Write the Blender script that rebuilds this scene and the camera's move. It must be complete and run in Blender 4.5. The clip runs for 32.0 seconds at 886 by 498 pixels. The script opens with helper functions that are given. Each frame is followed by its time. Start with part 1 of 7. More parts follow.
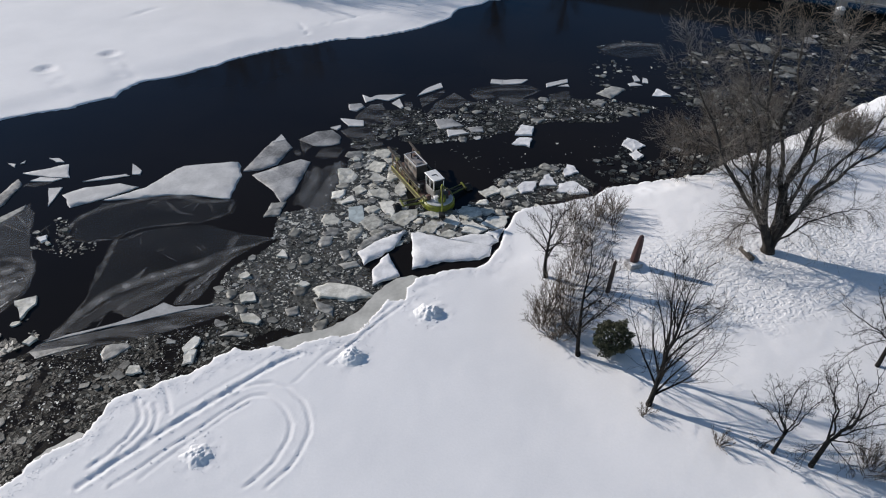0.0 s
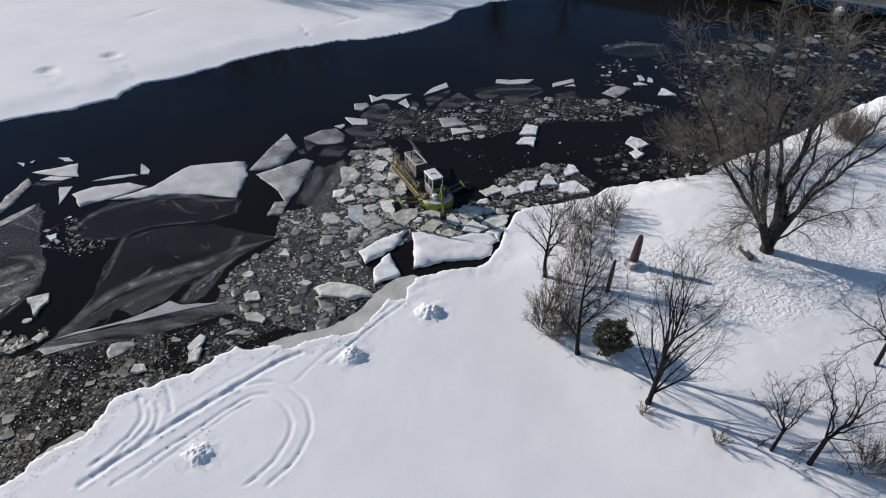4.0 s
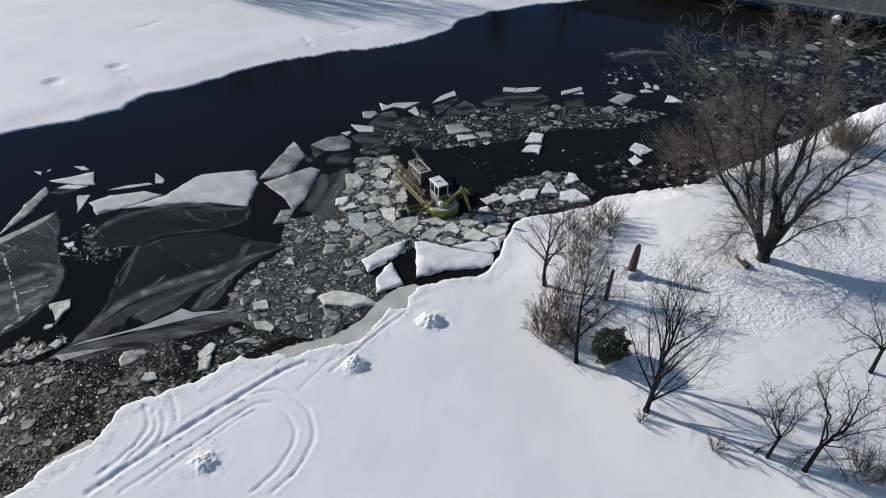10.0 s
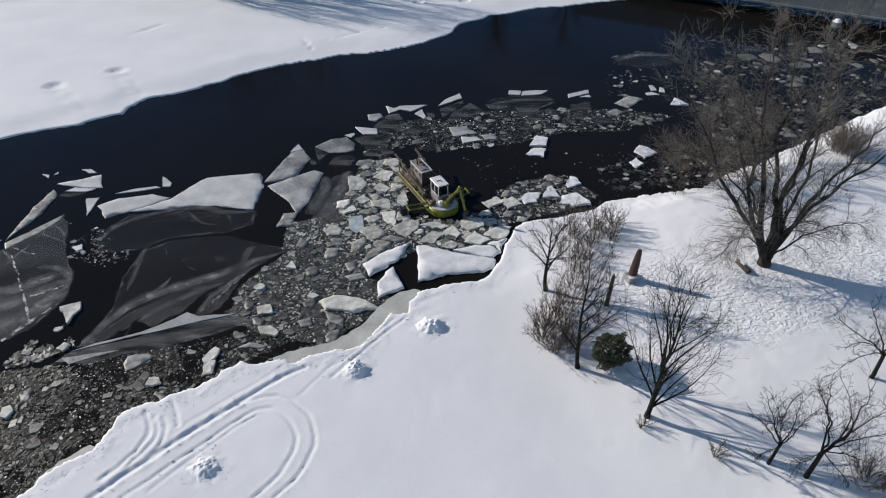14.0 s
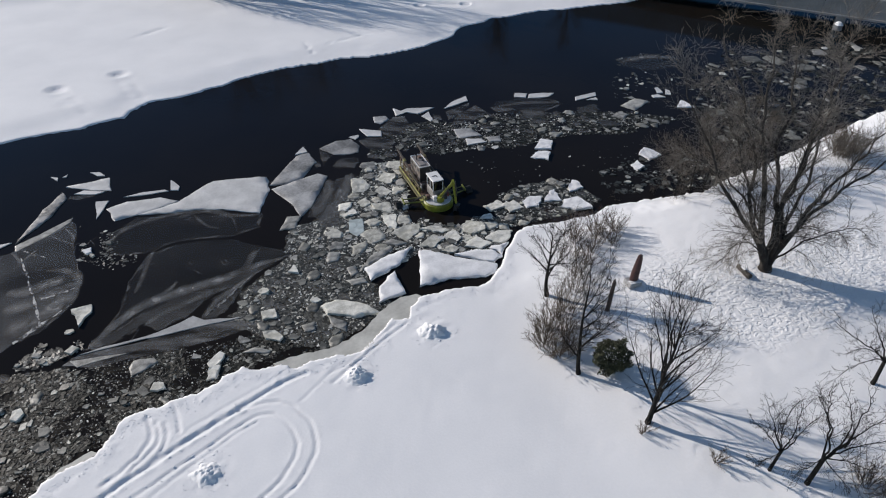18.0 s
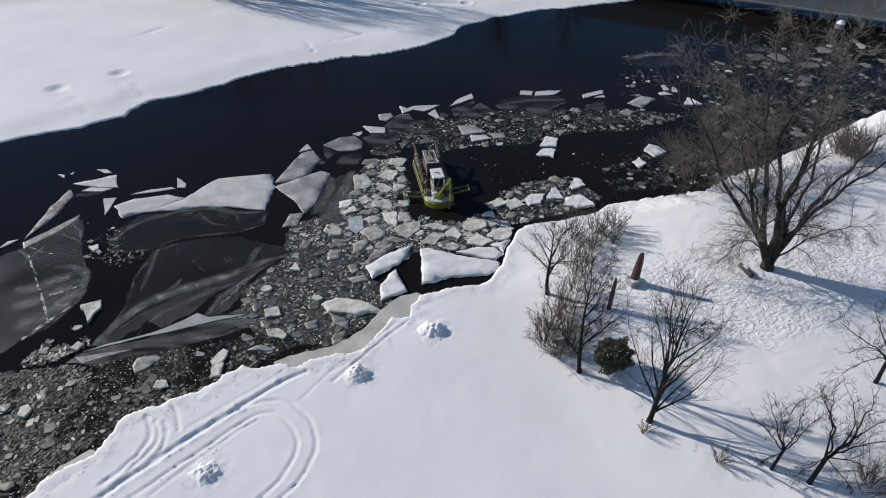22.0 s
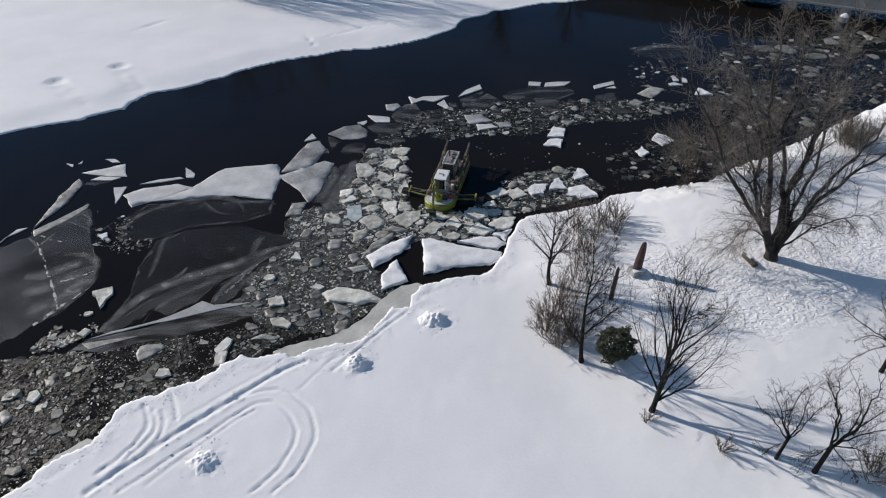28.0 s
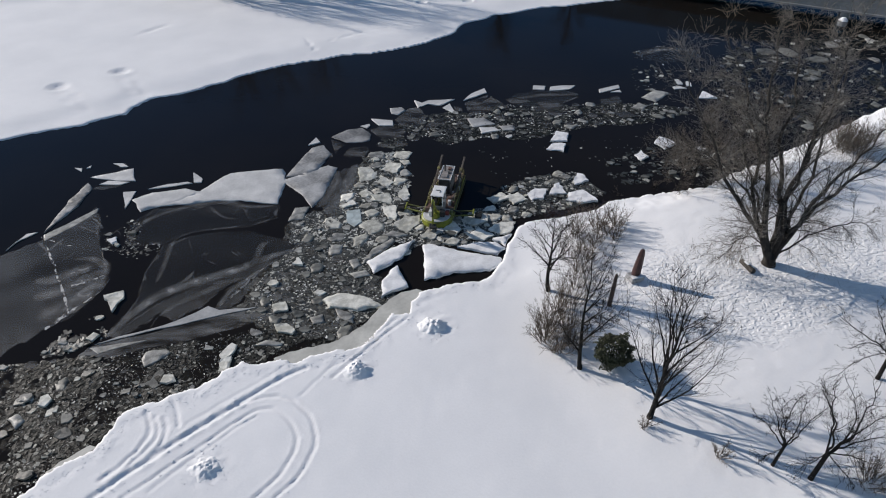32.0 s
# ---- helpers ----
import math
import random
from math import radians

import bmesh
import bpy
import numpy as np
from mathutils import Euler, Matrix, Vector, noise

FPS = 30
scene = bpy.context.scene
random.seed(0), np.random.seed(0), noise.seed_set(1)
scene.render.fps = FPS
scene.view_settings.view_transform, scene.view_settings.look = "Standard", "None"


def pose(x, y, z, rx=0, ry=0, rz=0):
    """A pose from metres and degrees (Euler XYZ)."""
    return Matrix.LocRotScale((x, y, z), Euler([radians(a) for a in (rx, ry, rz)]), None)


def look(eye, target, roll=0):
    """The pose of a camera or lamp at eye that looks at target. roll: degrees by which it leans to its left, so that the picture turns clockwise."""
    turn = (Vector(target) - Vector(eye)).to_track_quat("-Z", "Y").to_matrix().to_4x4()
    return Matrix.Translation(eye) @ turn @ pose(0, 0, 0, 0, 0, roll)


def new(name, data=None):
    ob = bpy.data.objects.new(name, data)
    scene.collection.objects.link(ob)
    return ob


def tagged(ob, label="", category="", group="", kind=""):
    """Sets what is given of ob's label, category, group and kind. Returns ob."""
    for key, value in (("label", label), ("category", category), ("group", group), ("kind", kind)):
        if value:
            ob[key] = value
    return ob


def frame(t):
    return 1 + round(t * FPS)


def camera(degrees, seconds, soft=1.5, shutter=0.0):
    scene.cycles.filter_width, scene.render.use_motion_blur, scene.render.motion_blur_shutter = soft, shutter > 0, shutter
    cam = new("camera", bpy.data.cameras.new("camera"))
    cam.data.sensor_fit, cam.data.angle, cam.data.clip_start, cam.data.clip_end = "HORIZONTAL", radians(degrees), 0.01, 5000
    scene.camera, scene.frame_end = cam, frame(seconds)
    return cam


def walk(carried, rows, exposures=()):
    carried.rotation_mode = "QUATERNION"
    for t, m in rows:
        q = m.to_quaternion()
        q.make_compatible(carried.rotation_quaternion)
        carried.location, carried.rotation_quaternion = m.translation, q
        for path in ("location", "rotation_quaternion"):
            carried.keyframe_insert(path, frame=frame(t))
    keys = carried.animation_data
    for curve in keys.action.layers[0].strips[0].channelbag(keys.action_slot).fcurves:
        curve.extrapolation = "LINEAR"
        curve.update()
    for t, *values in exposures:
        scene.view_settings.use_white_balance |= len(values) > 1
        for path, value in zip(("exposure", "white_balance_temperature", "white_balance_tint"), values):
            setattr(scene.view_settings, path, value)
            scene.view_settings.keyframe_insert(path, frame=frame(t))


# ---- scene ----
import functools

cam = camera(70, 32.0, soft=1.08)
walk(cam, [
    (0, pose(-0.11, 0.67, 39.00, 51.236, -0.324, -0.080)),
    (1, pose(-0.09, 0.57, 38.96, 51.257, -0.307, -0.054)),
    (2, pose(-0.07, 0.48, 38.91, 51.293, -0.298, -0.039)),
    (3, pose(-0.05, 0.41, 38.89, 51.334, -0.267, -0.030)),
    (3.5, pose(-0.04, 0.38, 38.93, 51.357, -0.246, -0.028)),
    (5.5, pose(-0.01, 0.32, 39.39, 51.463, -0.194, -0.047)),
    (6.5, pose(0.06, 0.25, 39.58, 51.523, -0.139, -0.020)),
    (7.5, pose(0.10, 0.16, 39.69, 51.606, -0.091, -0.013)),
    (8.5, pose(0.06, 0.07, 39.77, 51.700, -0.069, -0.030)),
    (9.5, pose(0.04, -0.01, 39.86, 51.795, -0.034, -0.033)),
    (10.5, pose(0.04, -0.07, 39.94, 51.876, -0.006, -0.018)),
    (11.5, pose(0.02, -0.07, 39.98, 51.938, -0.002, -0.001)),
    (12.5, pose(0.02, -0.02, 40.00, 51.980, 0.008, 0.008)),
    (13.5, pose(0.01, 0.05, 40.07, 52.006, 0.022, 0.000)),
    (14.5, pose(0.01, 0.14, 40.18, 52.042, 0.026, 0.001)),
    (16.5, pose(0.02, 0.23, 40.45, 52.060, 0.063, 0.055)),
    (17.5, pose(0.02, 0.27, 40.50, 52.084, 0.091, 0.069)),
    (18.5, pose(0.03, 0.31, 40.50, 52.098, 0.108, 0.080)),
    (19.5, pose(0.05, 0.33, 40.47, 52.102, 0.115, 0.116)),
    (20.5, pose(0.05, 0.32, 40.41, 52.102, 0.133, 0.160)),
    (21.5, pose(0.08, 0.34, 40.31, 52.106, 0.151, 0.178)),
    (22.5, pose(0.10, 0.36, 40.17, 52.093, 0.169, 0.201)),
    (23.5, pose(0.09, 0.35, 39.99, 52.070, 0.186, 0.236)),
    (24.5, pose(0.11, 0.30, 39.75, 52.060, 0.216, 0.267)),
    (25.5, pose(0.15, 0.24, 39.50, 52.058, 0.249, 0.282)),
    (27.5, pose(0.17, 0.23, 39.21, 52.042, 0.242, 0.288)),
    (28.5, pose(0.18, 0.19, 39.27, 52.051, 0.245, 0.293)),
    (29.5, pose(0.21, 0.17, 39.46, 52.064, 0.242, 0.313)),
    (30.5, pose(0.28, 0.23, 39.71, 52.054, 0.278, 0.339)),
    (31.25, pose(0.30, 0.26, 39.84, 52.057, 0.312, 0.342)),
    (32, pose(0.29, 0.25, 39.92, 52.084, 0.321, 0.325)),
])

# ---- daylight ----
SUN_EL, SUN_AZ = 24.5, -63.5  # degrees; azimuth clockwise from +y
world = bpy.data.worlds.new("sky")
scene.world = world
world.use_nodes = True
wn = world.node_tree
sky = wn.nodes.new("ShaderNodeTexSky")
sky.sky_type, sky.sun_disc = "NISHITA", False
sky.sun_elevation, sky.sun_rotation = radians(SUN_EL), radians(SUN_AZ)
sky.air_density, sky.dust_density, sky.ozone_density = 1.0, 0.15, 1.9
wn.links.new(sky.outputs[0], wn.nodes["Background"].inputs[0])
wn.nodes["Background"].inputs[1].default_value = 0.093
sun = new("sun", bpy.data.lights.new("sun", "SUN"))
sun.data.energy, sun.data.angle, sun.data.color = 4.27, radians(0.55), (1.0, 0.920, 0.848)
_az, _el = radians(SUN_AZ), radians(SUN_EL)
SUN_DIR = Vector((math.sin(_az) * math.cos(_el), math.cos(_az) * math.cos(_el), math.sin(_el)))
sun.matrix_world = look(SUN_DIR * 100, (0, 0, 0))
scene.view_settings.exposure = 0.0


# ---- materials ----
def mat(name, a, b=None, scale=2.0, fine=30.0, rough=0.6, bump=0.2, metal=0.0, spec=0.5, vary=0.0, mix=0.5, coords="Object", per_island=0.0, bumpscale=None, few=1.0):
    m = bpy.data.materials.new(name)
    m.use_nodes = True
    n, l = m.node_tree.nodes, m.node_tree.links
    p = n["Principled BSDF"]
    b = b or tuple(c * 0.75 for c in a)
    tc = n.new("ShaderNodeTexCoord")
    big, small = n.new("ShaderNodeTexNoise"), n.new("ShaderNodeTexNoise")
    big.inputs["Scale"].default_value, small.inputs["Scale"].default_value = scale, fine
    big.inputs["Detail"].default_value, small.inputs["Detail"].default_value = 5, 4
    for t in (big, small):
        l.new(tc.outputs[coords], t.inputs["Vector"])
    add = n.new("ShaderNodeMath")
    add.operation = "MULTIPLY_ADD"
    add.inputs[1].default_value, add.inputs[2].default_value = 0.35, mix - 0.5 - 0.175
    l.new(small.outputs["Fac"], add.inputs[0])
    s = n.new("ShaderNodeMath")
    l.new(add.outputs[0], s.inputs[0])
    l.new(big.outputs["Fac"], s.inputs[1])
    last = s.outputs[0]
    if vary:
        info, k = n.new("ShaderNodeObjectInfo"), n.new("ShaderNodeMath")
        k.operation = "MULTIPLY_ADD"
        k.inputs[1].default_value = vary
        sub = n.new("ShaderNodeMath")
        sub.inputs[1].default_value = -vary / 2
        l.new(info.outputs["Random"], k.inputs[0])
        l.new(last, k.inputs[2])
        l.new(k.outputs[0], sub.inputs[0])
        last = sub.outputs[0]
    if per_island:
        geo, k = n.new("ShaderNodeNewGeometry"), n.new("ShaderNodeMath")
        k.operation = "MULTIPLY_ADD"
        k.inputs[1].default_value = per_island
        sub = n.new("ShaderNodeMath")
        sub.inputs[1].default_value = -per_island / 2
        pw = n.new("ShaderNodeMath")
        pw.operation, pw.inputs[1].default_value = "POWER", few
        l.new(geo.outputs["Random Per Island"], pw.inputs[0])
        l.new(pw.outputs[0], k.inputs[0])
        l.new(last, k.inputs[2])
        l.new(k.outputs[0], sub.inputs[0])
        last = sub.outputs[0]
    ramp = n.new("ShaderNodeValToRGB")
    ramp.color_ramp.elements[0].position, ramp.color_ramp.elements[1].position = 0.3, 0.7
    ramp.color_ramp.elements[0].color, ramp.color_ramp.elements[1].color = (*b, 1), (*a, 1)
    l.new(last, ramp.inputs[0])
    l.new(ramp.outputs[0], p.inputs["Base Color"])
    p.inputs["Roughness"].default_value, p.inputs["Metallic"].default_value = rough, metal
    p.inputs["Specular IOR Level"].default_value = spec
    if bump:
        bp = n.new("ShaderNodeBump")
        bp.inputs["Strength"].default_value, bp.inputs["Distance"].default_value = bump, 0.05
        l.new((small if bumpscale is None else big).outputs["Fac"], bp.inputs["Height"])
        l.new(bp.outputs[0], p.inputs["Normal"])
    return m


def see_through(m, low, high, scale, seed=0.0, stretch=(1, 1, 1), lo=0.35, hi=0.68):
    """Mix a material with clear transparency by a patchy noise: ice that lies awash."""
    n, l = m.node_tree.nodes, m.node_tree.links
    out, p = n["Material Output"], n["Principled BSDF"]
    tc, mp, no, rg, mix, tr = (n.new("ShaderNode" + k) for k in ("TexCoord", "Mapping", "TexNoise", "MapRange", "MixShader", "BsdfTransparent"))
    mp.inputs["Scale"].default_value, mp.inputs["Location"].default_value, mp.inputs["Rotation"].default_value = stretch, (seed, seed, 0), (0, 0, radians(-28))
    no.inputs["Scale"].default_value, no.inputs["Detail"].default_value, no.inputs["Distortion"].default_value = scale, 6, 0.8
    rg.inputs["From Min"].default_value, rg.inputs["From Max"].default_value = lo, hi
    rg.inputs["To Min"].default_value, rg.inputs["To Max"].default_value = low, high
    l.new(tc.outputs["Object"], mp.inputs[0])
    l.new(mp.outputs[0], no.inputs["Vector"])
    l.new(no.outputs["Fac"], rg.inputs["Value"])
    l.new(rg.outputs[0], mix.inputs[0])
    l.new(tr.outputs[0], mix.inputs[1])
    l.new(p.outputs[0], mix.inputs[2])
    l.new(mix.outputs[0], out.inputs["Surface"])
    return m


SNOW = mat("snow", (0.86, 0.86, 0.87), (0.78, 0.785, 0.80), scale=0.12, fine=5.0, rough=0.75, bump=0.2, spec=0.3)
FLOE_SNOW = mat("floe_snow", (0.64, 0.638, 0.632), (0.45, 0.452, 0.452), scale=0.5, fine=5.0, rough=0.65, bump=0.3, vary=0.25)
FLOE_PATCHY = mat("floe_patchy", (0.44, 0.44, 0.44), (0.10, 0.101, 0.102), scale=0.28, fine=4.0, rough=0.6, bump=0.2, vary=0.2)
FLOE_CLEAN = mat("floe_clean", (0.86, 0.86, 0.87), (0.62, 0.625, 0.635), scale=0.9, fine=4.5, rough=0.7, bump=0.5)
FLOE_GREY = mat("floe_grey", (0.42, 0.413, 0.383), (0.13, 0.128, 0.119), scale=1.5, fine=10.0, rough=0.45, bump=0.6, vary=0.3)
FLOE_DIRTY = mat("floe_dirty", (0.78, 0.765, 0.70), (0.40, 0.39, 0.335), scale=1.8, fine=11.0, rough=0.6, bump=0.9, vary=0.3)
FLOE_RIM = mat("floe_rim", (0.42, 0.425, 0.43), (0.27, 0.275, 0.28), scale=0.5, fine=4.0, rough=0.6, bump=0.2)
FLOE_BEIGE = mat("floe_beige", (0.58, 0.568, 0.505), (0.22, 0.213, 0.185), scale=1.9, fine=11.0, rough=0.55, bump=0.8, vary=0.45)
AWASH = see_through(mat("ice_awash", (0.155, 0.152, 0.147), (0.085, 0.084, 0.081), scale=0.35, fine=5.0, rough=0.3, bump=0.04), 0.18, 0.55, 0.22, 0.0, (0.5, 1.4, 1), 0.36, 0.66)
AWASH_DARK = see_through(mat("ice_awash_dark", (0.070, 0.067, 0.063), (0.030, 0.029, 0.028), scale=0.3, fine=5.0, rough=0.25, bump=0.04), 0.16, 0.46, 0.16, 7.3, (0.6, 1.3, 1), 0.36, 0.70)
AWASH_MID = see_through(mat("ice_awash_mid", (0.25, 0.248, 0.243), (0.13, 0.13, 0.128), scale=0.45, fine=5.0, rough=0.35, bump=0.05), 0.04, 0.74, 0.30, 2.7, (0.45, 1.6, 1), 0.36, 0.64)
BRASH_DARK = mat("brash_ice_dark", (0.29, 0.287, 0.255), (0.014, 0.0145, 0.0115), spec=0.22, scale=4.5, fine=18.0, rough=0.5, bump=0.5, per_island=1.0, mix=0.40, few=4.0)
FLOE_DULL = mat("floe_dull", (0.225, 0.222, 0.197), (0.06, 0.061, 0.054), scale=1.1, fine=9.0, rough=0.5, bump=0.5, vary=0.3)
CRUMB = mat("ice_crumbs", (0.72, 0.715, 0.675), (0.035, 0.036, 0.032), scale=0.3, fine=3.0, rough=0.55, bump=0.2, per_island=1.0, mix=0.38, few=2.6)
RIM = see_through(mat("frosted_rim", (0.42, 0.43, 0.44), (0.16, 0.165, 0.17), scale=0.8, fine=4.0, rough=0.5, bump=0.1), 0.0, 0.22, 0.7, 1.0, (1, 1, 1), 0.42, 0.62)
AWASH_PALE = see_through(mat("ice_awash_pale", (0.20, 0.203, 0.205), (0.12, 0.122, 0.123), scale=0.3, fine=5.0, rough=0.3, bump=0.04), 0.10, 0.54, 0.07, 4.4, (1, 1, 1), 0.36, 0.66)
STREAK = see_through(mat("frost_streak", (0.36, 0.365, 0.365), (0.16, 0.162, 0.162), scale=0.8, fine=6.0, rough=0.4, bump=0.05), 0.25, 1.0, 0.7, 2.2, (1, 1, 1), 0.35, 0.65)


def thin_out(m):
    """Let the frost of a band thin out towards its rims, by the mesh's own frost value."""
    n, l = m.node_tree.nodes, m.node_tree.links
    mix = next(q for q in n if q.type == "MIX_SHADER")
    at, mul = n.new("ShaderNodeAttribute"), n.new("ShaderNodeMath")
    at.attribute_name, mul.operation = "frost", "MULTIPLY"
    old = mix.inputs[0].links[0].from_socket
    l.new(old, mul.inputs[0])
    l.new(at.outputs["Fac"], mul.inputs[1])
    l.new(mul.outputs[0], mix.inputs[0])


thin_out(STREAK)
POOL = see_through(mat("melt_pool_ice", (0.52, 0.58, 0.58), (0.38, 0.44, 0.45), scale=1.2, fine=6.0, rough=0.45, bump=0.1), 0.75, 1.0, 1.1, 2.0, (1, 1, 1), 0.36, 0.56)
BRASH = mat("brash_ice", (0.56, 0.545, 0.48), (0.022, 0.0235, 0.020), scale=4.0, fine=16.0, rough=0.5, bump=0.5, per_island=1.0, mix=0.32, few=2.6)
BRASH_PALE = mat("brash_ice_pale", (0.60, 0.592, 0.535), (0.03, 0.031, 0.027), scale=4.0, fine=16.0, rough=0.5, bump=0.5, per_island=0.9, mix=0.34, few=1.6)
SLUSH = mat("wet_slush", (0.64, 0.625, 0.57), (0.42, 0.41, 0.37), scale=0.4, fine=3.0, rough=0.45, bump=0.2)
SLURRY_DARK = see_through(mat("brash_slurry_dark", (0.020, 0.021, 0.019), (0.004, 0.005, 0.004), spec=0.2, scale=3.0, fine=16.0, rough=0.5, bump=0.3, mix=0.40), 0.0, 0.45, 1.1, 5.0, (1, 1, 1), 0.45, 0.62)
SLURRY = see_through(mat("brash_slurry", (0.21, 0.203, 0.172), (0.025, 0.025, 0.021), scale=3.0, fine=12.0, rough=0.5, bump=0.3, mix=0.40), 0.1, 0.9, 1.1, 3.0, (1, 1, 1), 0.36, 0.56)


def water_material():
    """Turbid brown-black water under a gloss whose own colour holds added sky blue."""
    m = bpy.data.materials.new("river_water")
    m.use_nodes = True
    n, l = m.node_tree.nodes, m.node_tree.links
    p = n["Principled BSDF"]
    p.inputs["Roughness"].default_value, p.inputs["Specular IOR Level"].default_value = 0.9, 0.0
    tc, no, bp, silt, ramp, gl, fr, mix = (n.new("ShaderNode" + k) for k in ("TexCoord", "TexNoise", "Bump", "TexNoise", "ValToRGB", "BsdfGlossy", "Fresnel", "MixShader"))
    silt.inputs["Scale"].default_value, silt.inputs["Detail"].default_value = 0.06, 5
    ramp.color_ramp.elements[0].position, ramp.color_ramp.elements[1].position = 0.35, 0.65
    ramp.color_ramp.elements[0].color, ramp.color_ramp.elements[1].color = (0.0098, 0.0084, 0.0072, 1), (0.0132, 0.0112, 0.0092, 1)
    no.inputs["Scale"].default_value, no.inputs["Detail"].default_value = 1.6, 3
    bp.inputs["Strength"].default_value, bp.inputs["Distance"].default_value = 0.12, 0.03
    gl.inputs["Color"].default_value, gl.inputs["Roughness"].default_value = (0.17, 0.40, 0.62, 1), 0.10
    fr.inputs["IOR"].default_value = 1.2
    l.new(tc.outputs["Object"], no.inputs["Vector"])
    l.new(tc.outputs["Object"], silt.inputs["Vector"])
    l.new(silt.outputs["Fac"], ramp.inputs[0])
    l.new(ramp.outputs[0], p.inputs["Base Color"])
    l.new(no.outputs["Fac"], bp.inputs["Height"])
    for q in (p, gl, fr):
        l.new(bp.outputs[0], q.inputs["Normal"])
    l.new(fr.outputs[0], mix.inputs[0])
    l.new(p.outputs[0], mix.inputs[1])
    l.new(gl.outputs[0], mix.inputs[2])
    l.new(mix.outputs[0], n["Material Output"].inputs["Surface"])
    return m


WATER = water_material()


# ---- building tools ----
def link(name, verts, faces, material, parent=None, label="", smooth=False):
    me = bpy.data.meshes.new(name)
    if isinstance(verts, np.ndarray):
        verts = verts.tolist()
    if isinstance(faces, np.ndarray):
        faces = faces.tolist()
    me.from_pydata(verts, [], faces)
    if smooth:
        me.polygons.foreach_set("use_smooth", [True] * len(me.polygons))
    me.materials.append(material)
    ob = new(name, me)
    if parent:
        ob.parent = parent
    if label:
        ob["label"] = label
    return ob


def part(name, bm, material, parent=None, label="", smooth=False):
    me = bpy.data.meshes.new(name)
    bmesh.ops.recalc_face_normals(bm, faces=bm.faces)
    bm.to_mesh(me)
    bm.free()
    if smooth:
        me.polygons.foreach_set("use_smooth", [True] * len(me.polygons))
    me.materials.append(material)
    ob = new(name, me)
    if parent:
        ob.parent = parent
    if label:
        ob["label"] = label
    return ob


def empty(name, m):
    ob = new(name)
    ob.matrix_basis = m
    ob.empty_display_size = 0.3
    return ob


def box(bm, x, y, z, sx, sy, sz, bevel=0.0, rz=0.0, rx=0.0):
    """A box with its centre at x, y, z."""
    m = pose(x, y, z, rx, 0, rz) @ Matrix.Diagonal((sx, sy, sz, 1))
    r = bmesh.ops.create_cube(bm, size=1.0, matrix=m)
    if bevel:
        es = {e for v in r["verts"] for e in v.link_edges}
        bmesh.ops.bevel(bm, geom=list(es), offset=bevel, segments=1, affect="EDGES")
    return bm


def rod(bm, a, b, r, sides=8, r2=None):
    a, b = Vector(a), Vector(b)
    d = b - a
    m = Matrix.Translation((a + b) / 2) @ d.to_track_quat("Z", "Y").to_matrix().to_4x4()
    bmesh.ops.create_cone(bm, cap_ends=True, segments=sides, radius1=r, radius2=r if r2 is None else r2, depth=d.length, matrix=m)
    return bm


def beam(bm, a, b, w, h, bevel=0.0):
    """A square-section bar from a to b."""
    a, b = Vector(a), Vector(b)
    d = b - a
    m = Matrix.Translation((a + b) / 2) @ d.to_track_quat("Z", "Y").to_matrix().to_4x4() @ Matrix.Diagonal((w, h, d.length, 1))
    r = bmesh.ops.create_cube(bm, size=1.0, matrix=m)
    if bevel:
        es = {e for v in r["verts"] for e in v.link_edges}
        bmesh.ops.bevel(bm, geom=list(es), offset=bevel, segments=1, affect="EDGES")
    return bm


def plate(bm, outline, z0, z1, inset=0.0, drop=0.0):
    """A slab over an outline of (x, y), from z0 to z1, its upper rim rounded by inset and drop."""
    cx = sum(p[0] for p in outline) / len(outline)
    cy = sum(p[1] for p in outline) / len(outline)
    n = len(outline)
    low = [bm.verts.new((x, y, z0)) for x, y in outline]
    mid = [bm.verts.new((x, y, z1 - drop)) for x, y in outline]
    if inset:
        top = []
        for x, y in outline:
            d = math.hypot(x - cx, y - cy) or 1
            k = max(0.3, 1 - inset / d)
            top.append(bm.verts.new((cx + (x - cx) * k, cy + (y - cy) * k, z1)))
    else:
        top = mid
    for i in range(n):
        j = (i + 1) % n
        bm.faces.new((low[i], low[j], mid[j], mid[i]))
        if inset:
            bm.faces.new((mid[i], mid[j], top[j], top[i]))
    bm.faces.new(top)
    bm.faces.new(low[::-1])
    return bm


# ---- the ground: one sheet with both banks and the river bed ----
@functools.lru_cache(None)
def lattice(seed):
    """Six tables of random values for the noise."""
    rng = np.random.RandomState(seed)
    return [rng.rand(128, 128) - 0.5 for _ in range(6)]


def fractal(x, y, scale, octaves=3, seed=0):
    """Smooth value noise on arrays."""
    out, amp = np.zeros_like(x), 1.0
    for g in lattice(seed)[:octaves]:
        u, v = x / scale, y / scale
        i, j = np.floor(u).astype(int), np.floor(v).astype(int)
        a, b = u - i, v - j
        a, b = a * a * (3 - 2 * a), b * b * (3 - 2 * b)
        s = lambda p, q: g[p % 128, q % 128]
        out += amp * ((s(i, j) * (1 - a) + s(i + 1, j) * a) * (1 - b) + (s(i, j + 1) * (1 - a) + s(i + 1, j + 1) * a) * b)
        scale, amp = scale / 2.1, amp * 0.5
    return out


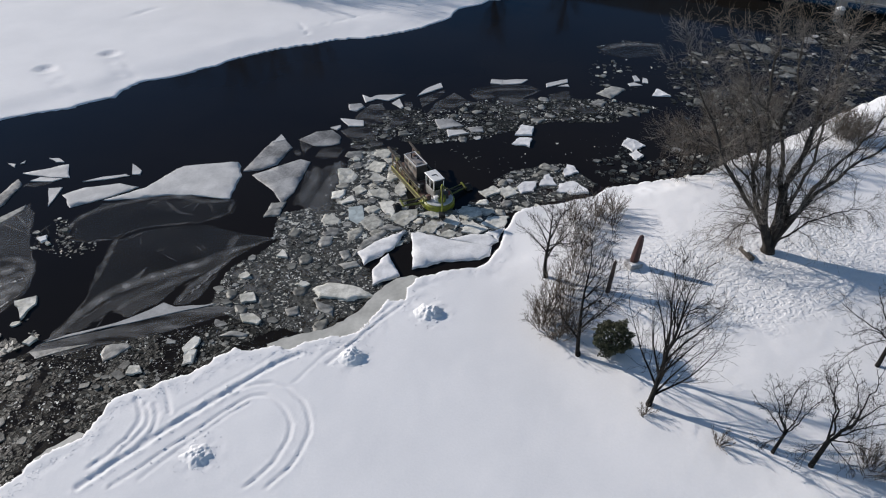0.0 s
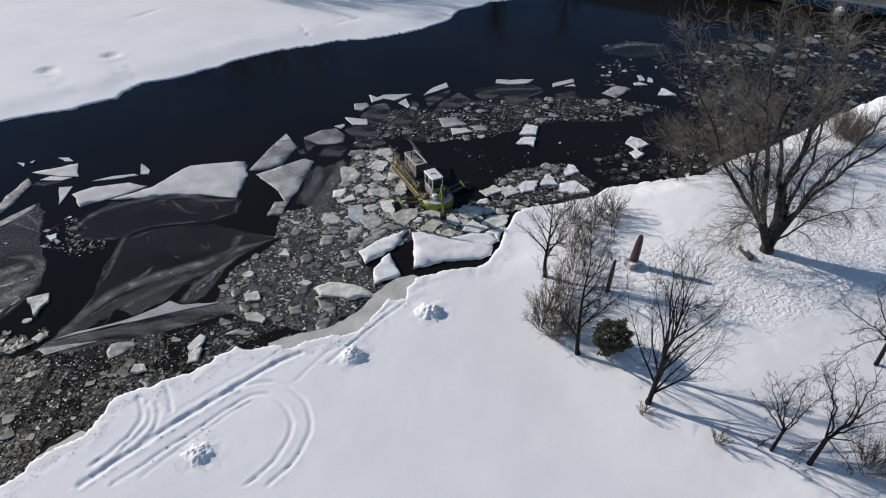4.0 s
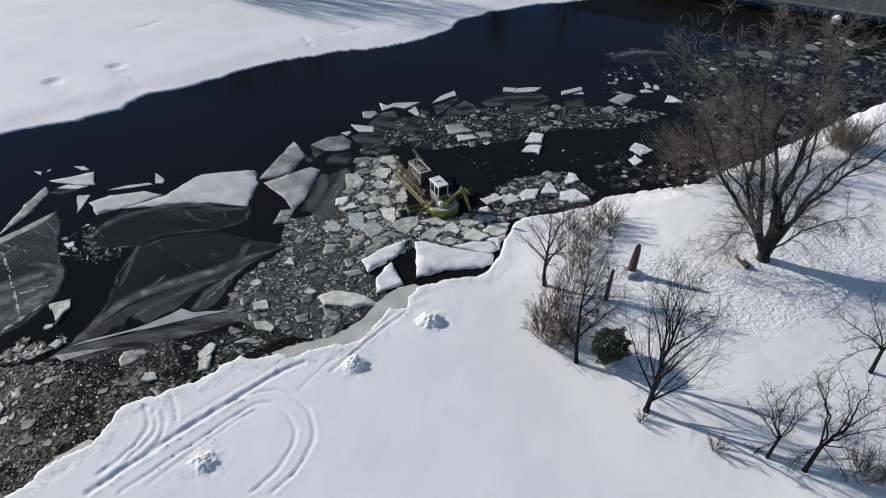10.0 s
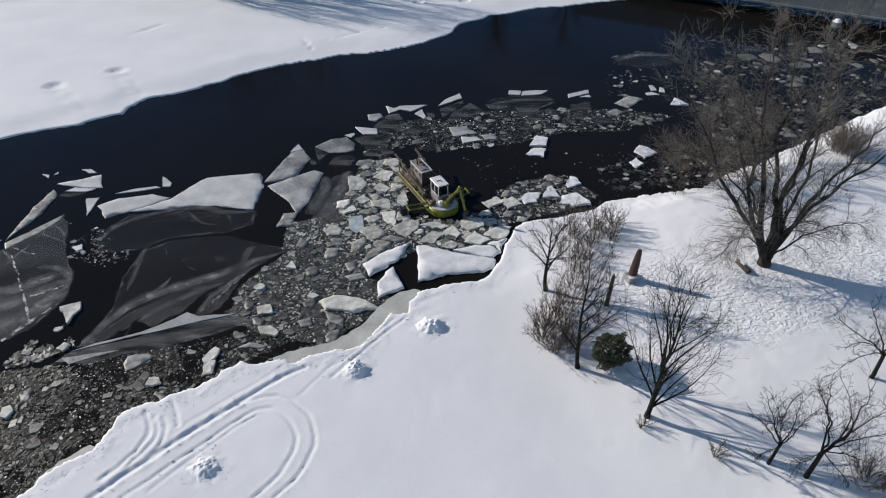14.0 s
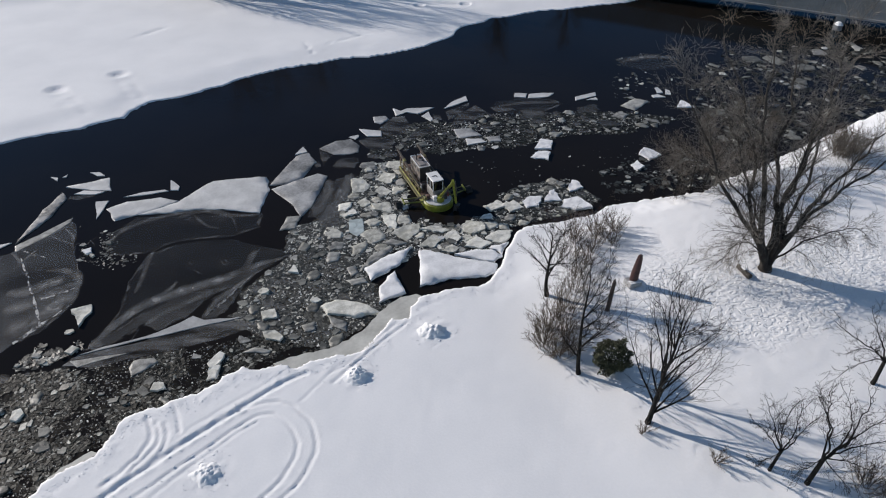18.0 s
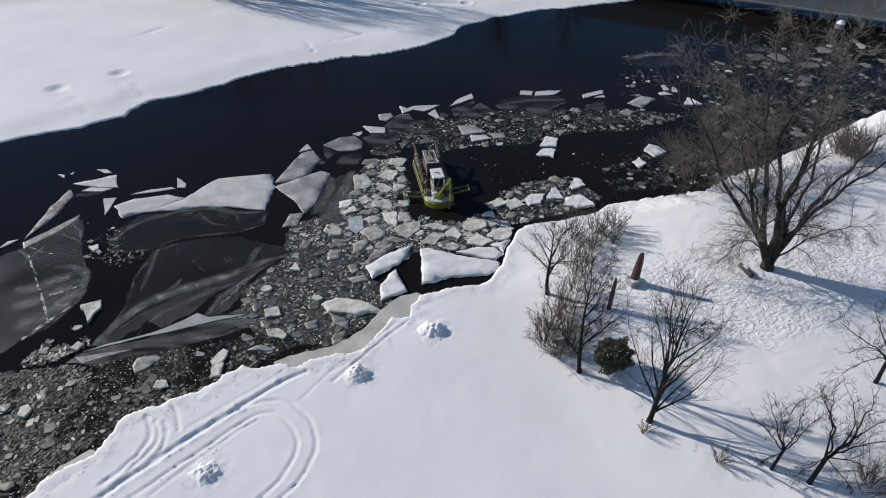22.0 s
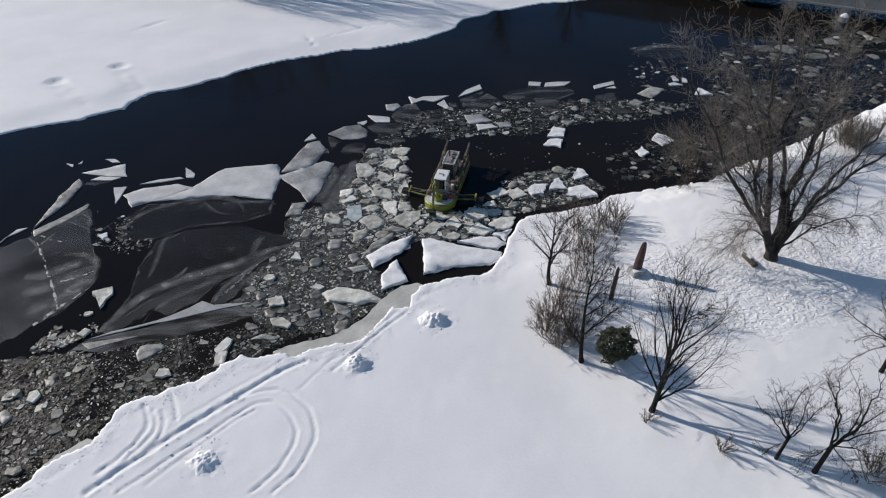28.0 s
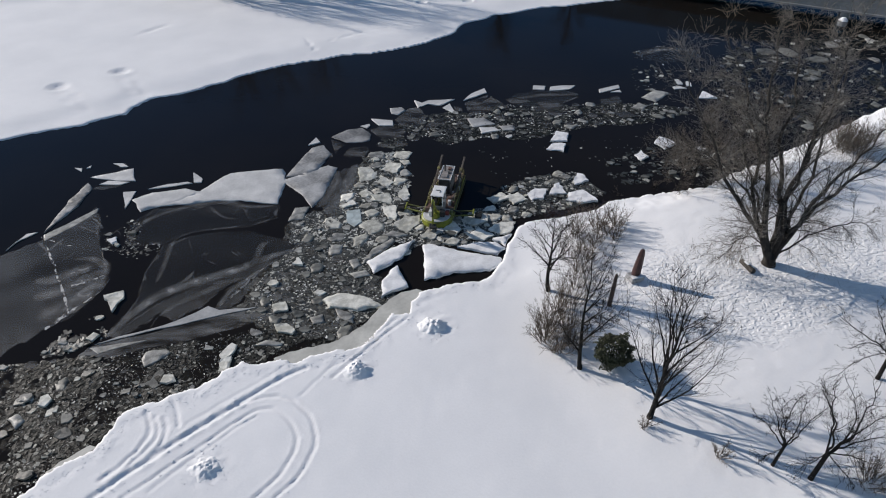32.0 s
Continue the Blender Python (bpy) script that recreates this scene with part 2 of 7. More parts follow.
def along(x, y, line):
    """The distance of points to a line of (x, y), positive on its right-hand side."""
    best, side = np.full(x.shape, 1e9), np.zeros(x.shape)
    for (ax, ay), (bx, by) in zip(line, line[1:]):
        dx, dy = bx - ax, by - ay
        k = np.clip(((x - ax) * dx + (y - ay) * dy) / (dx * dx + dy * dy), 0, 1)
        d = np.hypot(x - ax - k * dx, y - ay - k * dy)
        c = dy * (x - ax) - dx * (y - ay)
        near = d < best - 1e-9
        tie = np.abs(d - best) <= 1e-9
        # at a corner the side with the larger lever counts
        side = np.where(near, c, np.where(tie & (np.abs(c) > np.abs(side)), c, side))
        best = np.minimum(best, d)
    return best * np.where(side >= 0, 1, -1)


def smooth_line(pts, n=6):
    """A Catmull-Rom line through the points."""
    out = []
    p = [pts[0], *pts, pts[-1]]
    for a, b, c, d in zip(p, p[1:], p[2:], p[3:]):
        for k in range(n):
            t = k / n
            out.append(tuple(0.5 * (2 * b[i] + (c[i] - a[i]) * t + (2 * a[i] - 5 * b[i] + 4 * c[i] - d[i]) * t * t + (3 * b[i] - a[i] - 3 * c[i] + d[i]) * t ** 3) for i in (0, 1)))
    out.append(pts[-1])
    return out


SHORE = [(-300.0, -190.0), (-80.0, -30.0)] + [(-31.9, 21.5), (-29.0, 23.6), (-28.1, 25.0), (-27.2, 26.3), (-25.7, 27.5), (-25.3, 29.0), (-24.6, 30.5), (-23.9, 31.5), (-22.0, 32.1), (-20.9, 32.8), (-19.2, 33.3), (-18.2, 34.8), (-16.9, 35.9), (-15.0, 35.7), (-13.6, 36.2), (-12.0, 36.0), (-10.0, 37.0), (-9.2, 37.7), (-8.3, 37.1), (-7.4, 37.4), (-6.1, 39.3), (-4.9, 41.9), (-3.2, 41.6), (-3.4, 43.2), (-2.4, 44.3), (-0.2, 45.5), (2.1, 46.1), (3.7, 46.4), (5.0, 47.5), (5.9, 49.9), (6.7, 52.6), (7.7, 55.2)] + \
    [(8.9, 56.2), (13.4, 57.1), (16.7, 58.3), (18.3, 59.8), (22.4, 61.0), (30.1, 63.0), (34.6, 66.2), (38.8, 68.2), (43.7, 71.5), (48.8, 74.9), (55.3, 78.9), (63.0, 83.3)] + [(85.0, 96.0), (120.0, 112.0), (400.0, 200.0)]
FAR = [(-400.0, -20.0)] + [(-58.2, 74.4), (-54.0, 77.1), (-50.1, 79.4), (-48.6, 81.4), (-45.4, 82.4), (-44.6, 85.6), (-43.0, 87.9), (-38.0, 90.5), (-33.8, 94.1), (-29.5, 98.2), (-26.2, 99.8), (-21.0, 102.3), (-18.5, 104.8), (-12.8, 105.0), (-9.1, 106.9), (-4.4, 110.1), (-0.9, 113.3), (2.0, 116.5), (3.3, 120.6), (8.3, 124.2), (15.2, 128.0), (23.5, 130.9)] + [(40.0, 137.0), (52.0, 150.0), (90.0, 190.0), (300.0, 420.0)]
TREE_LINE = [(15.1, 56.8), (10.5, 53.9), (6.6, 47.4), (7.6, 43.3), (9.5, 36.9), (11.6, 31.6), (13.4, 28.0), (16.0, 24.3), (18.8, 22.3)] + [(24.0, 5.0), (40.0, -40.0)]

RUTS = [
    ([(-24.0, 23.5), (-19.7, 28.0), (-14.8, 32.6), (-12.8, 34.4), (-11.4, 35.2)], 0.22, 0.143),
    ([(-9.0, 34.2), (-7.1, 36.7), (-5.4, 38.8), (-3.4, 41.0)], 0.16, 0.085),
    ([(-9.3, 35.2), (-7.8, 36.5), (-6.2, 38.6), (-4.4, 41.0)], 0.12, 0.06),
    ([(-21.9, 23.5), (-19.1, 26.3), (-15.7, 29.8), (-14.9, 30.5), (-14.0, 31.0), (-13.0, 30.9), (-11.9, 30.1), (-11.2, 29.2), (-10.8, 28.2), (-10.9, 27.0), (-11.1, 26.3), (-11.6, 25.1), (-13.0, 23.5)], 0.14, 0.077),
    ([(-20.2, 24.0), (-18.3, 26.3), (-15.3, 29.5), (-14.3, 30.3)], 0.13, 0.044),
    ([(-16.0, 31.3), (-14.7, 31.9), (-13.2, 32.2), (-11.9, 31.8), (-10.9, 31.0), (-10.1, 30.1), (-9.6, 28.9), (-9.4, 27.6), (-9.7, 26.5), (-10.1, 25.3), (-11.5, 23.5)], 0.14, 0.083),
    ([(-22.9, 30.7), (-22.3, 29.8), (-21.9, 28.7), (-22.2, 27.4), (-22.9, 26.2), (-23.9, 24.9)], 0.17, 0.083),
    ([(-22.1, 30.2), (-21.4, 29.2), (-21.3, 28.0), (-22.3, 26.1)], 0.16, 0.072),
    ([(-21.3, 30.2), (-20.8, 29.3), (-20.7, 27.8), (-21.2, 26.8)], 0.16, 0.066),
    ([(-21.4, 32.1), (-20.7, 31.0), (-19.9, 29.4)], 0.14, 0.072),
    ([(-19.4, 29.6), (-17.0, 31.8), (-14.8, 33.8), (-13.3, 35.3)], 0.13, 0.033),
    ([(-11.3, 32.3), (-9.5, 35.0), (-8.7, 36.1), (-6.5, 38.2)], 0.13, 0.039),
]
FAR_RUTS = [
    ([(-58.6, 89.9), (-54.6, 85.0), (-52.0, 81.9)], 0.45, 0.16), ([(-57.9, 91.1), (-53.4, 85.9), (-50.9, 83.0)], 0.45, 0.16),
    ([(-51.0, 94.6), (-48.0, 90.3), (-46.2, 87.9)], 0.45, 0.16), ([(-49.9, 95.9), (-46.9, 91.6), (-45.1, 89.1)], 0.45, 0.16),
    ([(-56.0, 113.9), (-53.7, 117.5), (-52.4, 119.1)], 0.5, 0.2), ([(-25.0, 111.6), (-22.6, 107.2)], 0.5, 0.15), ([(-20.4, 111.0), (-14.8, 115.3), (-10.9, 117.5)], 0.5, 0.12),
]
MOUNDS = [(-0.95, 39.95, 1.4, 0.66), (-7.2, 35.0, 1.2, 0.70), (-16.85, 25.85, 1.25, 0.42)]  # x, y, reach, height
# shallow rimmed pits in the far shelf: x, y, reach, half the depth
FAR_PITS = [(*q, r, h) for q, r, h in zip([(-59.3, 91.4), (-52.1, 97.3), (-5.0, 132.7), (4.4, 133.5)], (1.5, 1.4, 1.2, 1.2), (0.15, 0.15, 0.12, 0.12))]


def ground_height(x, y):
    near = along(x, y, SHORE) + 0.38 * fractal(x, y, 1.6, 3, 3) + 0.26 * fractal(x, y, 0.7, 3, 33)
    far = -along(x, y, FAR) + 1.2 * fractal(x, y, 5.0, 3, 4)
    bank = -along(x, y, TREE_LINE) + 1.2 * fractal(x, y, 6.0, 2, 5)
    step = lambda d, w: np.clip(d / w, 0, 1) ** 2 * (3 - 2 * np.clip(d / w, 0, 1))
    z = -1.2 + 1.55 * np.clip((near + 0.10) / 0.16, 0, 1) * (near > -0.1)
    snow = 0.03 * fractal(x, y, 4.0, 3, 6) + 0.012 * fractal(x, y, 0.9, 2, 41) + 0.05 * step(near, 4.0)
    rise = 1.0 * step(bank + 3.5, 17.0) * step(near - 0.2, 3.6) + 0.45 * step(bank - 4, 14) * step(near, 6) + 2.5 * step(bank - 30, 60)
    lump = 0.05 * fractal(x, y, 1.3, 4, 8) * step(bank, 4.0)
    rim = 0.03 * np.exp(-((near - 0.6) / 0.5) ** 2) * (0.6 + fractal(x, y, 2.0, 2, 11)) * (1 - step(bank + 3, 4))
    crest = 0.07 * fractal(x, y, 0.6, 3, 31) * np.exp(-((near - 0.7) / 1.0) ** 2)
    z = z + (near > 0) * (snow + rise + lump + rim + crest)
    for line, w, depth in RUTS:
        fine = smooth_line(line, 3)
        lo, hi = np.min(fine, 0) - 1.5, np.max(fine, 0) + 1.5
        at = (x > lo[0]) & (x < hi[0]) & (y > lo[1]) & (y < hi[1])
        d = np.full(x.shape, 9.0)
        if at.any():
            d[at] = np.abs(along(x[at], y[at], fine) + 0.10 * fractal(x[at], y[at], 0.7, 2, 23))
        z = z + np.where(near > 0.1, -0.85 * depth * np.exp(-(d / (1.05 * w)) ** 4) * (1.0 + 0.4 * fractal(x, y, 0.6, 2, 24)) + 0.34 * depth * np.exp(-((d - 1.8 * w) / (0.5 * w)) ** 2) * np.clip(0.7 + 2.4 * fractal(x, y, 0.38, 2, 12), 0, 2), 0)
    for cx, cy, r, h in MOUNDS:
        d2 = ((x - cx) ** 2 + (y - cy) ** 2) / (0.62 * r) ** 2
        z = z + 0.35 * h * np.exp(-d2) + 0.14 * np.exp(-d2 * 0.3) * fractal(x, y, 0.5, 2, 14)
    # the far ice shelf
    shelf = -1.2 + 1.31 * np.clip((far + 0.12) / 0.15, 0, 1) + (far > 0) * (0.05 * fractal(x, y, 9.0, 3, 14) + 0.35 * step(far - 0.5, 7.0) + 3.5 * step(far - 62, 25))
    for line, w, depth in FAR_RUTS:
        d = np.abs(along(x, y, line))
        shelf = shelf - depth * np.exp(-(d / w) ** 2) * (0.6 + 1.5 * fractal(x, y, 1.2, 2, 15))
    for cx, cy, r, h in FAR_PITS:
        d = np.hypot((x - cx), (y - cy)) / r
        shelf = shelf - 2.0 * h * np.clip((1.0 - d) / 0.3, 0, 1) + 0.06 * np.exp(-((d - 1.25) / 0.22) ** 2)
    return np.maximum(z, shelf)


def trodden(x, y):
    """How far the snow is trampled by feet, 0 to 1."""
    spots = ((25, 41, 7.5, 4.5, 1.0), (20, 43, 4.0, 6.5, 1.0), (36, 43, 6.0, 3.0, 0.7), (40, 49.5, 9.0, 5.0, 1.0), (27, 48, 6.0, 4.0, 0.5), (20, 37, 2.5, 3.5, 0.5))
    t = sum(k * np.exp(-(((x - cx) / a) ** 2 + ((y - cy) / b) ** 2)) for cx, cy, a, b, k in spots)
    return np.clip(1.8 * t - 0.40 + 0.6 * fractal(x, y, 3.0, 2, 21), 0, 1)


def footprints():
    """Relief of footprints in the snow where it is trodden, and a fine wind crust elsewhere."""
    n, l = SNOW.node_tree.nodes, SNOW.node_tree.links
    old = next(q for q in n if q.type == "BUMP")
    tc, vo, at, inv, mul, bp, st = (n.new("ShaderNode" + k) for k in ("TexCoord", "TexNoise", "Attribute", "MapRange", "Math", "Bump", "Mapping"))
    at.attribute_name = "trodden"
    st.inputs["Scale"].default_value, st.inputs["Rotation"].default_value = (0.9, 1.25, 1.0), (0, 0, radians(20))
    vo.inputs["Scale"].default_value, vo.inputs["Detail"].default_value, vo.inputs["Distortion"].default_value = 2.3, 1.0, 0.5
    inv.inputs["From Min"].default_value, inv.inputs["From Max"].default_value = 0.42, 0.56
    mul.operation = "MULTIPLY"
    bp.inputs["Strength"].default_value, bp.inputs["Distance"].default_value = 1.0, 0.047
    l.new(tc.outputs["Object"], st.inputs["Vector"])
    l.new(st.outputs[0], vo.inputs["Vector"])
    l.new(vo.outputs["Fac"], inv.inputs["Value"])
    l.new(inv.outputs[0], mul.inputs[0])
    l.new(at.outputs["Fac"], mul.inputs[1])
    l.new(mul.outputs[0], bp.inputs["Height"])
    l.new(old.outputs[0], bp.inputs["Normal"])
    l.new(bp.outputs[0], n["Principled BSDF"].inputs["Normal"])


footprints()


def steps(*runs):
    out = []
    for a, b, s in runs:
        out += list(np.arange(a, b, s))
    return np.array(out + [runs[-1][1]])


def build_ground():
    xs = steps((-1500, -300, 150), (-300, -100, 20), (-100, -36, 0.7), (-36, -32, 0.3), (-32, 2, 0.17), (2, 46, 0.22), (46, 110, 0.7), (110, 300, 20), (300, 1500, 150))
    ys = steps((-600, -100, 100), (-100, 15, 8), (15, 17, 0.25), (17, 46, 0.17), (46, 62, 0.22), (62, 140, 0.5), (140, 200, 4), (200, 400, 25), (400, 1600, 200))
    x, y = np.meshgrid(xs, ys)
    z = ground_height(x, y)
    n, m = len(xs), len(ys)
    v = np.stack([x.ravel(), y.ravel(), z.ravel()], 1)
    i = (np.arange(m - 1)[:, None] * n + np.arange(n - 1)[None, :]).ravel()
    f = np.stack([i, i + 1, i + n + 1, i + n], 1)
    me = bpy.data.meshes.new("ground")
    me.vertices.add(len(v))
    me.vertices.foreach_set("co", v.astype(np.float32).ravel())
    me.loops.add(f.size)
    me.loops.foreach_set("vertex_index", f.astype(np.int32).ravel())
    me.polygons.add(len(f))
    me.polygons.foreach_set("loop_start", np.arange(0, f.size, 4, dtype=np.int32))
    me.update(calc_edges=True)
    me.polygons.foreach_set("use_smooth", np.ones(len(f), bool))
    me.materials.append(SNOW)
    at = me.attributes.new("trodden", "FLOAT", "POINT")
    at.data.foreach_set("value", trodden(v[:, 0], v[:, 1]).astype(np.float32))
    return tagged(new("ground", me), "smooth white snow over river ice and banks, with ruts", "snow ground", kind="structure")


ground = build_ground()
bm = bmesh.new()
bmesh.ops.create_grid(bm, x_segments=1, y_segments=1, size=1500)
tagged(part("water", bm, WATER), "dark still river water between the ice", "river", kind="structure")


def ground_at_all(x, y):
    return ground_height(np.asarray(x, float), np.asarray(y, float))


def ground_at(x, y):
    return float(ground_height(np.array([x], float), np.array([y], float))[0])

# ---- ice ----
from mathutils.geometry import delaunay_2d_cdt

# where the stream carries ice: place and way in 32 s
DRIFT = [(-22.3, 66.1, 4.3, 2.0), (-33.3, 64.5, 5.5, 1.7), (12.3, 74.6, 4.4, 2.1), (25.7, 71.8, 4.8, 3.9), (19.5, 88.9, 7.8, 2.8), (-12.9, 73.7, 2.6, 4.8),
         (-34.4, 42.4, 5.7, 2.8), (-5.1, 46.3, 0.4, 0.4), (-0.3, 48.4, 0.8, 0.3), (-9.8, 56.1, -1.1, 2.1), (15.0, 61.3, 0.9, 1.0), (-15.7, 39.7, 2.3, 0.5)]
DRIFT += [(-45.2, 62.4, 5.1, 2.9), (-40.1, 59.3, 6.0, 2.6), (-19.1, 61.3, 2.2, 2.0), (-7.0, 60.4, -0.4, 2.0), (-10.2, 64.1, 1.3, 3.7), (-4.0, 84.5, 6.5, 3.2),
          (34.6, 85.9, 7.4, 3.6), (-23.6, 33.9, 1.8, 0.5), (-8.4, 42.7, 0.3, 0.5), (39.7, 95.4, 6.7, 3.9), (3.4, 74.9, 3.9, 4.7), (-10.9, 48.5, 0.3, 0.9)]
DRIFT += [(-30.5, 38.1, 3.1, 2.1), (-22.5, 41.7, 2.7, 1.4), (-9.2, 39.8, 1.5, 1.0), (24.2, 68.5, 1.0, 3.0), (-38.0, 32.0, 4.5, 2.0), (55.0, 95.0, 5.0, 3.5), (-1.0, 54.0, -0.4, 1.4), (6.0, 56.0, 0.5, 1.5)]
AFLOAT = []
TAKEN = []


def drift(x, y):
    a = np.array(DRIFT)
    w = 1 / (((a[:, 0] - x) ** 2 + (a[:, 1] - y) ** 2) ** 1.5 + 0.5)
    return (w @ a[:, 2:]) / w.sum()


def jagged(pts, step=0.55, rough=0.10, seed=0):
    rng = random.Random(seed)
    out = []
    for a, b in zip(pts, [*pts[1:], pts[0]]):
        d = math.dist(a, b)
        n = max(1, min(7, round(d / step)))
        nx, ny = -(b[1] - a[1]) / (d or 1), (b[0] - a[0]) / (d or 1)
        for k in range(n):
            t = k / n
            o = rng.uniform(-rough, rough) * min(1, d / 1.5)
            out.append((a[0] + (b[0] - a[0]) * t + nx * o, a[1] + (b[1] - a[1]) * t + ny * o))
    return out


def slab(outline, z0, z1, relief, seed):
    """An ice slab with broken sides and a lumpy top."""
    rng = random.Random(seed)
    n, h = len(outline), z1 - z0
    bm = bmesh.new()
    rows = []
    for q, (k, z) in enumerate(((1.0, z0), (1.03, z0 + h * 0.5), (1.0, z1 - min(0.03, h * 0.2)), (0.98, z1))):
        side = 0.035 if q in (1, 2) else 0.0
        row = []
        for x, y in outline:
            j = k * (1 + rng.uniform(-side, side))
            row.append(bm.verts.new((x * j, y * j, z + (rng.uniform(-0.5, 0.2) * relief if q == 3 else 0))))
        rows.append(row)
    for a, b in zip(rows, rows[1:]):
        for i in range(n):
            bm.faces.new((a[i], a[(i + 1) % n], b[(i + 1) % n], b[i]))
    bm.faces.new(rows[0][::-1])
    rim = rows[-1]
    if not relief:
        bm.faces.new(rim)
        return bm
    # the top: jittered points within the rim, meshed
    edge = [Vector((v.co.x, v.co.y)) for v in rim]
    xs, ys = [p.x for p in edge], [p.y for p in edge]
    step = max(0.34, min(1.0, math.sqrt((max(xs) - min(xs)) * (max(ys) - min(ys))) / 9))
    pts = list(edge)
    gx = min(xs) + step / 2
    while gx < max(xs):
        gy = min(ys) + step / 2
        while gy < max(ys):
            x, y = gx + rng.uniform(-0.4, 0.4) * step, gy + rng.uniform(-0.4, 0.4) * step
            if min((Vector((x, y)) - e).length for e in edge) > step * 0.45:
                pts.append(Vector((x, y)))
            gy += step
        gx += step
    co, _e, fs, ov, _oe, _of = delaunay_2d_cdt(pts, [], [list(range(n))], 1, 1e-5)
    made = {}
    for i, (p, src) in enumerate(zip(co, ov)):
        low = [q for q in src if q < n]
        if low:
            made[i] = rim[low[0]]
    for f in fs:
        for i in f:
            if i not in made:
                p = co[i]
                lump = noise.noise(Vector((p.x * 1.3 + seed, p.y * 1.3, seed * 0.7))) * 1.2 + rng.uniform(-0.35, 0.35)
                made[i] = bm.verts.new((p.x, p.y, z1 + relief * lump))
        if len({made[i] for i in f}) == len(f):
            try:
                bm.faces.new([made[i] for i in f])
            except ValueError:
                pass
    return bm


def floe(pts, material, label, top=0.12, thick=0.35, category="ice floe", name="ice_floe", group="drifting ice floes", rough=0.10, tilt=0.0, step=0.55, still=False, relief=0.0):
    cx, cy = sum(p[0] for p in pts) / len(pts), sum(p[1] for p in pts) / len(pts)
    o = jagged([(x - cx, y - cy) for x, y in pts], step, rough, len(AFLOAT))
    bm = slab(o, top - thick, top, relief, len(AFLOAT))
    TAKEN.append([(cx + (x - cx) * 0.9, cy + (y - cy) * 0.9) for x, y in pts])
    if tilt:
        rng = random.Random(len(AFLOAT))
        a, b = rng.uniform(-tilt, tilt), rng.uniform(-tilt, tilt)
        for v in bm.verts:
            v.co.z += a * v.co.x + b * v.co.y
    ob = tagged(part(name, bm, material), label, category, group)
    if relief:
        ob.data.polygons.foreach_set("use_smooth", [relief < 0.05 and q.normal.z > 0.9 for q in ob.data.polygons])
    ob.location = (cx, cy, 0)
    AFLOAT.append((ob, (0.0, 0.0) if still else tuple(drift(cx, cy))))
    return ob


# broad snow-covered plates at the rim of the open water
for pts in (
    [(-34.8, 58.2), (-31.3, 60.7), (-28.5, 65.3), (-26.2, 65.7), (-22.4, 66.3), (-21.4, 63.1), (-21.4, 58.6), (-25.7, 59.3), (-28.9, 59.3), (-31.5, 58.6)],
    [(-39.1, 59.3), (-37.4, 60.7), (-33.9, 61.6), (-31.5, 60.9), (-34.4, 58.6), (-37.2, 57.0)],
    [(-45.9, 63.8), (-43.9, 64.8), (-41.6, 65.9), (-40.2, 63.1), (-42.2, 63.1)],
    [(-46.0, 52.6), (-46.1, 56.2), (-46.2, 58.9), (-45.7, 62.5), (-44.7, 61.3), (-44.7, 57.8), (-45.3, 55.4)],
):
    patchy = len(AFLOAT) == 3
    floe(pts, FLOE_PATCHY if patchy else FLOE_SNOW, "broad ice plate, half awash, with patchy wet snow" if patchy else "broad flat ice plate under thin grey-white snow", top=0.10, thick=0.3, rough=0.08, step=0.9, relief=0.02)
for pts in (
    [(-44.2, 62.3), (-43.4, 63.1), (-40.8, 62.8), (-41.7, 62.2)],
    [(-41.1, 60.7), (-39.7, 60.9), (-39.5, 57.3)],
    [(-38.1, 61.8), (-36.3, 62.8), (-33.9, 63.4), (-33.4, 63.1), (-35.8, 62.3)],
    [(-34.0, 65.6), (-33.3, 65.1), (-32.4, 64.1), (-32.3, 63.3), (-33.2, 63.3)],
    [(-44.5, 67.2), (-43.3, 67.2), (-42.3, 66.4), (-43.2, 66.4)],
    [(-48.8, 66.1), (-47.8, 65.9), (-47.6, 65.2)],
    [(-47.3, 66.0), (-47.0, 66.7), (-46.9, 66.1)],
    [(9.8, 90.4), (11.6, 90.2), (11.3, 88.8), (9.6, 89.0)],
    [(11.8, 90.0), (13.8, 90.4), (15.7, 90.4), (14.5, 89.0), (11.5, 88.6)],
    [(18.5, 89.0), (21.8, 90.6), (21.7, 89.4), (18.4, 87.8)],
    [(20.0, 88.0), (21.6, 88.8), (21.7, 88.0)],
    [(31.4, 92.1), (32.0, 92.3), (32.2, 90.4), (31.3, 90.2)],
    [(30.2, 89.4), (31.2, 89.8), (32.2, 88.8), (30.3, 88.6)],
    [(32.9, 91.5), (33.4, 91.0), (33.2, 89.6), (32.4, 89.8)],
    [(-46.4, 52.9), (-47.8, 51.2), (-48.1, 49.8), (-47.4, 52.6)],
):
    floe(pts, FLOE_SNOW, "thin angular shard of snow-dusted ice", top=0.10, thick=0.25, rough=0.05, step=1.0, name="ice_shard", group="drifting ice shards")
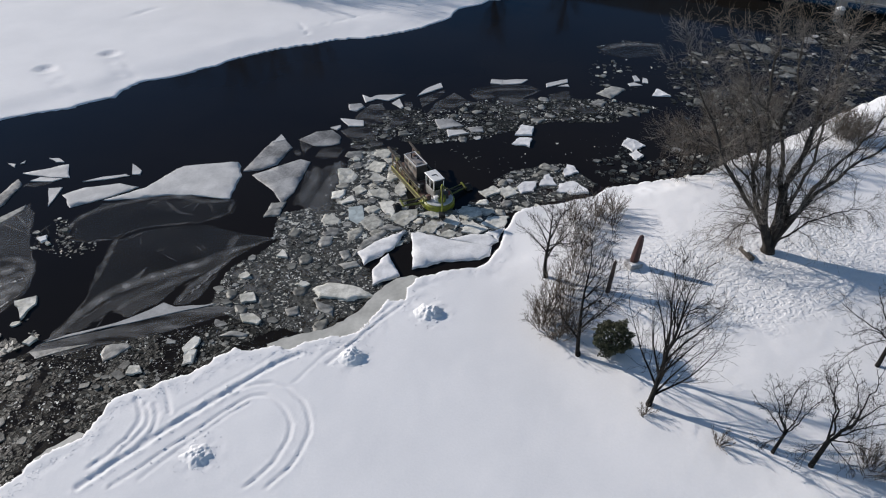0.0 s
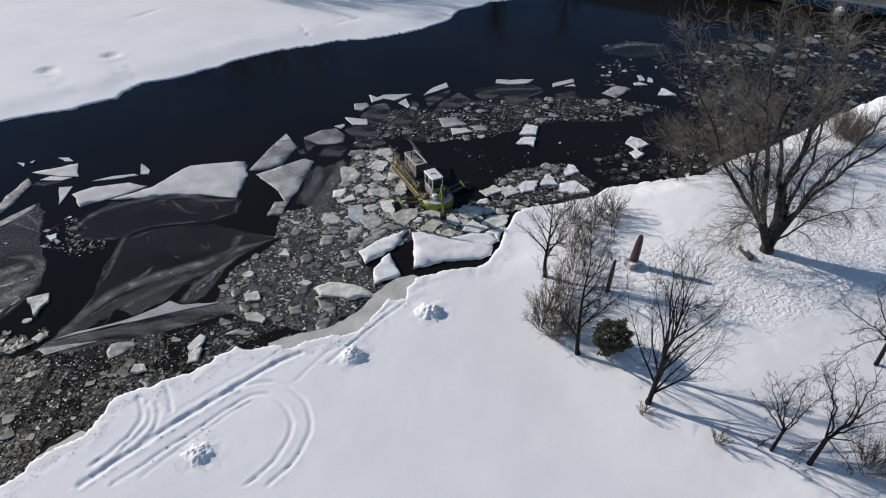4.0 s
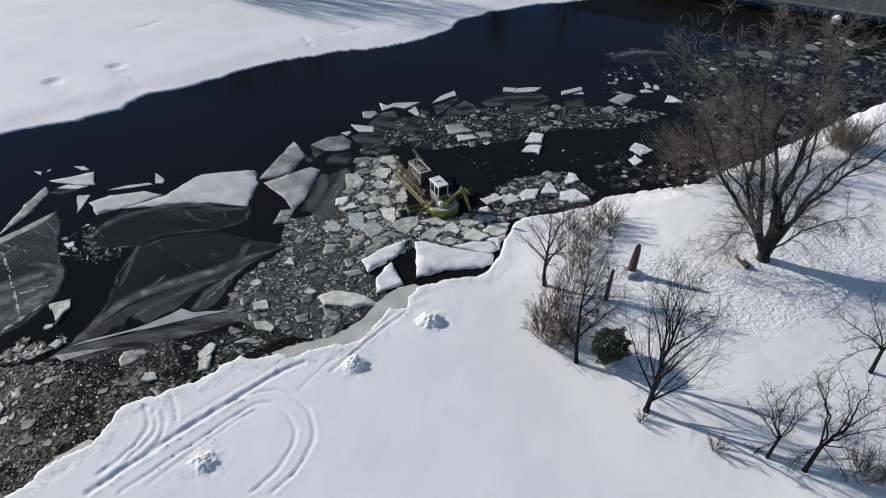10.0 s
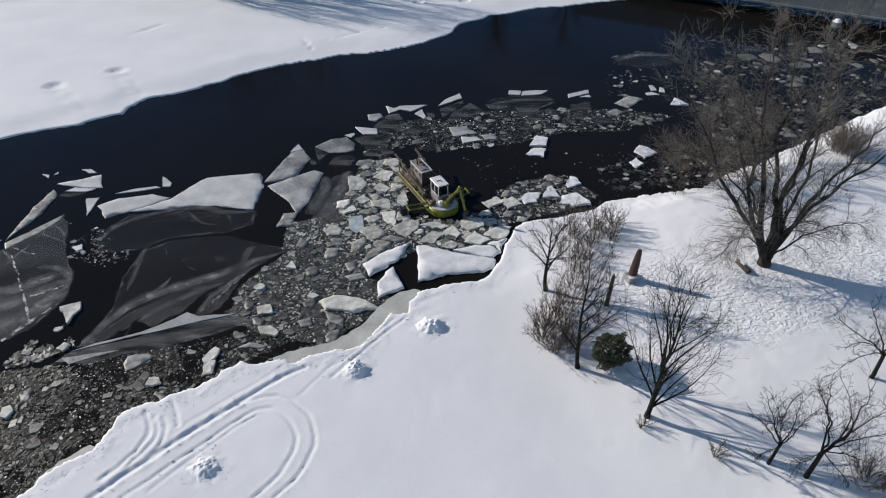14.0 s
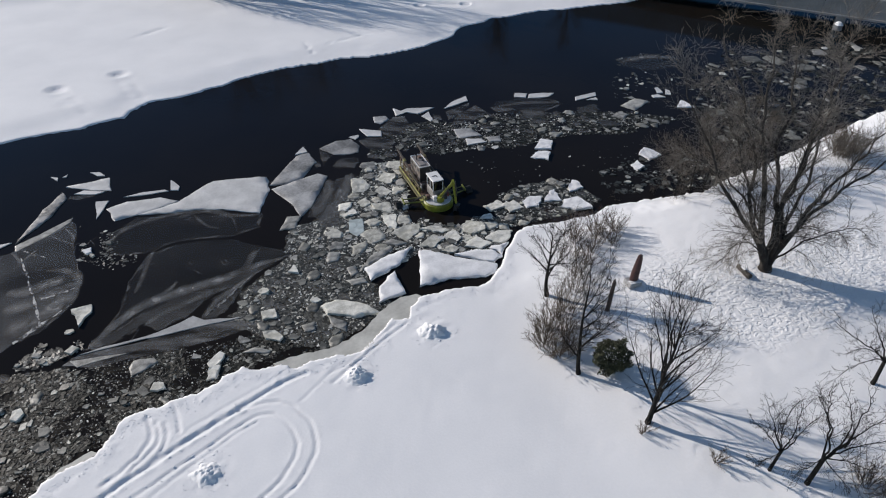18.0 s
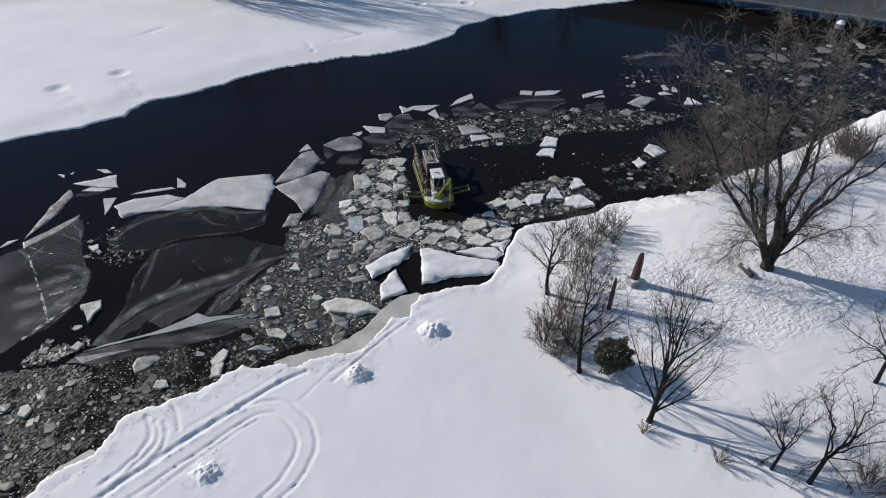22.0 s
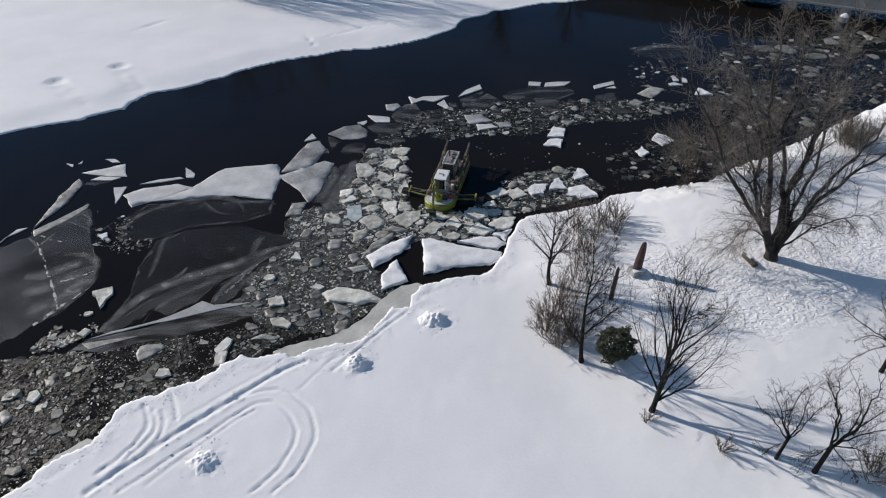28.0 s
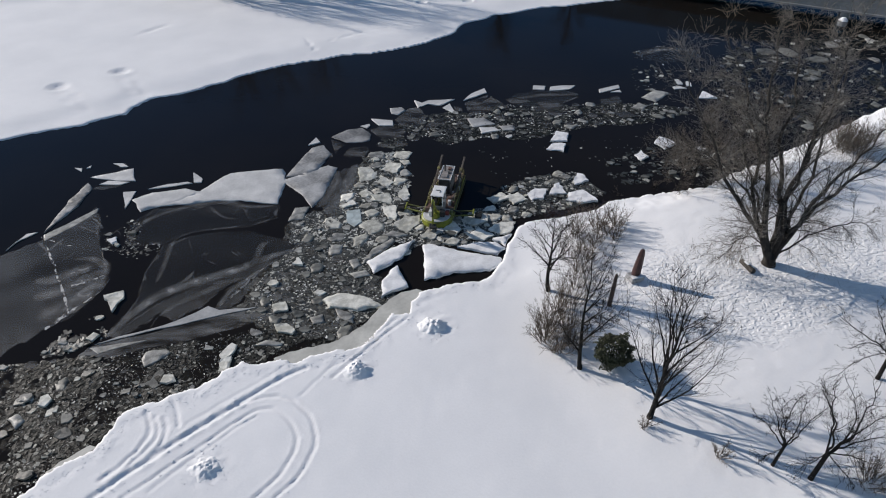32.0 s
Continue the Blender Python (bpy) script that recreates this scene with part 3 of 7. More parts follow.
# thick broken blocks, snowy on top
for pts in (
    [(11.1, 73.1), (12.3, 75.8), (13.8, 75.1), (13.3, 73.1)],
    [(10.5, 70.9), (11.5, 72.4), (13.0, 72.1), (12.6, 70.3)],
    [(24.3, 71.5), (25.3, 73.0), (26.3, 72.4), (27.2, 71.2), (25.3, 69.9)],
    [(23.3, 68.8), (24.2, 70.0), (24.8, 68.4), (23.7, 67.5)],
    [(32.9, 85.3), (33.9, 87.4), (34.5, 86.8), (35.4, 85.1)],
    [(14.6, 63.9), (15.2, 65.4), (15.9, 65.2), (16.3, 63.9), (14.6, 63.0)],
    [(11.4, 61.0), (12.2, 62.9), (12.8, 63.3), (13.4, 61.1)],
    [(13.2, 59.8), (13.7, 61.4), (15.5, 61.9), (16.7, 59.6), (14.7, 59.3)],
    [(8.8, 60.7), (9.9, 61.9), (11.2, 61.7), (10.6, 60.0), (9.3, 59.6)],
    [(-35.4, 42.6), (-34.6, 43.0), (-33.8, 43.4), (-33.4, 42.3), (-33.7, 41.5), (-33.8, 40.3), (-34.5, 41.4)],
    [(-38.3, 51.5), (-37.6, 52.0), (-37.2, 51.3), (-37.6, 50.9)],
    [(-33.2, 37.4), (-32.8, 38.2), (-32.2, 37.9), (-32.5, 37.1)],
    [(-34.4, 31.2), (-33.9, 31.5), (-33.4, 31.0), (-33.6, 30.2), (-34.2, 30.3)],
    [(-24.1, 33.5), (-24.0, 34.3), (-23.3, 34.3), (-22.8, 33.7), (-23.5, 33.4)],
    [(-17.2, 42.6), (-16.0, 43.0), (-15.6, 42.0), (-16.8, 41.6)],
    [(-16.5, 40.1), (-15.5, 40.2), (-14.5, 39.4), (-14.7, 39.0), (-16.1, 39.2)],
    [(-20.3, 36.3), (-19.6, 37.6), (-19.1, 37.4), (-19.3, 36.4), (-19.9, 35.8)],
    [(-20.0, 35.8), (-19.2, 36.1), (-19.1, 34.8), (-19.8, 34.5)],
    [(-15.6, 48.3), (-15.3, 49.4), (-14.5, 48.1)],
):
    floe(pts, FLOE_DIRTY if pts[0][1] < 50 else FLOE_CLEAN, "thick broken ice block with white snow on top", top=0.22, thick=0.5, rough=0.12, step=0.5, name="ice_block", category="ice block", group="drifting ice blocks", tilt=0.06, relief=0.06)
# the plates broken off the near shore
for pts in (
    [(-2.7, 51.7), (-2.1, 51.9), (0.9, 50.8), (3.5, 50.0), (5.2, 49.6), (4.9, 48.4), (3.9, 47.7), (0.9, 47.5), (-2.3, 46.3)],
    [(1.0, 51.1), (3.3, 51.8), (4.9, 51.8), (5.8, 50.9), (5.0, 49.8), (3.5, 50.3)],
    [(4.6, 52.1), (6.6, 53.1), (5.9, 51.1), (5.4, 51.7)],
    [(-6.3, 46.1), (-5.3, 48.0), (-5.0, 48.4), (-3.8, 45.4), (-6.1, 43.9)],
    [(-8.0, 48.8), (-6.8, 50.0), (-4.9, 51.5), (-3.4, 52.4), (-4.5, 49.6), (-7.1, 47.1)],
    [(-11.6, 43.4), (-10.3, 44.2), (-7.6, 43.8), (-6.0, 42.5), (-8.2, 42.0), (-10.7, 42.4)],
):
    floe(pts, FLOE_DIRTY if pts[0][0] < -10 else FLOE_CLEAN, "large snow-covered ice plate broken off the shore", top=0.25, thick=0.6, rough=0.12, step=0.5, name="shore_ice_plate", category="ice plate", group="plates off the shore", relief=0.028)
# grey plates and the rubble pushed up before the machine
for pts in (
    [(-8.5, 48.3), (-7.7, 50.9), (-5.7, 52.7), (-5.5, 52.2), (-6.0, 51.1), (-7.8, 49.0)],
    [(-11.0, 42.3), (-8.9, 41.3), (-8.9, 40.1), (-10.1, 40.7)],
    [(-9.8, 49.0), (-9.0, 49.4), (-8.6, 48.3), (-9.2, 47.6)],
    [(-9.7, 47.1), (-8.0, 47.6), (-7.5, 46.8), (-8.9, 46.4)],
    [(24.8, 85.9), (27.4, 88.4), (29.3, 87.4), (26.5, 84.3)],
    [(-17.7, 37.7), (-16.8, 38.3), (-15.3, 37.9), (-15.4, 37.6)],
    [(-13.1, 40.9), (-12.0, 41.4), (-11.7, 40.4), (-12.7, 40.1)],
    [(-26.8, 35.8), (-26.7, 36.7), (-25.1, 37.0), (-24.6, 36.6), (-25.5, 35.5), (-26.2, 35.0)],
    [(22.9, 82.5), (24.4, 84.0), (25.4, 83.1), (24.3, 81.6)],
    [(-18.0, 55.2), (-17.7, 57.7), (-16.2, 58.0), (-16.4, 55.5)],
    [(-6.5, 53.0), (-5.6, 53.8), (-3.9, 53.0), (-4.9, 52.6)],
):
    floe(pts, FLOE_GREY, "flat grey wet ice plate awash among brash", top=0.10, thick=0.3, rough=0.08, step=0.6, name="grey_ice_plate", category="ice plate", group="grey ice plates", relief=0.025)
for pts in (
    [(-11.5, 65.2), (-10.3, 65.4), (-9.0, 64.1), (-9.5, 62.8), (-10.9, 62.3)],
    [(-8.5, 65.2), (-7.5, 67.0), (-6.0, 66.5), (-6.6, 64.4)],
    [(-8.3, 60.3), (-6.2, 60.6), (-5.7, 58.4), (-7.6, 59.1)],
    [(-7.0, 58.0), (-5.2, 58.2), (-5.2, 55.4), (-6.3, 56.1)],
    [(-5.5, 54.5), (-4.8, 55.7), (-2.6, 56.6), (-2.7, 55.0), (-3.8, 53.5)],
    [(-2.5, 52.5), (-1.1, 54.5), (-0.2, 53.8), (-0.9, 52.2)],
    [(-0.1, 54.0), (1.0, 55.5), (1.9, 54.0), (1.3, 52.8)],
    [(1.5, 55.6), (2.4, 57.1), (4.1, 56.7), (4.4, 55.2), (2.8, 54.5)],
    [(2.1, 52.4), (3.3, 54.5), (4.9, 53.0), (3.9, 52.1)],
    [(4.2, 53.8), (5.3, 55.0), (7.2, 55.2), (6.7, 53.5), (5.7, 53.0)],
    [(-0.3, 51.6), (0.8, 52.8), (1.6, 52.2), (0.9, 51.3)],
    [(-2.7, 55.4), (-1.2, 56.1), (0.7, 55.4), (-0.2, 54.8)],
    [(-8.2, 62.7), (-7.5, 63.9), (-6.2, 62.9), (-6.8, 61.4)],
    [(-9.9, 60.5), (-9.1, 61.4), (-8.3, 60.3), (-9.2, 59.6)],
    [(-11.5, 58.0), (-10.1, 59.3), (-9.7, 58.4), (-10.9, 57.6)],
    [(4.4, 59.9), (6.2, 61.1), (6.8, 59.8), (5.1, 58.8)],
    [(6.5, 60.3), (7.8, 61.0), (9.0, 59.6), (7.3, 58.7)],
    [(-5.4, 60.3), (-4.5, 62.2), (-4.0, 60.3), (-4.6, 59.3)],
):
    floe(pts, FLOE_DIRTY, "broken ice block, dirty white with yellowish stains", top=0.18, thick=0.6, rough=0.14, step=0.45, name="rubble_ice_block", category="ice block", group="ice rubble round the machine", tilt=0.07, relief=0.055)
floe([(-10.3, 57.1), (-8.9, 57.4), (-8.4, 55.0), (-9.1, 54.1), (-10.1, 54.8)], POOL, "pale blue pool of slush ice", top=0.10, thick=0.15, rough=0.08, step=0.5, name="slush_pool", category="slush")

# the broken rim of the river: plates that stand dry on one side and dip under on the other
for pts in (
    [(-21.4, 64.3), (-21.1, 65.9), (-19.5, 71.4), (-18.1, 72.1), (-16.8, 69.8), (-17.8, 65.9), (-19.5, 64.7)],
    [(-20.7, 63.4), (-18.5, 65.2), (-15.9, 66.9), (-14.6, 66.5), (-15.0, 62.9), (-15.4, 60.0), (-16.3, 57.8), (-17.9, 60.5)],
    [(-16.7, 72.9), (-14.8, 74.9), (-12.9, 75.4), (-11.5, 73.5), (-11.6, 72.0), (-12.4, 71.4), (-14.5, 71.3)],
    [(-10.8, 82.2), (-9.1, 82.6), (-8.5, 81.5), (-9.5, 80.2), (-10.5, 80.5)],
    [(0.7, 78.3), (2.9, 78.6), (4.5, 76.6), (1.3, 75.7)],
    [(5.0, 76.1), (6.9, 76.4), (7.0, 74.9), (5.4, 74.9)],
):
    floe(pts, FLOE_PATCHY, "broad grey ice plate with patchy wet snow", top=0.09, thick=0.25, rough=0.05, step=0.9, relief=0.02)
for pts in (
    [(-19.7, 71.4), (-19.0, 73.5), (-18.2, 72.2)],
    [(-13.2, 76.0), (-12.0, 76.6), (-11.9, 76.1), (-12.3, 75.4)],
    [(-12.1, 78.4), (-9.1, 77.8), (-8.9, 76.3), (-10.8, 76.3)],
    [(-8.4, 85.0), (-7.3, 84.1), (-6.4, 85.0), (-2.6, 85.3), (-4.8, 83.2), (-6.4, 83.8), (-7.8, 82.7)],
    [(-4.2, 82.5), (-3.2, 83.9), (-2.6, 81.5), (-2.9, 81.0)],
    [(-0.9, 85.0), (0.1, 87.1), (2.3, 89.2), (2.6, 87.7), (0.1, 85.7)],
    [(2.3, 75.5), (4.3, 75.5), (5.0, 74.6), (2.5, 73.8)],
):
    floe(pts, FLOE_SNOW, "thin angular shard of snow-dusted ice", top=0.12, thick=0.25, rough=0.05, step=1.0, name="ice_shard", group="drifting ice shards")
for pts in (
    [(-16.6, 72.6), (-14.5, 71.2), (-15.2, 70.4), (-15.5, 68.5)],
    [(-16.9, 69.5), (-16.2, 69.8), (-15.8, 68.5), (-16.4, 68.4)],
    [(-14.3, 68.5), (-13.6, 70.4), (-11.8, 70.9), (-11.1, 70.1), (-11.5, 68.2), (-13.3, 67.9)],
    [(-11.8, 75.2), (-10.6, 76.0), (-7.2, 76.1), (-7.0, 74.6), (-7.3, 72.9), (-9.5, 72.5), (-10.7, 73.5)],
    [(-9.7, 78.6), (-7.9, 82.2), (-6.4, 82.5), (-5.3, 79.5), (-6.1, 77.0), (-7.7, 76.4), (-8.7, 76.9)],
    [(-2.6, 83.2), (-1.5, 82.9), (-1.3, 81.5), (-2.3, 81.7)],
    [(-0.6, 84.1), (2.9, 87.1), (2.7, 85.7), (1.0, 82.9), (-0.2, 81.5)],
    [(1.4, 83.2), (3.8, 86.1), (5.5, 83.6), (4.9, 82.2), (1.8, 80.2), (0.0, 79.5)],
    [(-4.7, 78.3), (-2.1, 79.2), (-1.4, 78.3), (-4.0, 76.1), (-5.7, 75.2)],
    [(6.0, 85.4), (8.6, 86.6), (9.4, 84.6), (7.0, 83.6)],
    [(10.2, 84.6), (13.0, 85.4), (13.6, 83.4), (10.8, 82.4)],
):
    floe(pts, AWASH_MID, "grey ice plate dipping under the water", top=0.03, thick=0.10, rough=0.08, step=0.7, name="awash_ice_plate", category="ice plate", group="ice plates awash")

# thin sheets that lie awash
for pts, m in (
    ([(-52.3, 41.4), (-48.6, 48.6), (-45.5, 51.1), (-43.4, 53.9), (-42.2, 57.4), (-40.8, 55.5), (-39.1, 51.3), (-36.6, 47.7), (-35.8, 45.2), (-35.7, 42.8), (-36.6, 40.5), (-38.5, 38.4), (-40.5, 35.3), (-44.3, 30.2)], AWASH_PALE),
    ([(-35.4, 51.3), (-36.5, 54.8), (-34.7, 57.6), (-30.4, 58.1), (-24.1, 58.1), (-21.0, 58.5), (-20.7, 55.8), (-23.1, 54.3), (-28.8, 53.3), (-31.6, 51.3), (-33.7, 50.8)], AWASH_DARK),
    ([(-31.0, 51.1), (-28.6, 52.8), (-23.0, 53.8), (-19.6, 52.3), (-15.4, 51.5), (-19.9, 48.6), (-24.5, 45.4), (-27.8, 42.7), (-29.8, 39.9), (-31.2, 38.4), (-30.5, 42.8), (-31.3, 46.9)], AWASH_DARK),
    ([(-31.3, 38.3), (-29.7, 42.8), (-26.6, 45.2), (-21.9, 47.5), (-16.5, 51.1), (-19.6, 47.4), (-23.9, 43.6), (-27.7, 41.0), (-29.7, 38.5)], AWASH),
    ([(-27.6, 41.0), (-26.6, 42.2), (-24.6, 45.2), (-21.8, 46.2), (-22.5, 44.8), (-24.1, 41.9), (-25.9, 40.3)], AWASH),
    ([(-31.5, 37.6), (-31.2, 39.3), (-29.9, 39.0), (-30.2, 38.5), (-30.4, 37.9)], AWASH_MID),
    ([(-22.4, 41.9), (-22.4, 43.3), (-21.6, 45.2), (-19.8, 47.4), (-19.8, 46.2), (-20.4, 42.9), (-21.2, 42.0)], AWASH),
    ([(-32.4, 36.1), (-32.1, 37.0), (-30.1, 37.8), (-26.9, 38.9), (-24.8, 39.9), (-22.3, 41.0), (-18.7, 41.8), (-16.6, 41.3), (-17.8, 40.5), (-20.8, 39.0), (-24.1, 37.8), (-27.2, 36.9), (-29.5, 35.9)], AWASH_MID),
    ([(-15.6, 64.5), (-12.6, 65.8), (-11.5, 67.1), (-11.2, 55.5), (-13.3, 55.3), (-14.9, 58.3)], AWASH_PALE),
    ([(6.3, 86.7), (9.8, 88.6), (14.8, 88.6), (16.7, 86.7), (13.5, 84.0), (7.7, 83.3)], AWASH_DARK),
    ([(9.3, 82.6), (13.5, 84.4), (14.2, 83.3), (10.8, 81.5)], AWASH),
    ([(18.1, 85.3), (21.2, 86.7), (21.2, 84.4), (18.2, 83.3)], AWASH),
    ([(19.9, 81.2), (22.7, 81.7), (24.0, 80.1), (21.5, 79.4)], AWASH),
    ([(-24.6, 58.5), (-21.1, 58.3), (-21.0, 56.1), (-22.8, 55.3)], AWASH_DARK),
    ([(28.1, 103.9), (32.4, 105.9), (39.0, 105.2), (38.7, 100.9), (31.7, 99.0), (28.9, 100.9)], AWASH_DARK),
    ([(-44.6, 61.4), (-42.9, 62.6), (-41.6, 62.0), (-43.1, 61.1)], AWASH),
):
    floe(pts, m, "thin dark ice sheet awash with pale scratches", top=0.02, thick=0.06, rough=0.10 if len(pts) > 8 else 0.30, step=0.8 if len(pts) > 8 else 0.45, name="awash_ice_sheet", category="ice sheet", group="ice sheets awash")
    ob = AFLOAT[-1][0]
    cx, cy = ob.location.x, ob.location.y
    rng = random.Random(len(AFLOAT))
    for (ax, ay), (bx, by) in zip(pts, [*pts[1:], pts[0]]):
        d = math.dist((ax, ay), (bx, by))
        if rng.random() < 0.45 or d < 1.0:
            continue
        ix, iy = -(by - ay) / d, (bx - ax) / d
        if (cx - ax) * ix + (cy - ay) * iy < 0:
            ix, iy = -ix, -iy
        k = max(3, int(d / 0.5))
        w = [rng.uniform(0.05, 0.55) * math.sin(math.pi * (q + 0.15) / (k + 0.3)) + 0.01 for q in range(k + 1)]
        bm = bmesh.new()
        out = [bm.verts.new((ax + (bx - ax) * q / k - cx + ix * 0.02, ay + (by - ay) * q / k - cy + iy * 0.02, 0.028)) for q in range(k + 1)]
        inn = [bm.verts.new((v.co.x + ix * g, v.co.y + iy * g, 0.028)) for v, g in zip(out, w)]
        for q in range(k):
            bm.faces.new((out[q], out[q + 1], inn[q + 1], inn[q]))
        part("frosted_rim", bm, RIM, ob)
# the bright dry rim of the long sheet, and hair cracks on the left sheet
floe([(-31.9, 37.2), (-30.2, 38.1), (-27.6, 39.1), (-25.8, 40.0), (-24.3, 41.2), (-23.4, 42.1), (-22.2, 41.5), (-18.7, 41.9), (-21.4, 41.1), (-23.9, 40.1), (-26.9, 39.1), (-30.1, 37.9)], FLOE_RIM, "narrow snow-dusted rim of a long ice sheet", top=0.08, thick=0.2, rough=0.05, step=1.2)
floe([(-32.2, 36.4), (-30.0, 37.0), (-27.7, 37.4), (-30.2, 36.4), (-31.3, 35.8)], FLOE_GREY, "narrow grey rim of a long ice sheet", top=0.05, thick=0.15, rough=0.05, step=1.2)
floe([(-45.8, 52.4), (-43.9, 55.0), (-42.2, 57.5), (-42.0, 56.7), (-43.4, 54.0), (-45.3, 51.4)], FLOE_GREY, "narrow grey rim of a broad ice sheet", top=0.06, thick=0.15, rough=0.06, step=0.8)
CRACK = see_through(mat("crack_frost", (0.55, 0.56, 0.56), (0.3, 0.305, 0.31), scale=1.0, fine=6, rough=0.7), 0.0, 0.9, 1.6, 3.0, (1, 1, 1), 0.42, 0.58)
for pts in (
    [(-44.4, 50.7), (-43.9, 50.3), (-42.0, 47.7), (-40.2, 45.2), (-38.3, 42.4), (-37.2, 40.6), (-38.2, 42.1), (-40.1, 44.8), (-42.0, 47.5), (-44.0, 50.2)],
    [(-39.0, 44.3), (-37.7, 44.9), (-36.2, 46.0), (-36.2, 45.9), (-37.5, 44.8), (-38.9, 44.1)],
    [(-45.7, 52.0), (-43.1, 51.1), (-41.7, 50.5), (-43.0, 50.8)],
    [(-38.6, 38.6), (-37.3, 41.0), (-35.7, 43.4), (-37.1, 40.6), (-38.4, 38.3)],
    [(-22.3, 42.1), (-21.0, 44.4), (-19.5, 47.6), (-20.9, 44.2)],
):
    floe(pts, CRACK, "white frosted crack line in dark ice", top=0.045, thick=0.01, rough=0.10, step=0.25, name="ice_crack", category="ice crack")
# frosted bands and scratches frozen into the thin sheets
def frost_band(line, width, strength, sharp=0.0):
    """A ribbon of frost that thins out to both sides; sharp keeps its outer rim crisp."""
    rng = random.Random(len(AFLOAT))
    line = smooth_line(line, 8)
    n = len(line)
    cx, cy = sum(p[0] for p in line) / n, sum(p[1] for p in line) / n
    v, fr, f = [], [], []
    prof = ((-1.0, sharp), (-0.8, max(sharp, 0.45)), (-0.45, 0.8), (0.0, 1.0), (0.45, 0.55), (1.0, 0.0))
    for i, (x, y) in enumerate(line):
        a, b = line[max(0, i - 1)], line[min(n - 1, i + 1)]
        d = math.dist(a, b) or 1
        nx, ny = -(b[1] - a[1]) / d, (b[0] - a[0]) / d
        t = i / (n - 1)
        swell = math.sin(math.pi * min(1, 0.06 + t * 0.9)) ** 0.6
        w = width * swell * (1 + 0.25 * noise.noise(Vector((i * 0.35, len(AFLOAT), 0))))
        k = strength * swell * (0.75 + 0.5 * noise.noise(Vector((i * 0.22, len(AFLOAT) * 3.1, 1))))
        for o, q in prof:
            v.append((x - cx + nx * o * w, y - cy + ny * o * w, 0.042))
            fr.append(min(1.0, q * k))
    m = len(prof)
    for i in range(n - 1):
        for j in range(m - 1):
            f.append((i * m + j, i * m + j + 1, (i + 1) * m + j + 1, (i + 1) * m + j))
    ob = tagged(link("frost_band", v, f, STREAK), "pale frosted band frozen into a dark ice sheet", "frost band", "frost bands in the ice")
    at = ob.data.attributes.new("frost", "FLOAT", "POINT")
    at.data.foreach_set("value", fr)
    ob.location = (cx, cy, 0)
    AFLOAT.append((ob, tuple(drift(cx, cy))))


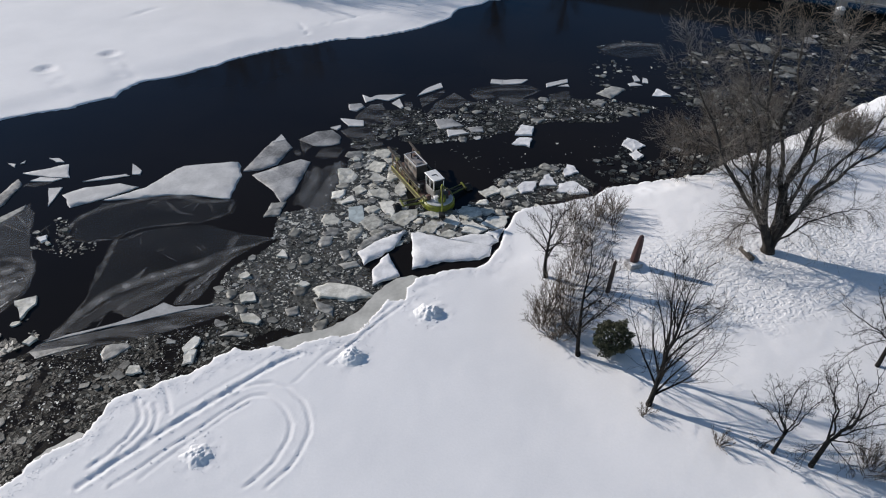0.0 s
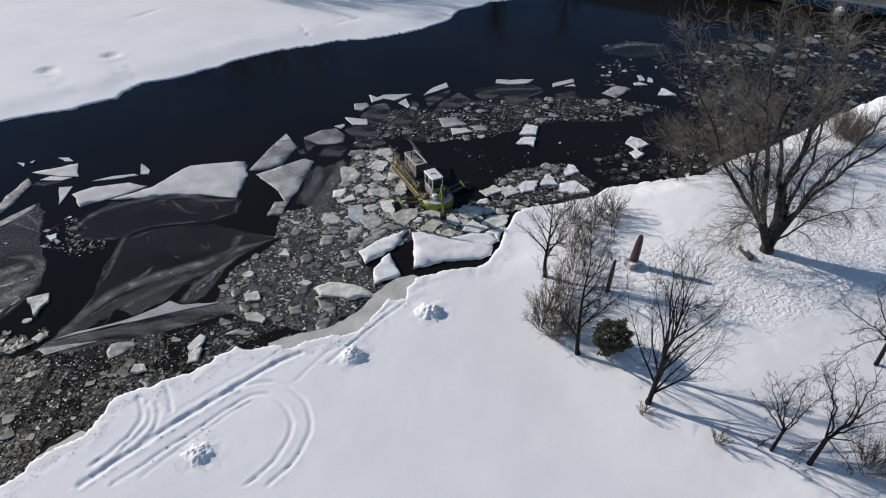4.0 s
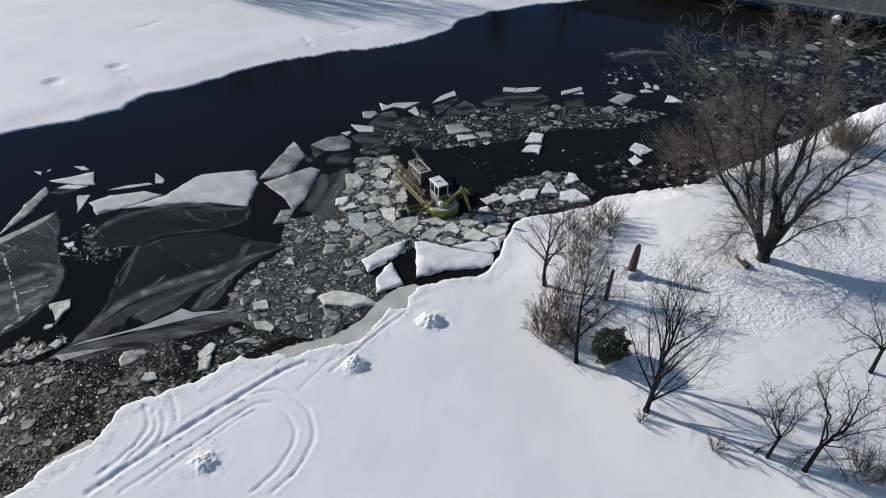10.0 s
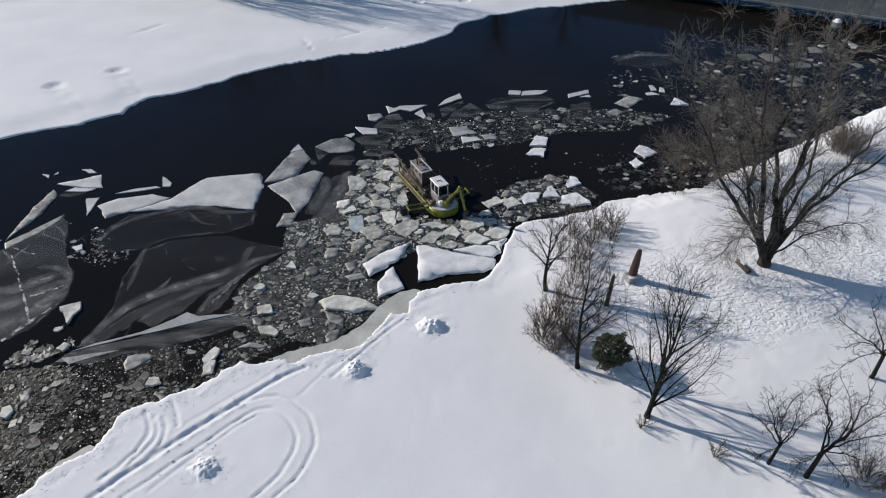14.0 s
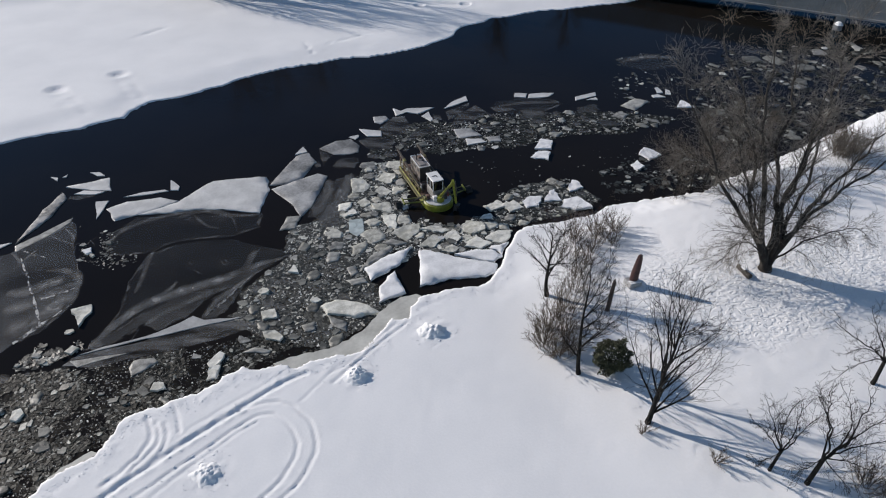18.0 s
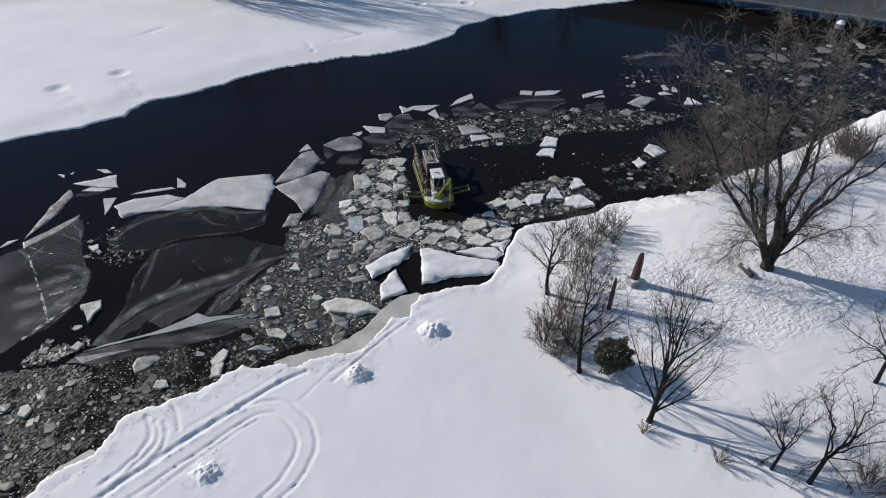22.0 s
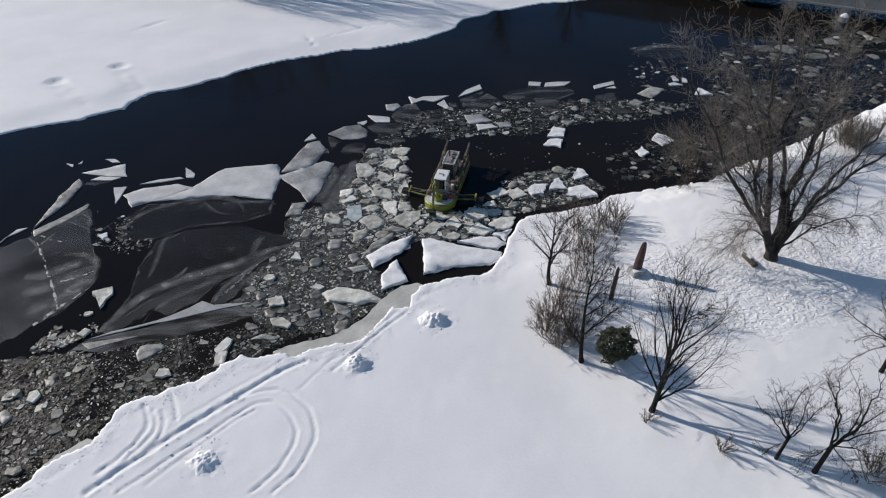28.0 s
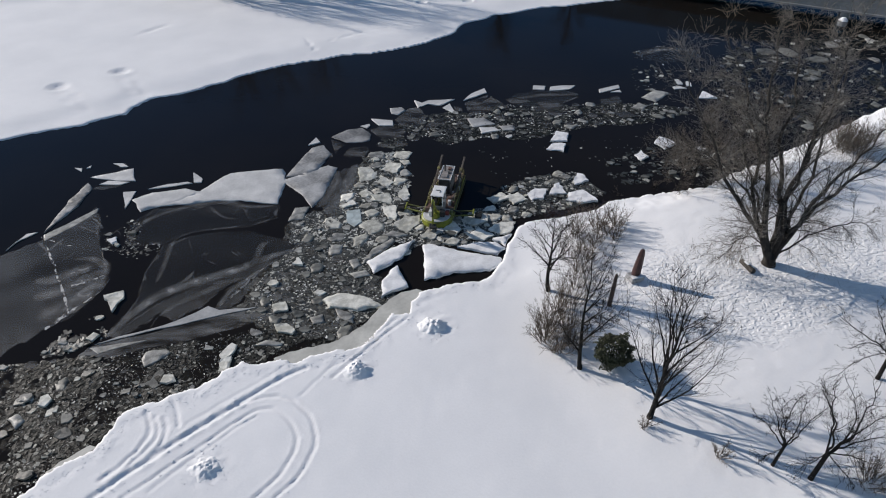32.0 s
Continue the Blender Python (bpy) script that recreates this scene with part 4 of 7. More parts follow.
for line, w, k, sharp in (
    ([(-31.2, 38.1), (-30.2, 40.9), (-28.6, 43.5), (-25.6, 45.5), (-22.3, 47.3), (-19.5, 49.3), (-16.9, 50.6)], 0.75, 1.0, 0.0),
    ([(-20.3, 47.9), (-20.1, 49.9), (-20.0, 51.3), (-19.4, 51.9)], 0.45, 0.9, 0.0),
    ([(-42.6, 45.0), (-40.7, 45.4), (-38.9, 46.7), (-37.2, 47.9)], 1.0, 0.9, 0.0),
    ([(-40.1, 39.6), (-38.8, 40.9), (-37.4, 43.2), (-36.2, 45.6)], 1.6, 0.9, 0.3),
    ([(-41.7, 42.5), (-39.7, 43.6), (-37.9, 45.2), (-36.7, 46.4)], 1.3, 0.8, 0.0),
    ([(-40.5, 48.4), (-38.6, 48.4), (-36.9, 47.4), (-36.3, 45.9), (-36.3, 44.6)], 0.55, 0.8, 0.0),
    ([(-35.7, 52.1), (-36.0, 54.5), (-34.0, 56.8), (-30.6, 58.5), (-27.9, 59.0)], 0.5, 0.55, 0.2),
    ([(-30.2, 57.4), (-28.8, 58.7), (-26.6, 59.0), (-24.5, 58.1), (-21.7, 58.3)], 0.6, 0.6, 0.0),
    ([(-28.6, 58.3), (-26.4, 56.1), (-24.7, 55.7)], 0.25, 0.6, 0.0),
    ([(-30.2, 45.0), (-30.4, 47.4), (-30.8, 50.6), (-30.7, 52.3)], 0.35, 0.6, 0.0),
    ([(-27.9, 44.6), (-27.0, 45.6), (-26.6, 46.9)], 0.3, 0.7, 0.0),
    ([(-11.4, 66.8), (-12.0, 62.4), (-12.6, 58.9), (-13.8, 56.2)], 1.1, 0.9, 0.0),
    ([(-14.2, 65.6), (-13.8, 62.4), (-14.6, 59.2), (-15.2, 57.6)], 0.9, 0.8, 0.0),
    ([(-30.4, 36.9), (-27.1, 38.1), (-22.6, 39.6), (-18.0, 40.9)], 0.45, 0.45, 0.0),
    ([(-22.3, 42.1), (-21.9, 44.2), (-20.4, 46.3), (-19.2, 47.9)], 0.4, 0.8, 0.7),
    ([(-27.3, 41.4), (-25.4, 43.3), (-23.3, 44.9), (-20.9, 46.2)], 0.45, 0.6, 0.4),
    ([(-45.5, 51.3), (-44.2, 53.2), (-42.8, 55.1), (-41.8, 56.1)], 0.5, 0.6, 0.0),
    ([(-42.1, 55.5), (-41.1, 54.7), (-40.1, 53.5)], 0.18, 0.9, 0.0),
    ([(-42.9, 54.1), (-41.3, 53.3), (-39.9, 52.7)], 0.14, 0.8, 0.0),
    ([(-43.8, 48.6), (-43.7, 49.9), (-43.3, 51.3), (-43.1, 52.1)], 0.2, 0.9, 0.0),
    ([(-45.6, 51.3), (-44.2, 50.2), (-42.7, 48.6)], 0.22, 0.9, 0.0),
    ([(-16.4, 72.5), (-14.2, 73.0), (-12.5, 73.5)], 0.4, 0.8, 0.0),
    ([(7.1, 85.9), (11.3, 87.1), (15.9, 87.1)], 0.6, 0.7, 0.0),
    ([(28.3, 102.4), (33.2, 104.9), (38.8, 104.4)], 0.9, 0.7, 0.0),
):
    frost_band(line, w, k, sharp)
# fine scratches and hair cracks in the thin sheets
def scratches():
    rng = random.Random(19)
    # where they lie: centre, reach along x and y, how many
    for cx, cy, rx, ry, count in ((-40.5, 51.0, 2.6, 3.0, 14), (-41.0, 44.5, 3.0, 3.5, 9), (-27.5, 57.2, 6.0, 0.9, 16), (-26.5, 50.0, 4.5, 1.8, 12), (-25.0, 44.5, 3.0, 1.2, 6), (-24.5, 39.4, 5.0, 0.8, 5)):
        for _ in range(count):
            x, y = cx + rx * rng.uniform(-1, 1), cy + ry * rng.uniform(-1, 1)
            a, ln = radians(rng.choice((35, 125, 60)) + rng.uniform(-25, 25)), rng.uniform(0.6, 2.2)
            dx, dy = ln * math.cos(a) / 2, ln * math.sin(a) / 2
            bow = rng.uniform(-0.12, 0.12)
            frost_band([(x - dx, y - dy), (x - dy * bow, y + dx * bow), (x + dx, y + dy)], rng.uniform(0.03, 0.08), rng.uniform(0.5, 1.0))


scratches()
# wet shelf along the shore
for pts in (
    [(-14.4, 36.1), (-13.7, 36.7), (-12.2, 37.3), (-10.0, 37.9), (-8.4, 39.0), (-7.0, 40.5), (-6.0, 42.4), (-4.8, 43.9), (-3.7, 44.7), (-2.3, 45.0), (-1.6, 44.0), (-2.2, 41.0), (-4.2, 40.6), (-5.6, 38.6), (-7.2, 36.6), (-10.1, 35.9), (-12.1, 35.2)],
    [(-28.4, 24.8), (-27.5, 26.4), (-25.9, 27.8), (-25.3, 27.6), (-27.0, 25.8), (-27.5, 24.8)],
):
    floe(pts, SLUSH, "low wet grey ice shelf along the snow edge", top=0.30, thick=0.5, rough=0.1, step=0.5, name="shelf_ice", category="ice shelf", still=True)


MACHINE_POOL = [(-6.9, 72.4), (-4.7, 73.0), (-1.8, 72.4), (5.1, 63.8), (6.6, 61.7), (5.4, 58.3), (3.8, 57.4), (1.0, 56.5), (-2.4, 56.5), (-4.5, 57.4), (-5.1, 60.8), (-4.8, 63.2)]


# ---- brash: what fills the water between the plates ----
def inside(x, y, poly):
    hit = np.zeros(x.shape, bool)
    for (ax, ay), (bx, by) in zip(poly, [*poly[1:], poly[0]]):
        cross = (ay > y) != (by > y)
        hit ^= cross & (x < (bx - ax) * (y - ay) / ((by - ay) or 1e-9) + ax)
    return hit


def apart(x, y, r):
    """True where a plate of reach r at x, y keeps clear of all that floats there."""
    for other in TAKEN:
        if min(p[0] for p in other) - r < x < max(p[0] for p in other) + r and min(p[1] for p in other) - r < y < max(p[1] for p in other) + r:
            if inside(np.array([x]), np.array([y]), other)[0] or min(math.dist((x, y), p) for p in other) < r * 0.85:
                return False
            mids = [((a[0] + b[0]) / 2, (a[1] + b[1]) / 2) for a, b in zip(other, [*other[1:], other[0]])]
            if min(math.dist((x, y), p) for p in mids) < r * 0.8:
                return False
    return True


PLATE_KINDS = {"beige": (FLOE_BEIGE, "beige-grey"), "grey": (FLOE_GREY, "grey"), "dull": (FLOE_DULL, "dull grey"), "dirty": (FLOE_DIRTY, "dirty white"), "white": (FLOE_SNOW, "snow-dusted"), "wet": (AWASH_MID, "wet dark grey")}


def pack(poly, count, lo, hi, kinds, seed, power=1.6):
    """Broken plates packed side by side, large ones first, angular and flat."""
    rng = np.random.RandomState(seed)
    xs, ys = [p[0] for p in poly], [p[1] for p in poly]
    sizes = sorted((lo + (hi - lo) * rng.rand() ** power for _ in range(count)), reverse=True)
    for r in sizes:
        for _ in range(14):
            x, y = rng.uniform(min(xs), max(xs)), rng.uniform(min(ys), max(ys))
            if inside(np.array([x]), np.array([y]), poly)[0] and not inside(np.array([x]), np.array([y]), MACHINE_POOL)[0] and apart(x, y, r):
                break
        else:
            continue
        k, turn, flat = rng.randint(4, 7), rng.uniform(0, 6.28), rng.uniform(0.6, 0.95)
        pts = []
        for a in sorted((np.arange(k) + rng.uniform(-0.36, 0.36, k)) * 2 * np.pi / k):
            q = r * rng.uniform(0.86, 1.10)
            u, v = q * math.cos(a), q * flat * math.sin(a)
            pts.append((x + u * math.cos(turn) - v * math.sin(turn), y + u * math.sin(turn) + v * math.cos(turn)))
        m, hue = PLATE_KINDS[kinds[rng.randint(len(kinds))]]
        low = m is AWASH_MID
        floe(pts, m, hue + " broken ice plate packed in brash", top=0.03 if low else rng.uniform(0.04, 0.10), thick=0.1 if low else 0.25, rough=0.085, step=0.26,
             name="ice_plate", category="ice plate", group="plates packed in brash", tilt=0.0 if low else 0.045, relief=0.006 if r > 0.7 and not low else 0.0)


CORNERS = 5


def chunks(cx, cy, size, rng, z=0.0):
    """Many little slabs of five uneven corners, joined: verts and faces."""
    n, k = len(cx), CORNERS
    ang = (np.arange(k)[None, :] + rng.uniform(-0.42, 0.42, (n, k))) * 2 * np.pi / k
    rad = size[:, None] * rng.uniform(0.55, 1.35, (n, k))
    sq, rot = rng.uniform(0.5, 1.0, n)[:, None], rng.uniform(0, np.pi, n)[:, None]
    lx, ly = rad * np.cos(ang), rad * np.sin(ang) * sq
    x, y = lx * np.cos(rot) - ly * np.sin(rot), lx * np.sin(rot) + ly * np.cos(rot)
    top = (rng.uniform(0.015, 0.10, n) ** 1.3 * np.clip(size / 0.25, 0.4, 1.3))[:, None]
    ta, tb = rng.normal(0, 0.11, n)[:, None], rng.normal(0, 0.11, n)[:, None]
    ring0 = np.stack([cx[:, None] + x, cy[:, None] + y, np.full_like(x, -0.08) + z], 2)
    ring1 = np.stack([cx[:, None] + x * 0.99, cy[:, None] + y * 0.99, top * rng.uniform(0.75, 1.0, (n, k)) + ta * x + tb * y + z], 2)
    ring2 = np.stack([cx[:, None] + x * 0.97, cy[:, None] + y * 0.97, top + 0.97 * (ta * x + tb * y) + z], 2)
    v = np.concatenate([ring0, ring1, ring2], 1).reshape(-1, 3)
    base = (np.arange(n) * 3 * k)[:, None]
    faces = []
    for r in (0, 1):
        for i in range(k):
            j = (i + 1) % k
            faces.append(np.concatenate([base + r * k + i, base + r * k + j, base + (r + 1) * k + j, base + (r + 1) * k + i], 1))
    quads = np.concatenate(faces).tolist()
    caps = (base + 2 * k + np.arange(k)[None, :]).tolist()
    return v, quads + caps


def fill(poly, count, lo, hi, material, seed, singles=0, power=3.2, cell=6.0, gap=-0.22, slurry=True, dull=False, slush=None, label="loose brash ice, small grey and white pieces"):
    rng = np.random.RandomState(seed)
    xs, ys = [p[0] for p in poly], [p[1] for p in poly]
    x, y = rng.uniform(min(xs), max(xs), count * 4), rng.uniform(min(ys), max(ys), count * 4)
    ok = inside(x, y, poly) & (fractal(x, y, 3.0, 3, seed + 50) > gap) & ~inside(x + 2.0 * fractal(x, y, 2.2, 3, 60), y + 2.0 * fractal(x, y, 2.2, 3, 61), MACHINE_POOL)
    for other in TAKEN:
        xs2, ys2 = [p[0] for p in other], [p[1] for p in other]
        if max(xs2) > min(xs) and min(xs2) < max(xs) and max(ys2) > min(ys) and min(ys2) < max(ys):
            at = np.nonzero(ok & (x > min(xs2)) & (x < max(xs2)) & (y > min(ys2)) & (y < max(ys2)))[0]
            ok[at] = ~inside(x[at], y[at], other)
    x, y = x[ok][:count], y[ok][:count]
    size = lo + (hi - lo) * rng.rand(len(x)) ** power
    if slurry:
        mx, my = sum(xs) / len(xs), sum(ys) / len(ys)
        bm = plate(bmesh.new(), jagged([(a - mx, b - my) for a, b in poly], 0.8, 0.5, seed), -0.02, 0.010 + 0.0007 * seed)
        sheet = tagged(part("slurry", bm, slush or SLURRY), "grey slurry of fine ice crumbs on dark water", "slush", kind="stuff")
        sheet.location = (mx, my, 0)
        AFLOAT.append((sheet, tuple(drift(mx, my))))
    for q in range(min(singles, len(x))):
        r = rng.uniform(0.28, 0.75)
        k = rng.randint(5, 8)
        pts = [(x[q] + r * rng.uniform(0.6, 1.1) * math.cos(a), y[q] + 0.8 * r * rng.uniform(0.6, 1.1) * math.sin(a)) for a in sorted((np.arange(k) + rng.uniform(-0.3, 0.3, k)) * 2 * np.pi / k)]
        m, hue = ((FLOE_DULL, "dull grey"), (FLOE_GREY, "grey"), (FLOE_DULL, "dull grey"), (FLOE_DULL, "dull grey"), (FLOE_DIRTY, "dirty white"))[q % 5] if dull else ((FLOE_GREY, "grey"), (FLOE_DIRTY, "dirty white"), (FLOE_DULL, "dull grey"), (FLOE_GREY, "grey"), (FLOE_DULL, "dull grey"), (FLOE_SNOW, "white"))[q % 6]
        floe(pts, m, hue + " ice chunk afloat among brash",
             top=rng.uniform(0.10, 0.22), thick=0.4, rough=0.06, step=0.4, name="ice_chunk", category="ice chunk", group="loose ice chunks", tilt=0.10, relief=0.05)
    x, y, size = x[singles:], y[singles:], size[singles:]
    key = np.floor(x / cell).astype(int) * 1000 + np.floor(y / cell).astype(int)
    for c in np.unique(key):
        s = key == c
        ox, oy = x[s].mean(), y[s].mean()
        v, f = chunks(x[s] - ox, y[s] - oy, size[s], rng)
        ob = tagged(link("brash_ice", v, f, material), label, "brash ice", kind="stuff")
        ob.location = (ox, oy, 0)
        AFLOAT.append((ob, tuple(drift(ox, oy))))


BRASH_WEST = [(-46.8, 32.4), (-41.7, 34.2), (-36.6, 35.0), (-30.0, 35.9), (-23.6, 37.9), (-20.8, 38.5), (-15.8, 40.3), (-10.0, 38.2), (-16.1, 35.3), (-19.7, 32.4), (-23.9, 29.4), (-26.8, 25.7), (-29.4, 22.6), (-32.9, 20.5), (-36.2, 18.0)]
BRASH_MID = [(-19.6, 41.4), (-19.3, 46.0), (-16.3, 50.4), (-13.5, 54.3), (-8.4, 51.3), (-7.4, 46.9), (-5.0, 43.6), (-10.0, 38.2), (-15.6, 39.2)]
BRASH_BOAT = [(-16.5, 51.3), (-16.8, 55.8), (-12.7, 57.4), (-10.6, 63.2), (-10.2, 69.1), (-6.0, 69.8), (-4.3, 63.2), (-3.9, 55.3), (-5.5, 51.3), (-8.3, 50.4), (-13.3, 53.3)]
BRASH_RIVER = [(-10.4, 71.3), (-9.3, 75.8), (-6.6, 80.0), (5.3, 83.3), (17.5, 84.0), (25.6, 84.0), (32.3, 81.7), (24.1, 77.1), (16.5, 77.1), (8.6, 73.5), (1.2, 72.4), (-5.9, 69.1)]
BRASH_BANK = [(3.6, 60.8), (9.2, 64.5), (14.8, 66.0), (18.0, 61.4), (13.6, 58.3), (7.4, 56.1), (4.1, 56.9), (-3.8, 53.3), (-5.1, 55.3)]
BRASH_BOW = [(-9.2, 59.6), (-8.2, 63.2), (-2.9, 62.0), (5.4, 58.5), (7.1, 55.3), (4.4, 51.3), (-2.6, 51.3), (-5.3, 49.5)]
BRASH_FAR = [(36.8, 94.5), (50.0, 109.1), (79.0, 111.9), (69.1, 86.3), (50.0, 77.1), (36.5, 71.2), (34.1, 77.4)]
pack([(-12.9, 54.0), (-12.2, 57.4), (-10.6, 63.2), (-10.2, 69.1), (-6.0, 69.8), (-4.3, 63.2), (-3.9, 55.3), (-5.5, 51.3), (-8.3, 50.4)], 58, 0.40, 1.5, ("beige", "beige", "grey", "dirty", "beige", "grey"), 301)
pack(BRASH_BOW, 34, 0.45, 1.2, ("beige", "beige", "dirty", "grey"), 302)
pack(BRASH_MID, 56, 0.3, 1.0, ("grey", "dull", "dull", "wet", "dull", "wet"), 303, 2.2)
pack(BRASH_WEST, 80, 0.24, 0.85, ("dull", "grey", "dull", "wet", "dull", "beige"), 304, 2.6)
pack(BRASH_RIVER, 70, 0.35, 1.3, ("dull", "dull", "wet", "grey", "wet", "wet"), 305, 2.0)
pack(BRASH_BANK, 22, 0.3, 0.9, ("grey", "dull", "wet", "beige"), 306)
pack(BRASH_FAR, 50, 0.5, 2.0, ("dull", "wet", "grey", "dull", "wet"), 307, 2.4)
fill(BRASH_WEST, 19000, 0.04, 0.27, BRASH_DARK, 1, 14, power=3.6, gap=-0.05, dull=True, slush=SLURRY_DARK)
fill(BRASH_MID, 8500, 0.04, 0.30, BRASH, 2, 10, power=4.2, gap=-0.12, dull=True)
fill(BRASH_BOAT, 7000, 0.045, 0.38, BRASH_PALE, 3, 10, gap=-0.30, power=4.2)
fill(BRASH_RIVER, 6500, 0.05, 0.32, BRASH_DARK, 4, 10, slurry=False)
fill(BRASH_BANK, 3200, 0.05, 0.36, BRASH, 5, 10, slurry=False)
fill(BRASH_FAR, 2400, 0.10, 0.80, BRASH_DARK, 6, 20, cell=9, gap=-0.12, slurry=False)
fill([(19.1, 67.1), (23.4, 70.5), (29.3, 71.3), (36.4, 69.1), (30.6, 64.2), (20.7, 62.0), (17.9, 60.8)], 500, 0.08, 0.5, BRASH, 7, 10, gap=-0.1, slurry=False)
fill([(-40.9, 56.3), (-38.5, 56.3), (-33.5, 52.3), (-31.7, 49.9), (-33.9, 48.6), (-37.3, 48.6)], 170, 0.08, 0.35, BRASH_PALE, 8, 3, gap=0.0, slurry=False)
fill([(-36.6, 38.5), (-33.9, 40.3), (-31.8, 37.9), (-34.3, 35.9), (-36.7, 35.3)], 260, 0.08, 0.45, BRASH, 9, 4, gap=-0.1, slurry=False)
fill(BRASH_BOW, 4200, 0.045, 0.36, BRASH_PALE, 10, 14, slurry=False)
fill([(25.8, 101.4), (40.7, 107.8), (39.5, 94.5), (30.5, 87.2), (24.3, 85.3)], 90, 0.12, 0.5, BRASH_PALE, 11, 4, gap=0.05, slurry=False)
fill([(1.2, 72.0), (15.9, 73.5), (25.3, 75.8), (23.2, 67.1), (14.9, 67.1), (5.1, 63.2)], 60, 0.08, 0.30, BRASH_PALE, 12, 0, slurry=False)
fill(BRASH_WEST, 5000, 0.025, 0.13, CRUMB, 21, 0, power=2.0, slurry=False, gap=-0.06, cell=8.0, label="fine white crumbs of brash ice")
fill(BRASH_MID, 9000, 0.022, 0.15, CRUMB, 22, 0, power=2.0, slurry=False, gap=-0.3, cell=8.0, label="fine white crumbs of brash ice")
fill(BRASH_BOAT, 15000, 0.025, 0.19, CRUMB, 23, 0, power=2.0, slurry=False, gap=-0.35, cell=8.0, label="fine white crumbs of brash ice")
fill(BRASH_RIVER, 4200, 0.03, 0.20, CRUMB, 24, 0, power=2.0, slurry=False, gap=-0.25, cell=8.0, label="fine white crumbs of brash ice")
fill(BRASH_BANK, 3200, 0.03, 0.19, CRUMB, 25, 0, power=2.0, slurry=False, gap=-0.3, cell=8.0, label="fine white crumbs of brash ice")
fill(BRASH_BOW, 6500, 0.025, 0.18, CRUMB, 30, 0, power=2.0, slurry=False, gap=-0.3, cell=8.0, label="fine white crumbs of brash ice")

fill([(-36.2, 56.0), (-34.0, 57.8), (-27.0, 58.8), (-21.4, 58.2), (-21.6, 57.0), (-27.0, 57.2), (-33.0, 56.4)], 160, 0.02, 0.09, CRUMB, 31, 0, power=2.0, slurry=False, gap=0.0, cell=8.0, label="fine white crumbs of brash ice")
fill([(27.0, 102.0), (28.6, 104.6), (33.0, 106.6), (39.4, 105.8), (39.6, 104.8), (33.0, 105.4), (29.4, 103.4), (28.4, 101.4), (32.0, 98.6), (31.2, 98.0)], 240, 0.06, 0.30, CRUMB, 32, 0, power=2.0, slurry=False, gap=-0.2, cell=8.0, label="fine white crumbs of brash ice")

MUD = see_through(mat("muddy_shallows", (0.050, 0.030, 0.022), (0.018, 0.012, 0.010), scale=0.8, fine=5.0, rough=0.3, bump=0.05), 0.1, 0.9, 0.5, 2.0, (1, 1, 1), 0.35, 0.6)
floe([(10.4, 58.1), (11.2, 60.1), (12.9, 59.9), (15.1, 59.4), (17.0, 59.4), (18.2, 60.6), (17.6, 58.7), (14.8, 57.6), (11.5, 56.9)], MUD, "brown muddy shallow water at the snow edge", top=0.012, thick=0.02, rough=0.2, step=0.5, name="muddy_water", category="shallow water", still=True)


# ---- crumbs of snow thrown up beside the ruts and the heaps ----
def snow_crumbs():
    rng = np.random.RandomState(77)
    px, py = [], []
    for line, w, depth in RUTS:
        fine = smooth_line(line, 5)
        for (ax, ay), (bx, by) in zip(fine, fine[1:]):
            d = math.dist((ax, ay), (bx, by))
            for _ in range(int(d * 38 * depth)):
                k, o = rng.rand(), rng.choice((-1, 1)) * w * abs(rng.normal(1.7, 0.6))
                px.append(ax + (bx - ax) * k - (by - ay) / d * o)
                py.append(ay + (by - ay) * k + (bx - ax) / d * o)
    for cx, cy, r, h in MOUNDS:
        a, o = rng.uniform(0, 6.28, 60), r * np.sqrt(rng.uniform(0.6, 2.4, 60))
        px += list(cx + o * np.cos(a))
        py += list(cy + o * np.sin(a))
    edge = [q for q in smooth_line(SHORE, 8) if -31 < q[0] < 6]
    for ax, ay in edge:
        for _ in range(5):
            px.append(ax + rng.normal(0.3, 0.45))
            py.append(ay - abs(rng.normal(0.7, 0.5)))
    px, py = np.array(px), np.array(py)
    near = along(px, py, SHORE) > 0.5
    px, py = px[near], py[near]
    v, f = chunks(px, py, 0.025 + 0.08 * rng.rand(len(px)) ** 2.5, rng)
    v[:, 2] = v[:, 2] * 0.6 + np.repeat(ground_at_all(px, py), 3 * CORNERS) + 0.01
    tagged(link("snow_crumbs", v, f, SNOW), "small white snow crumbs beside the ruts", "snow", kind="stuff")


snow_crumbs()

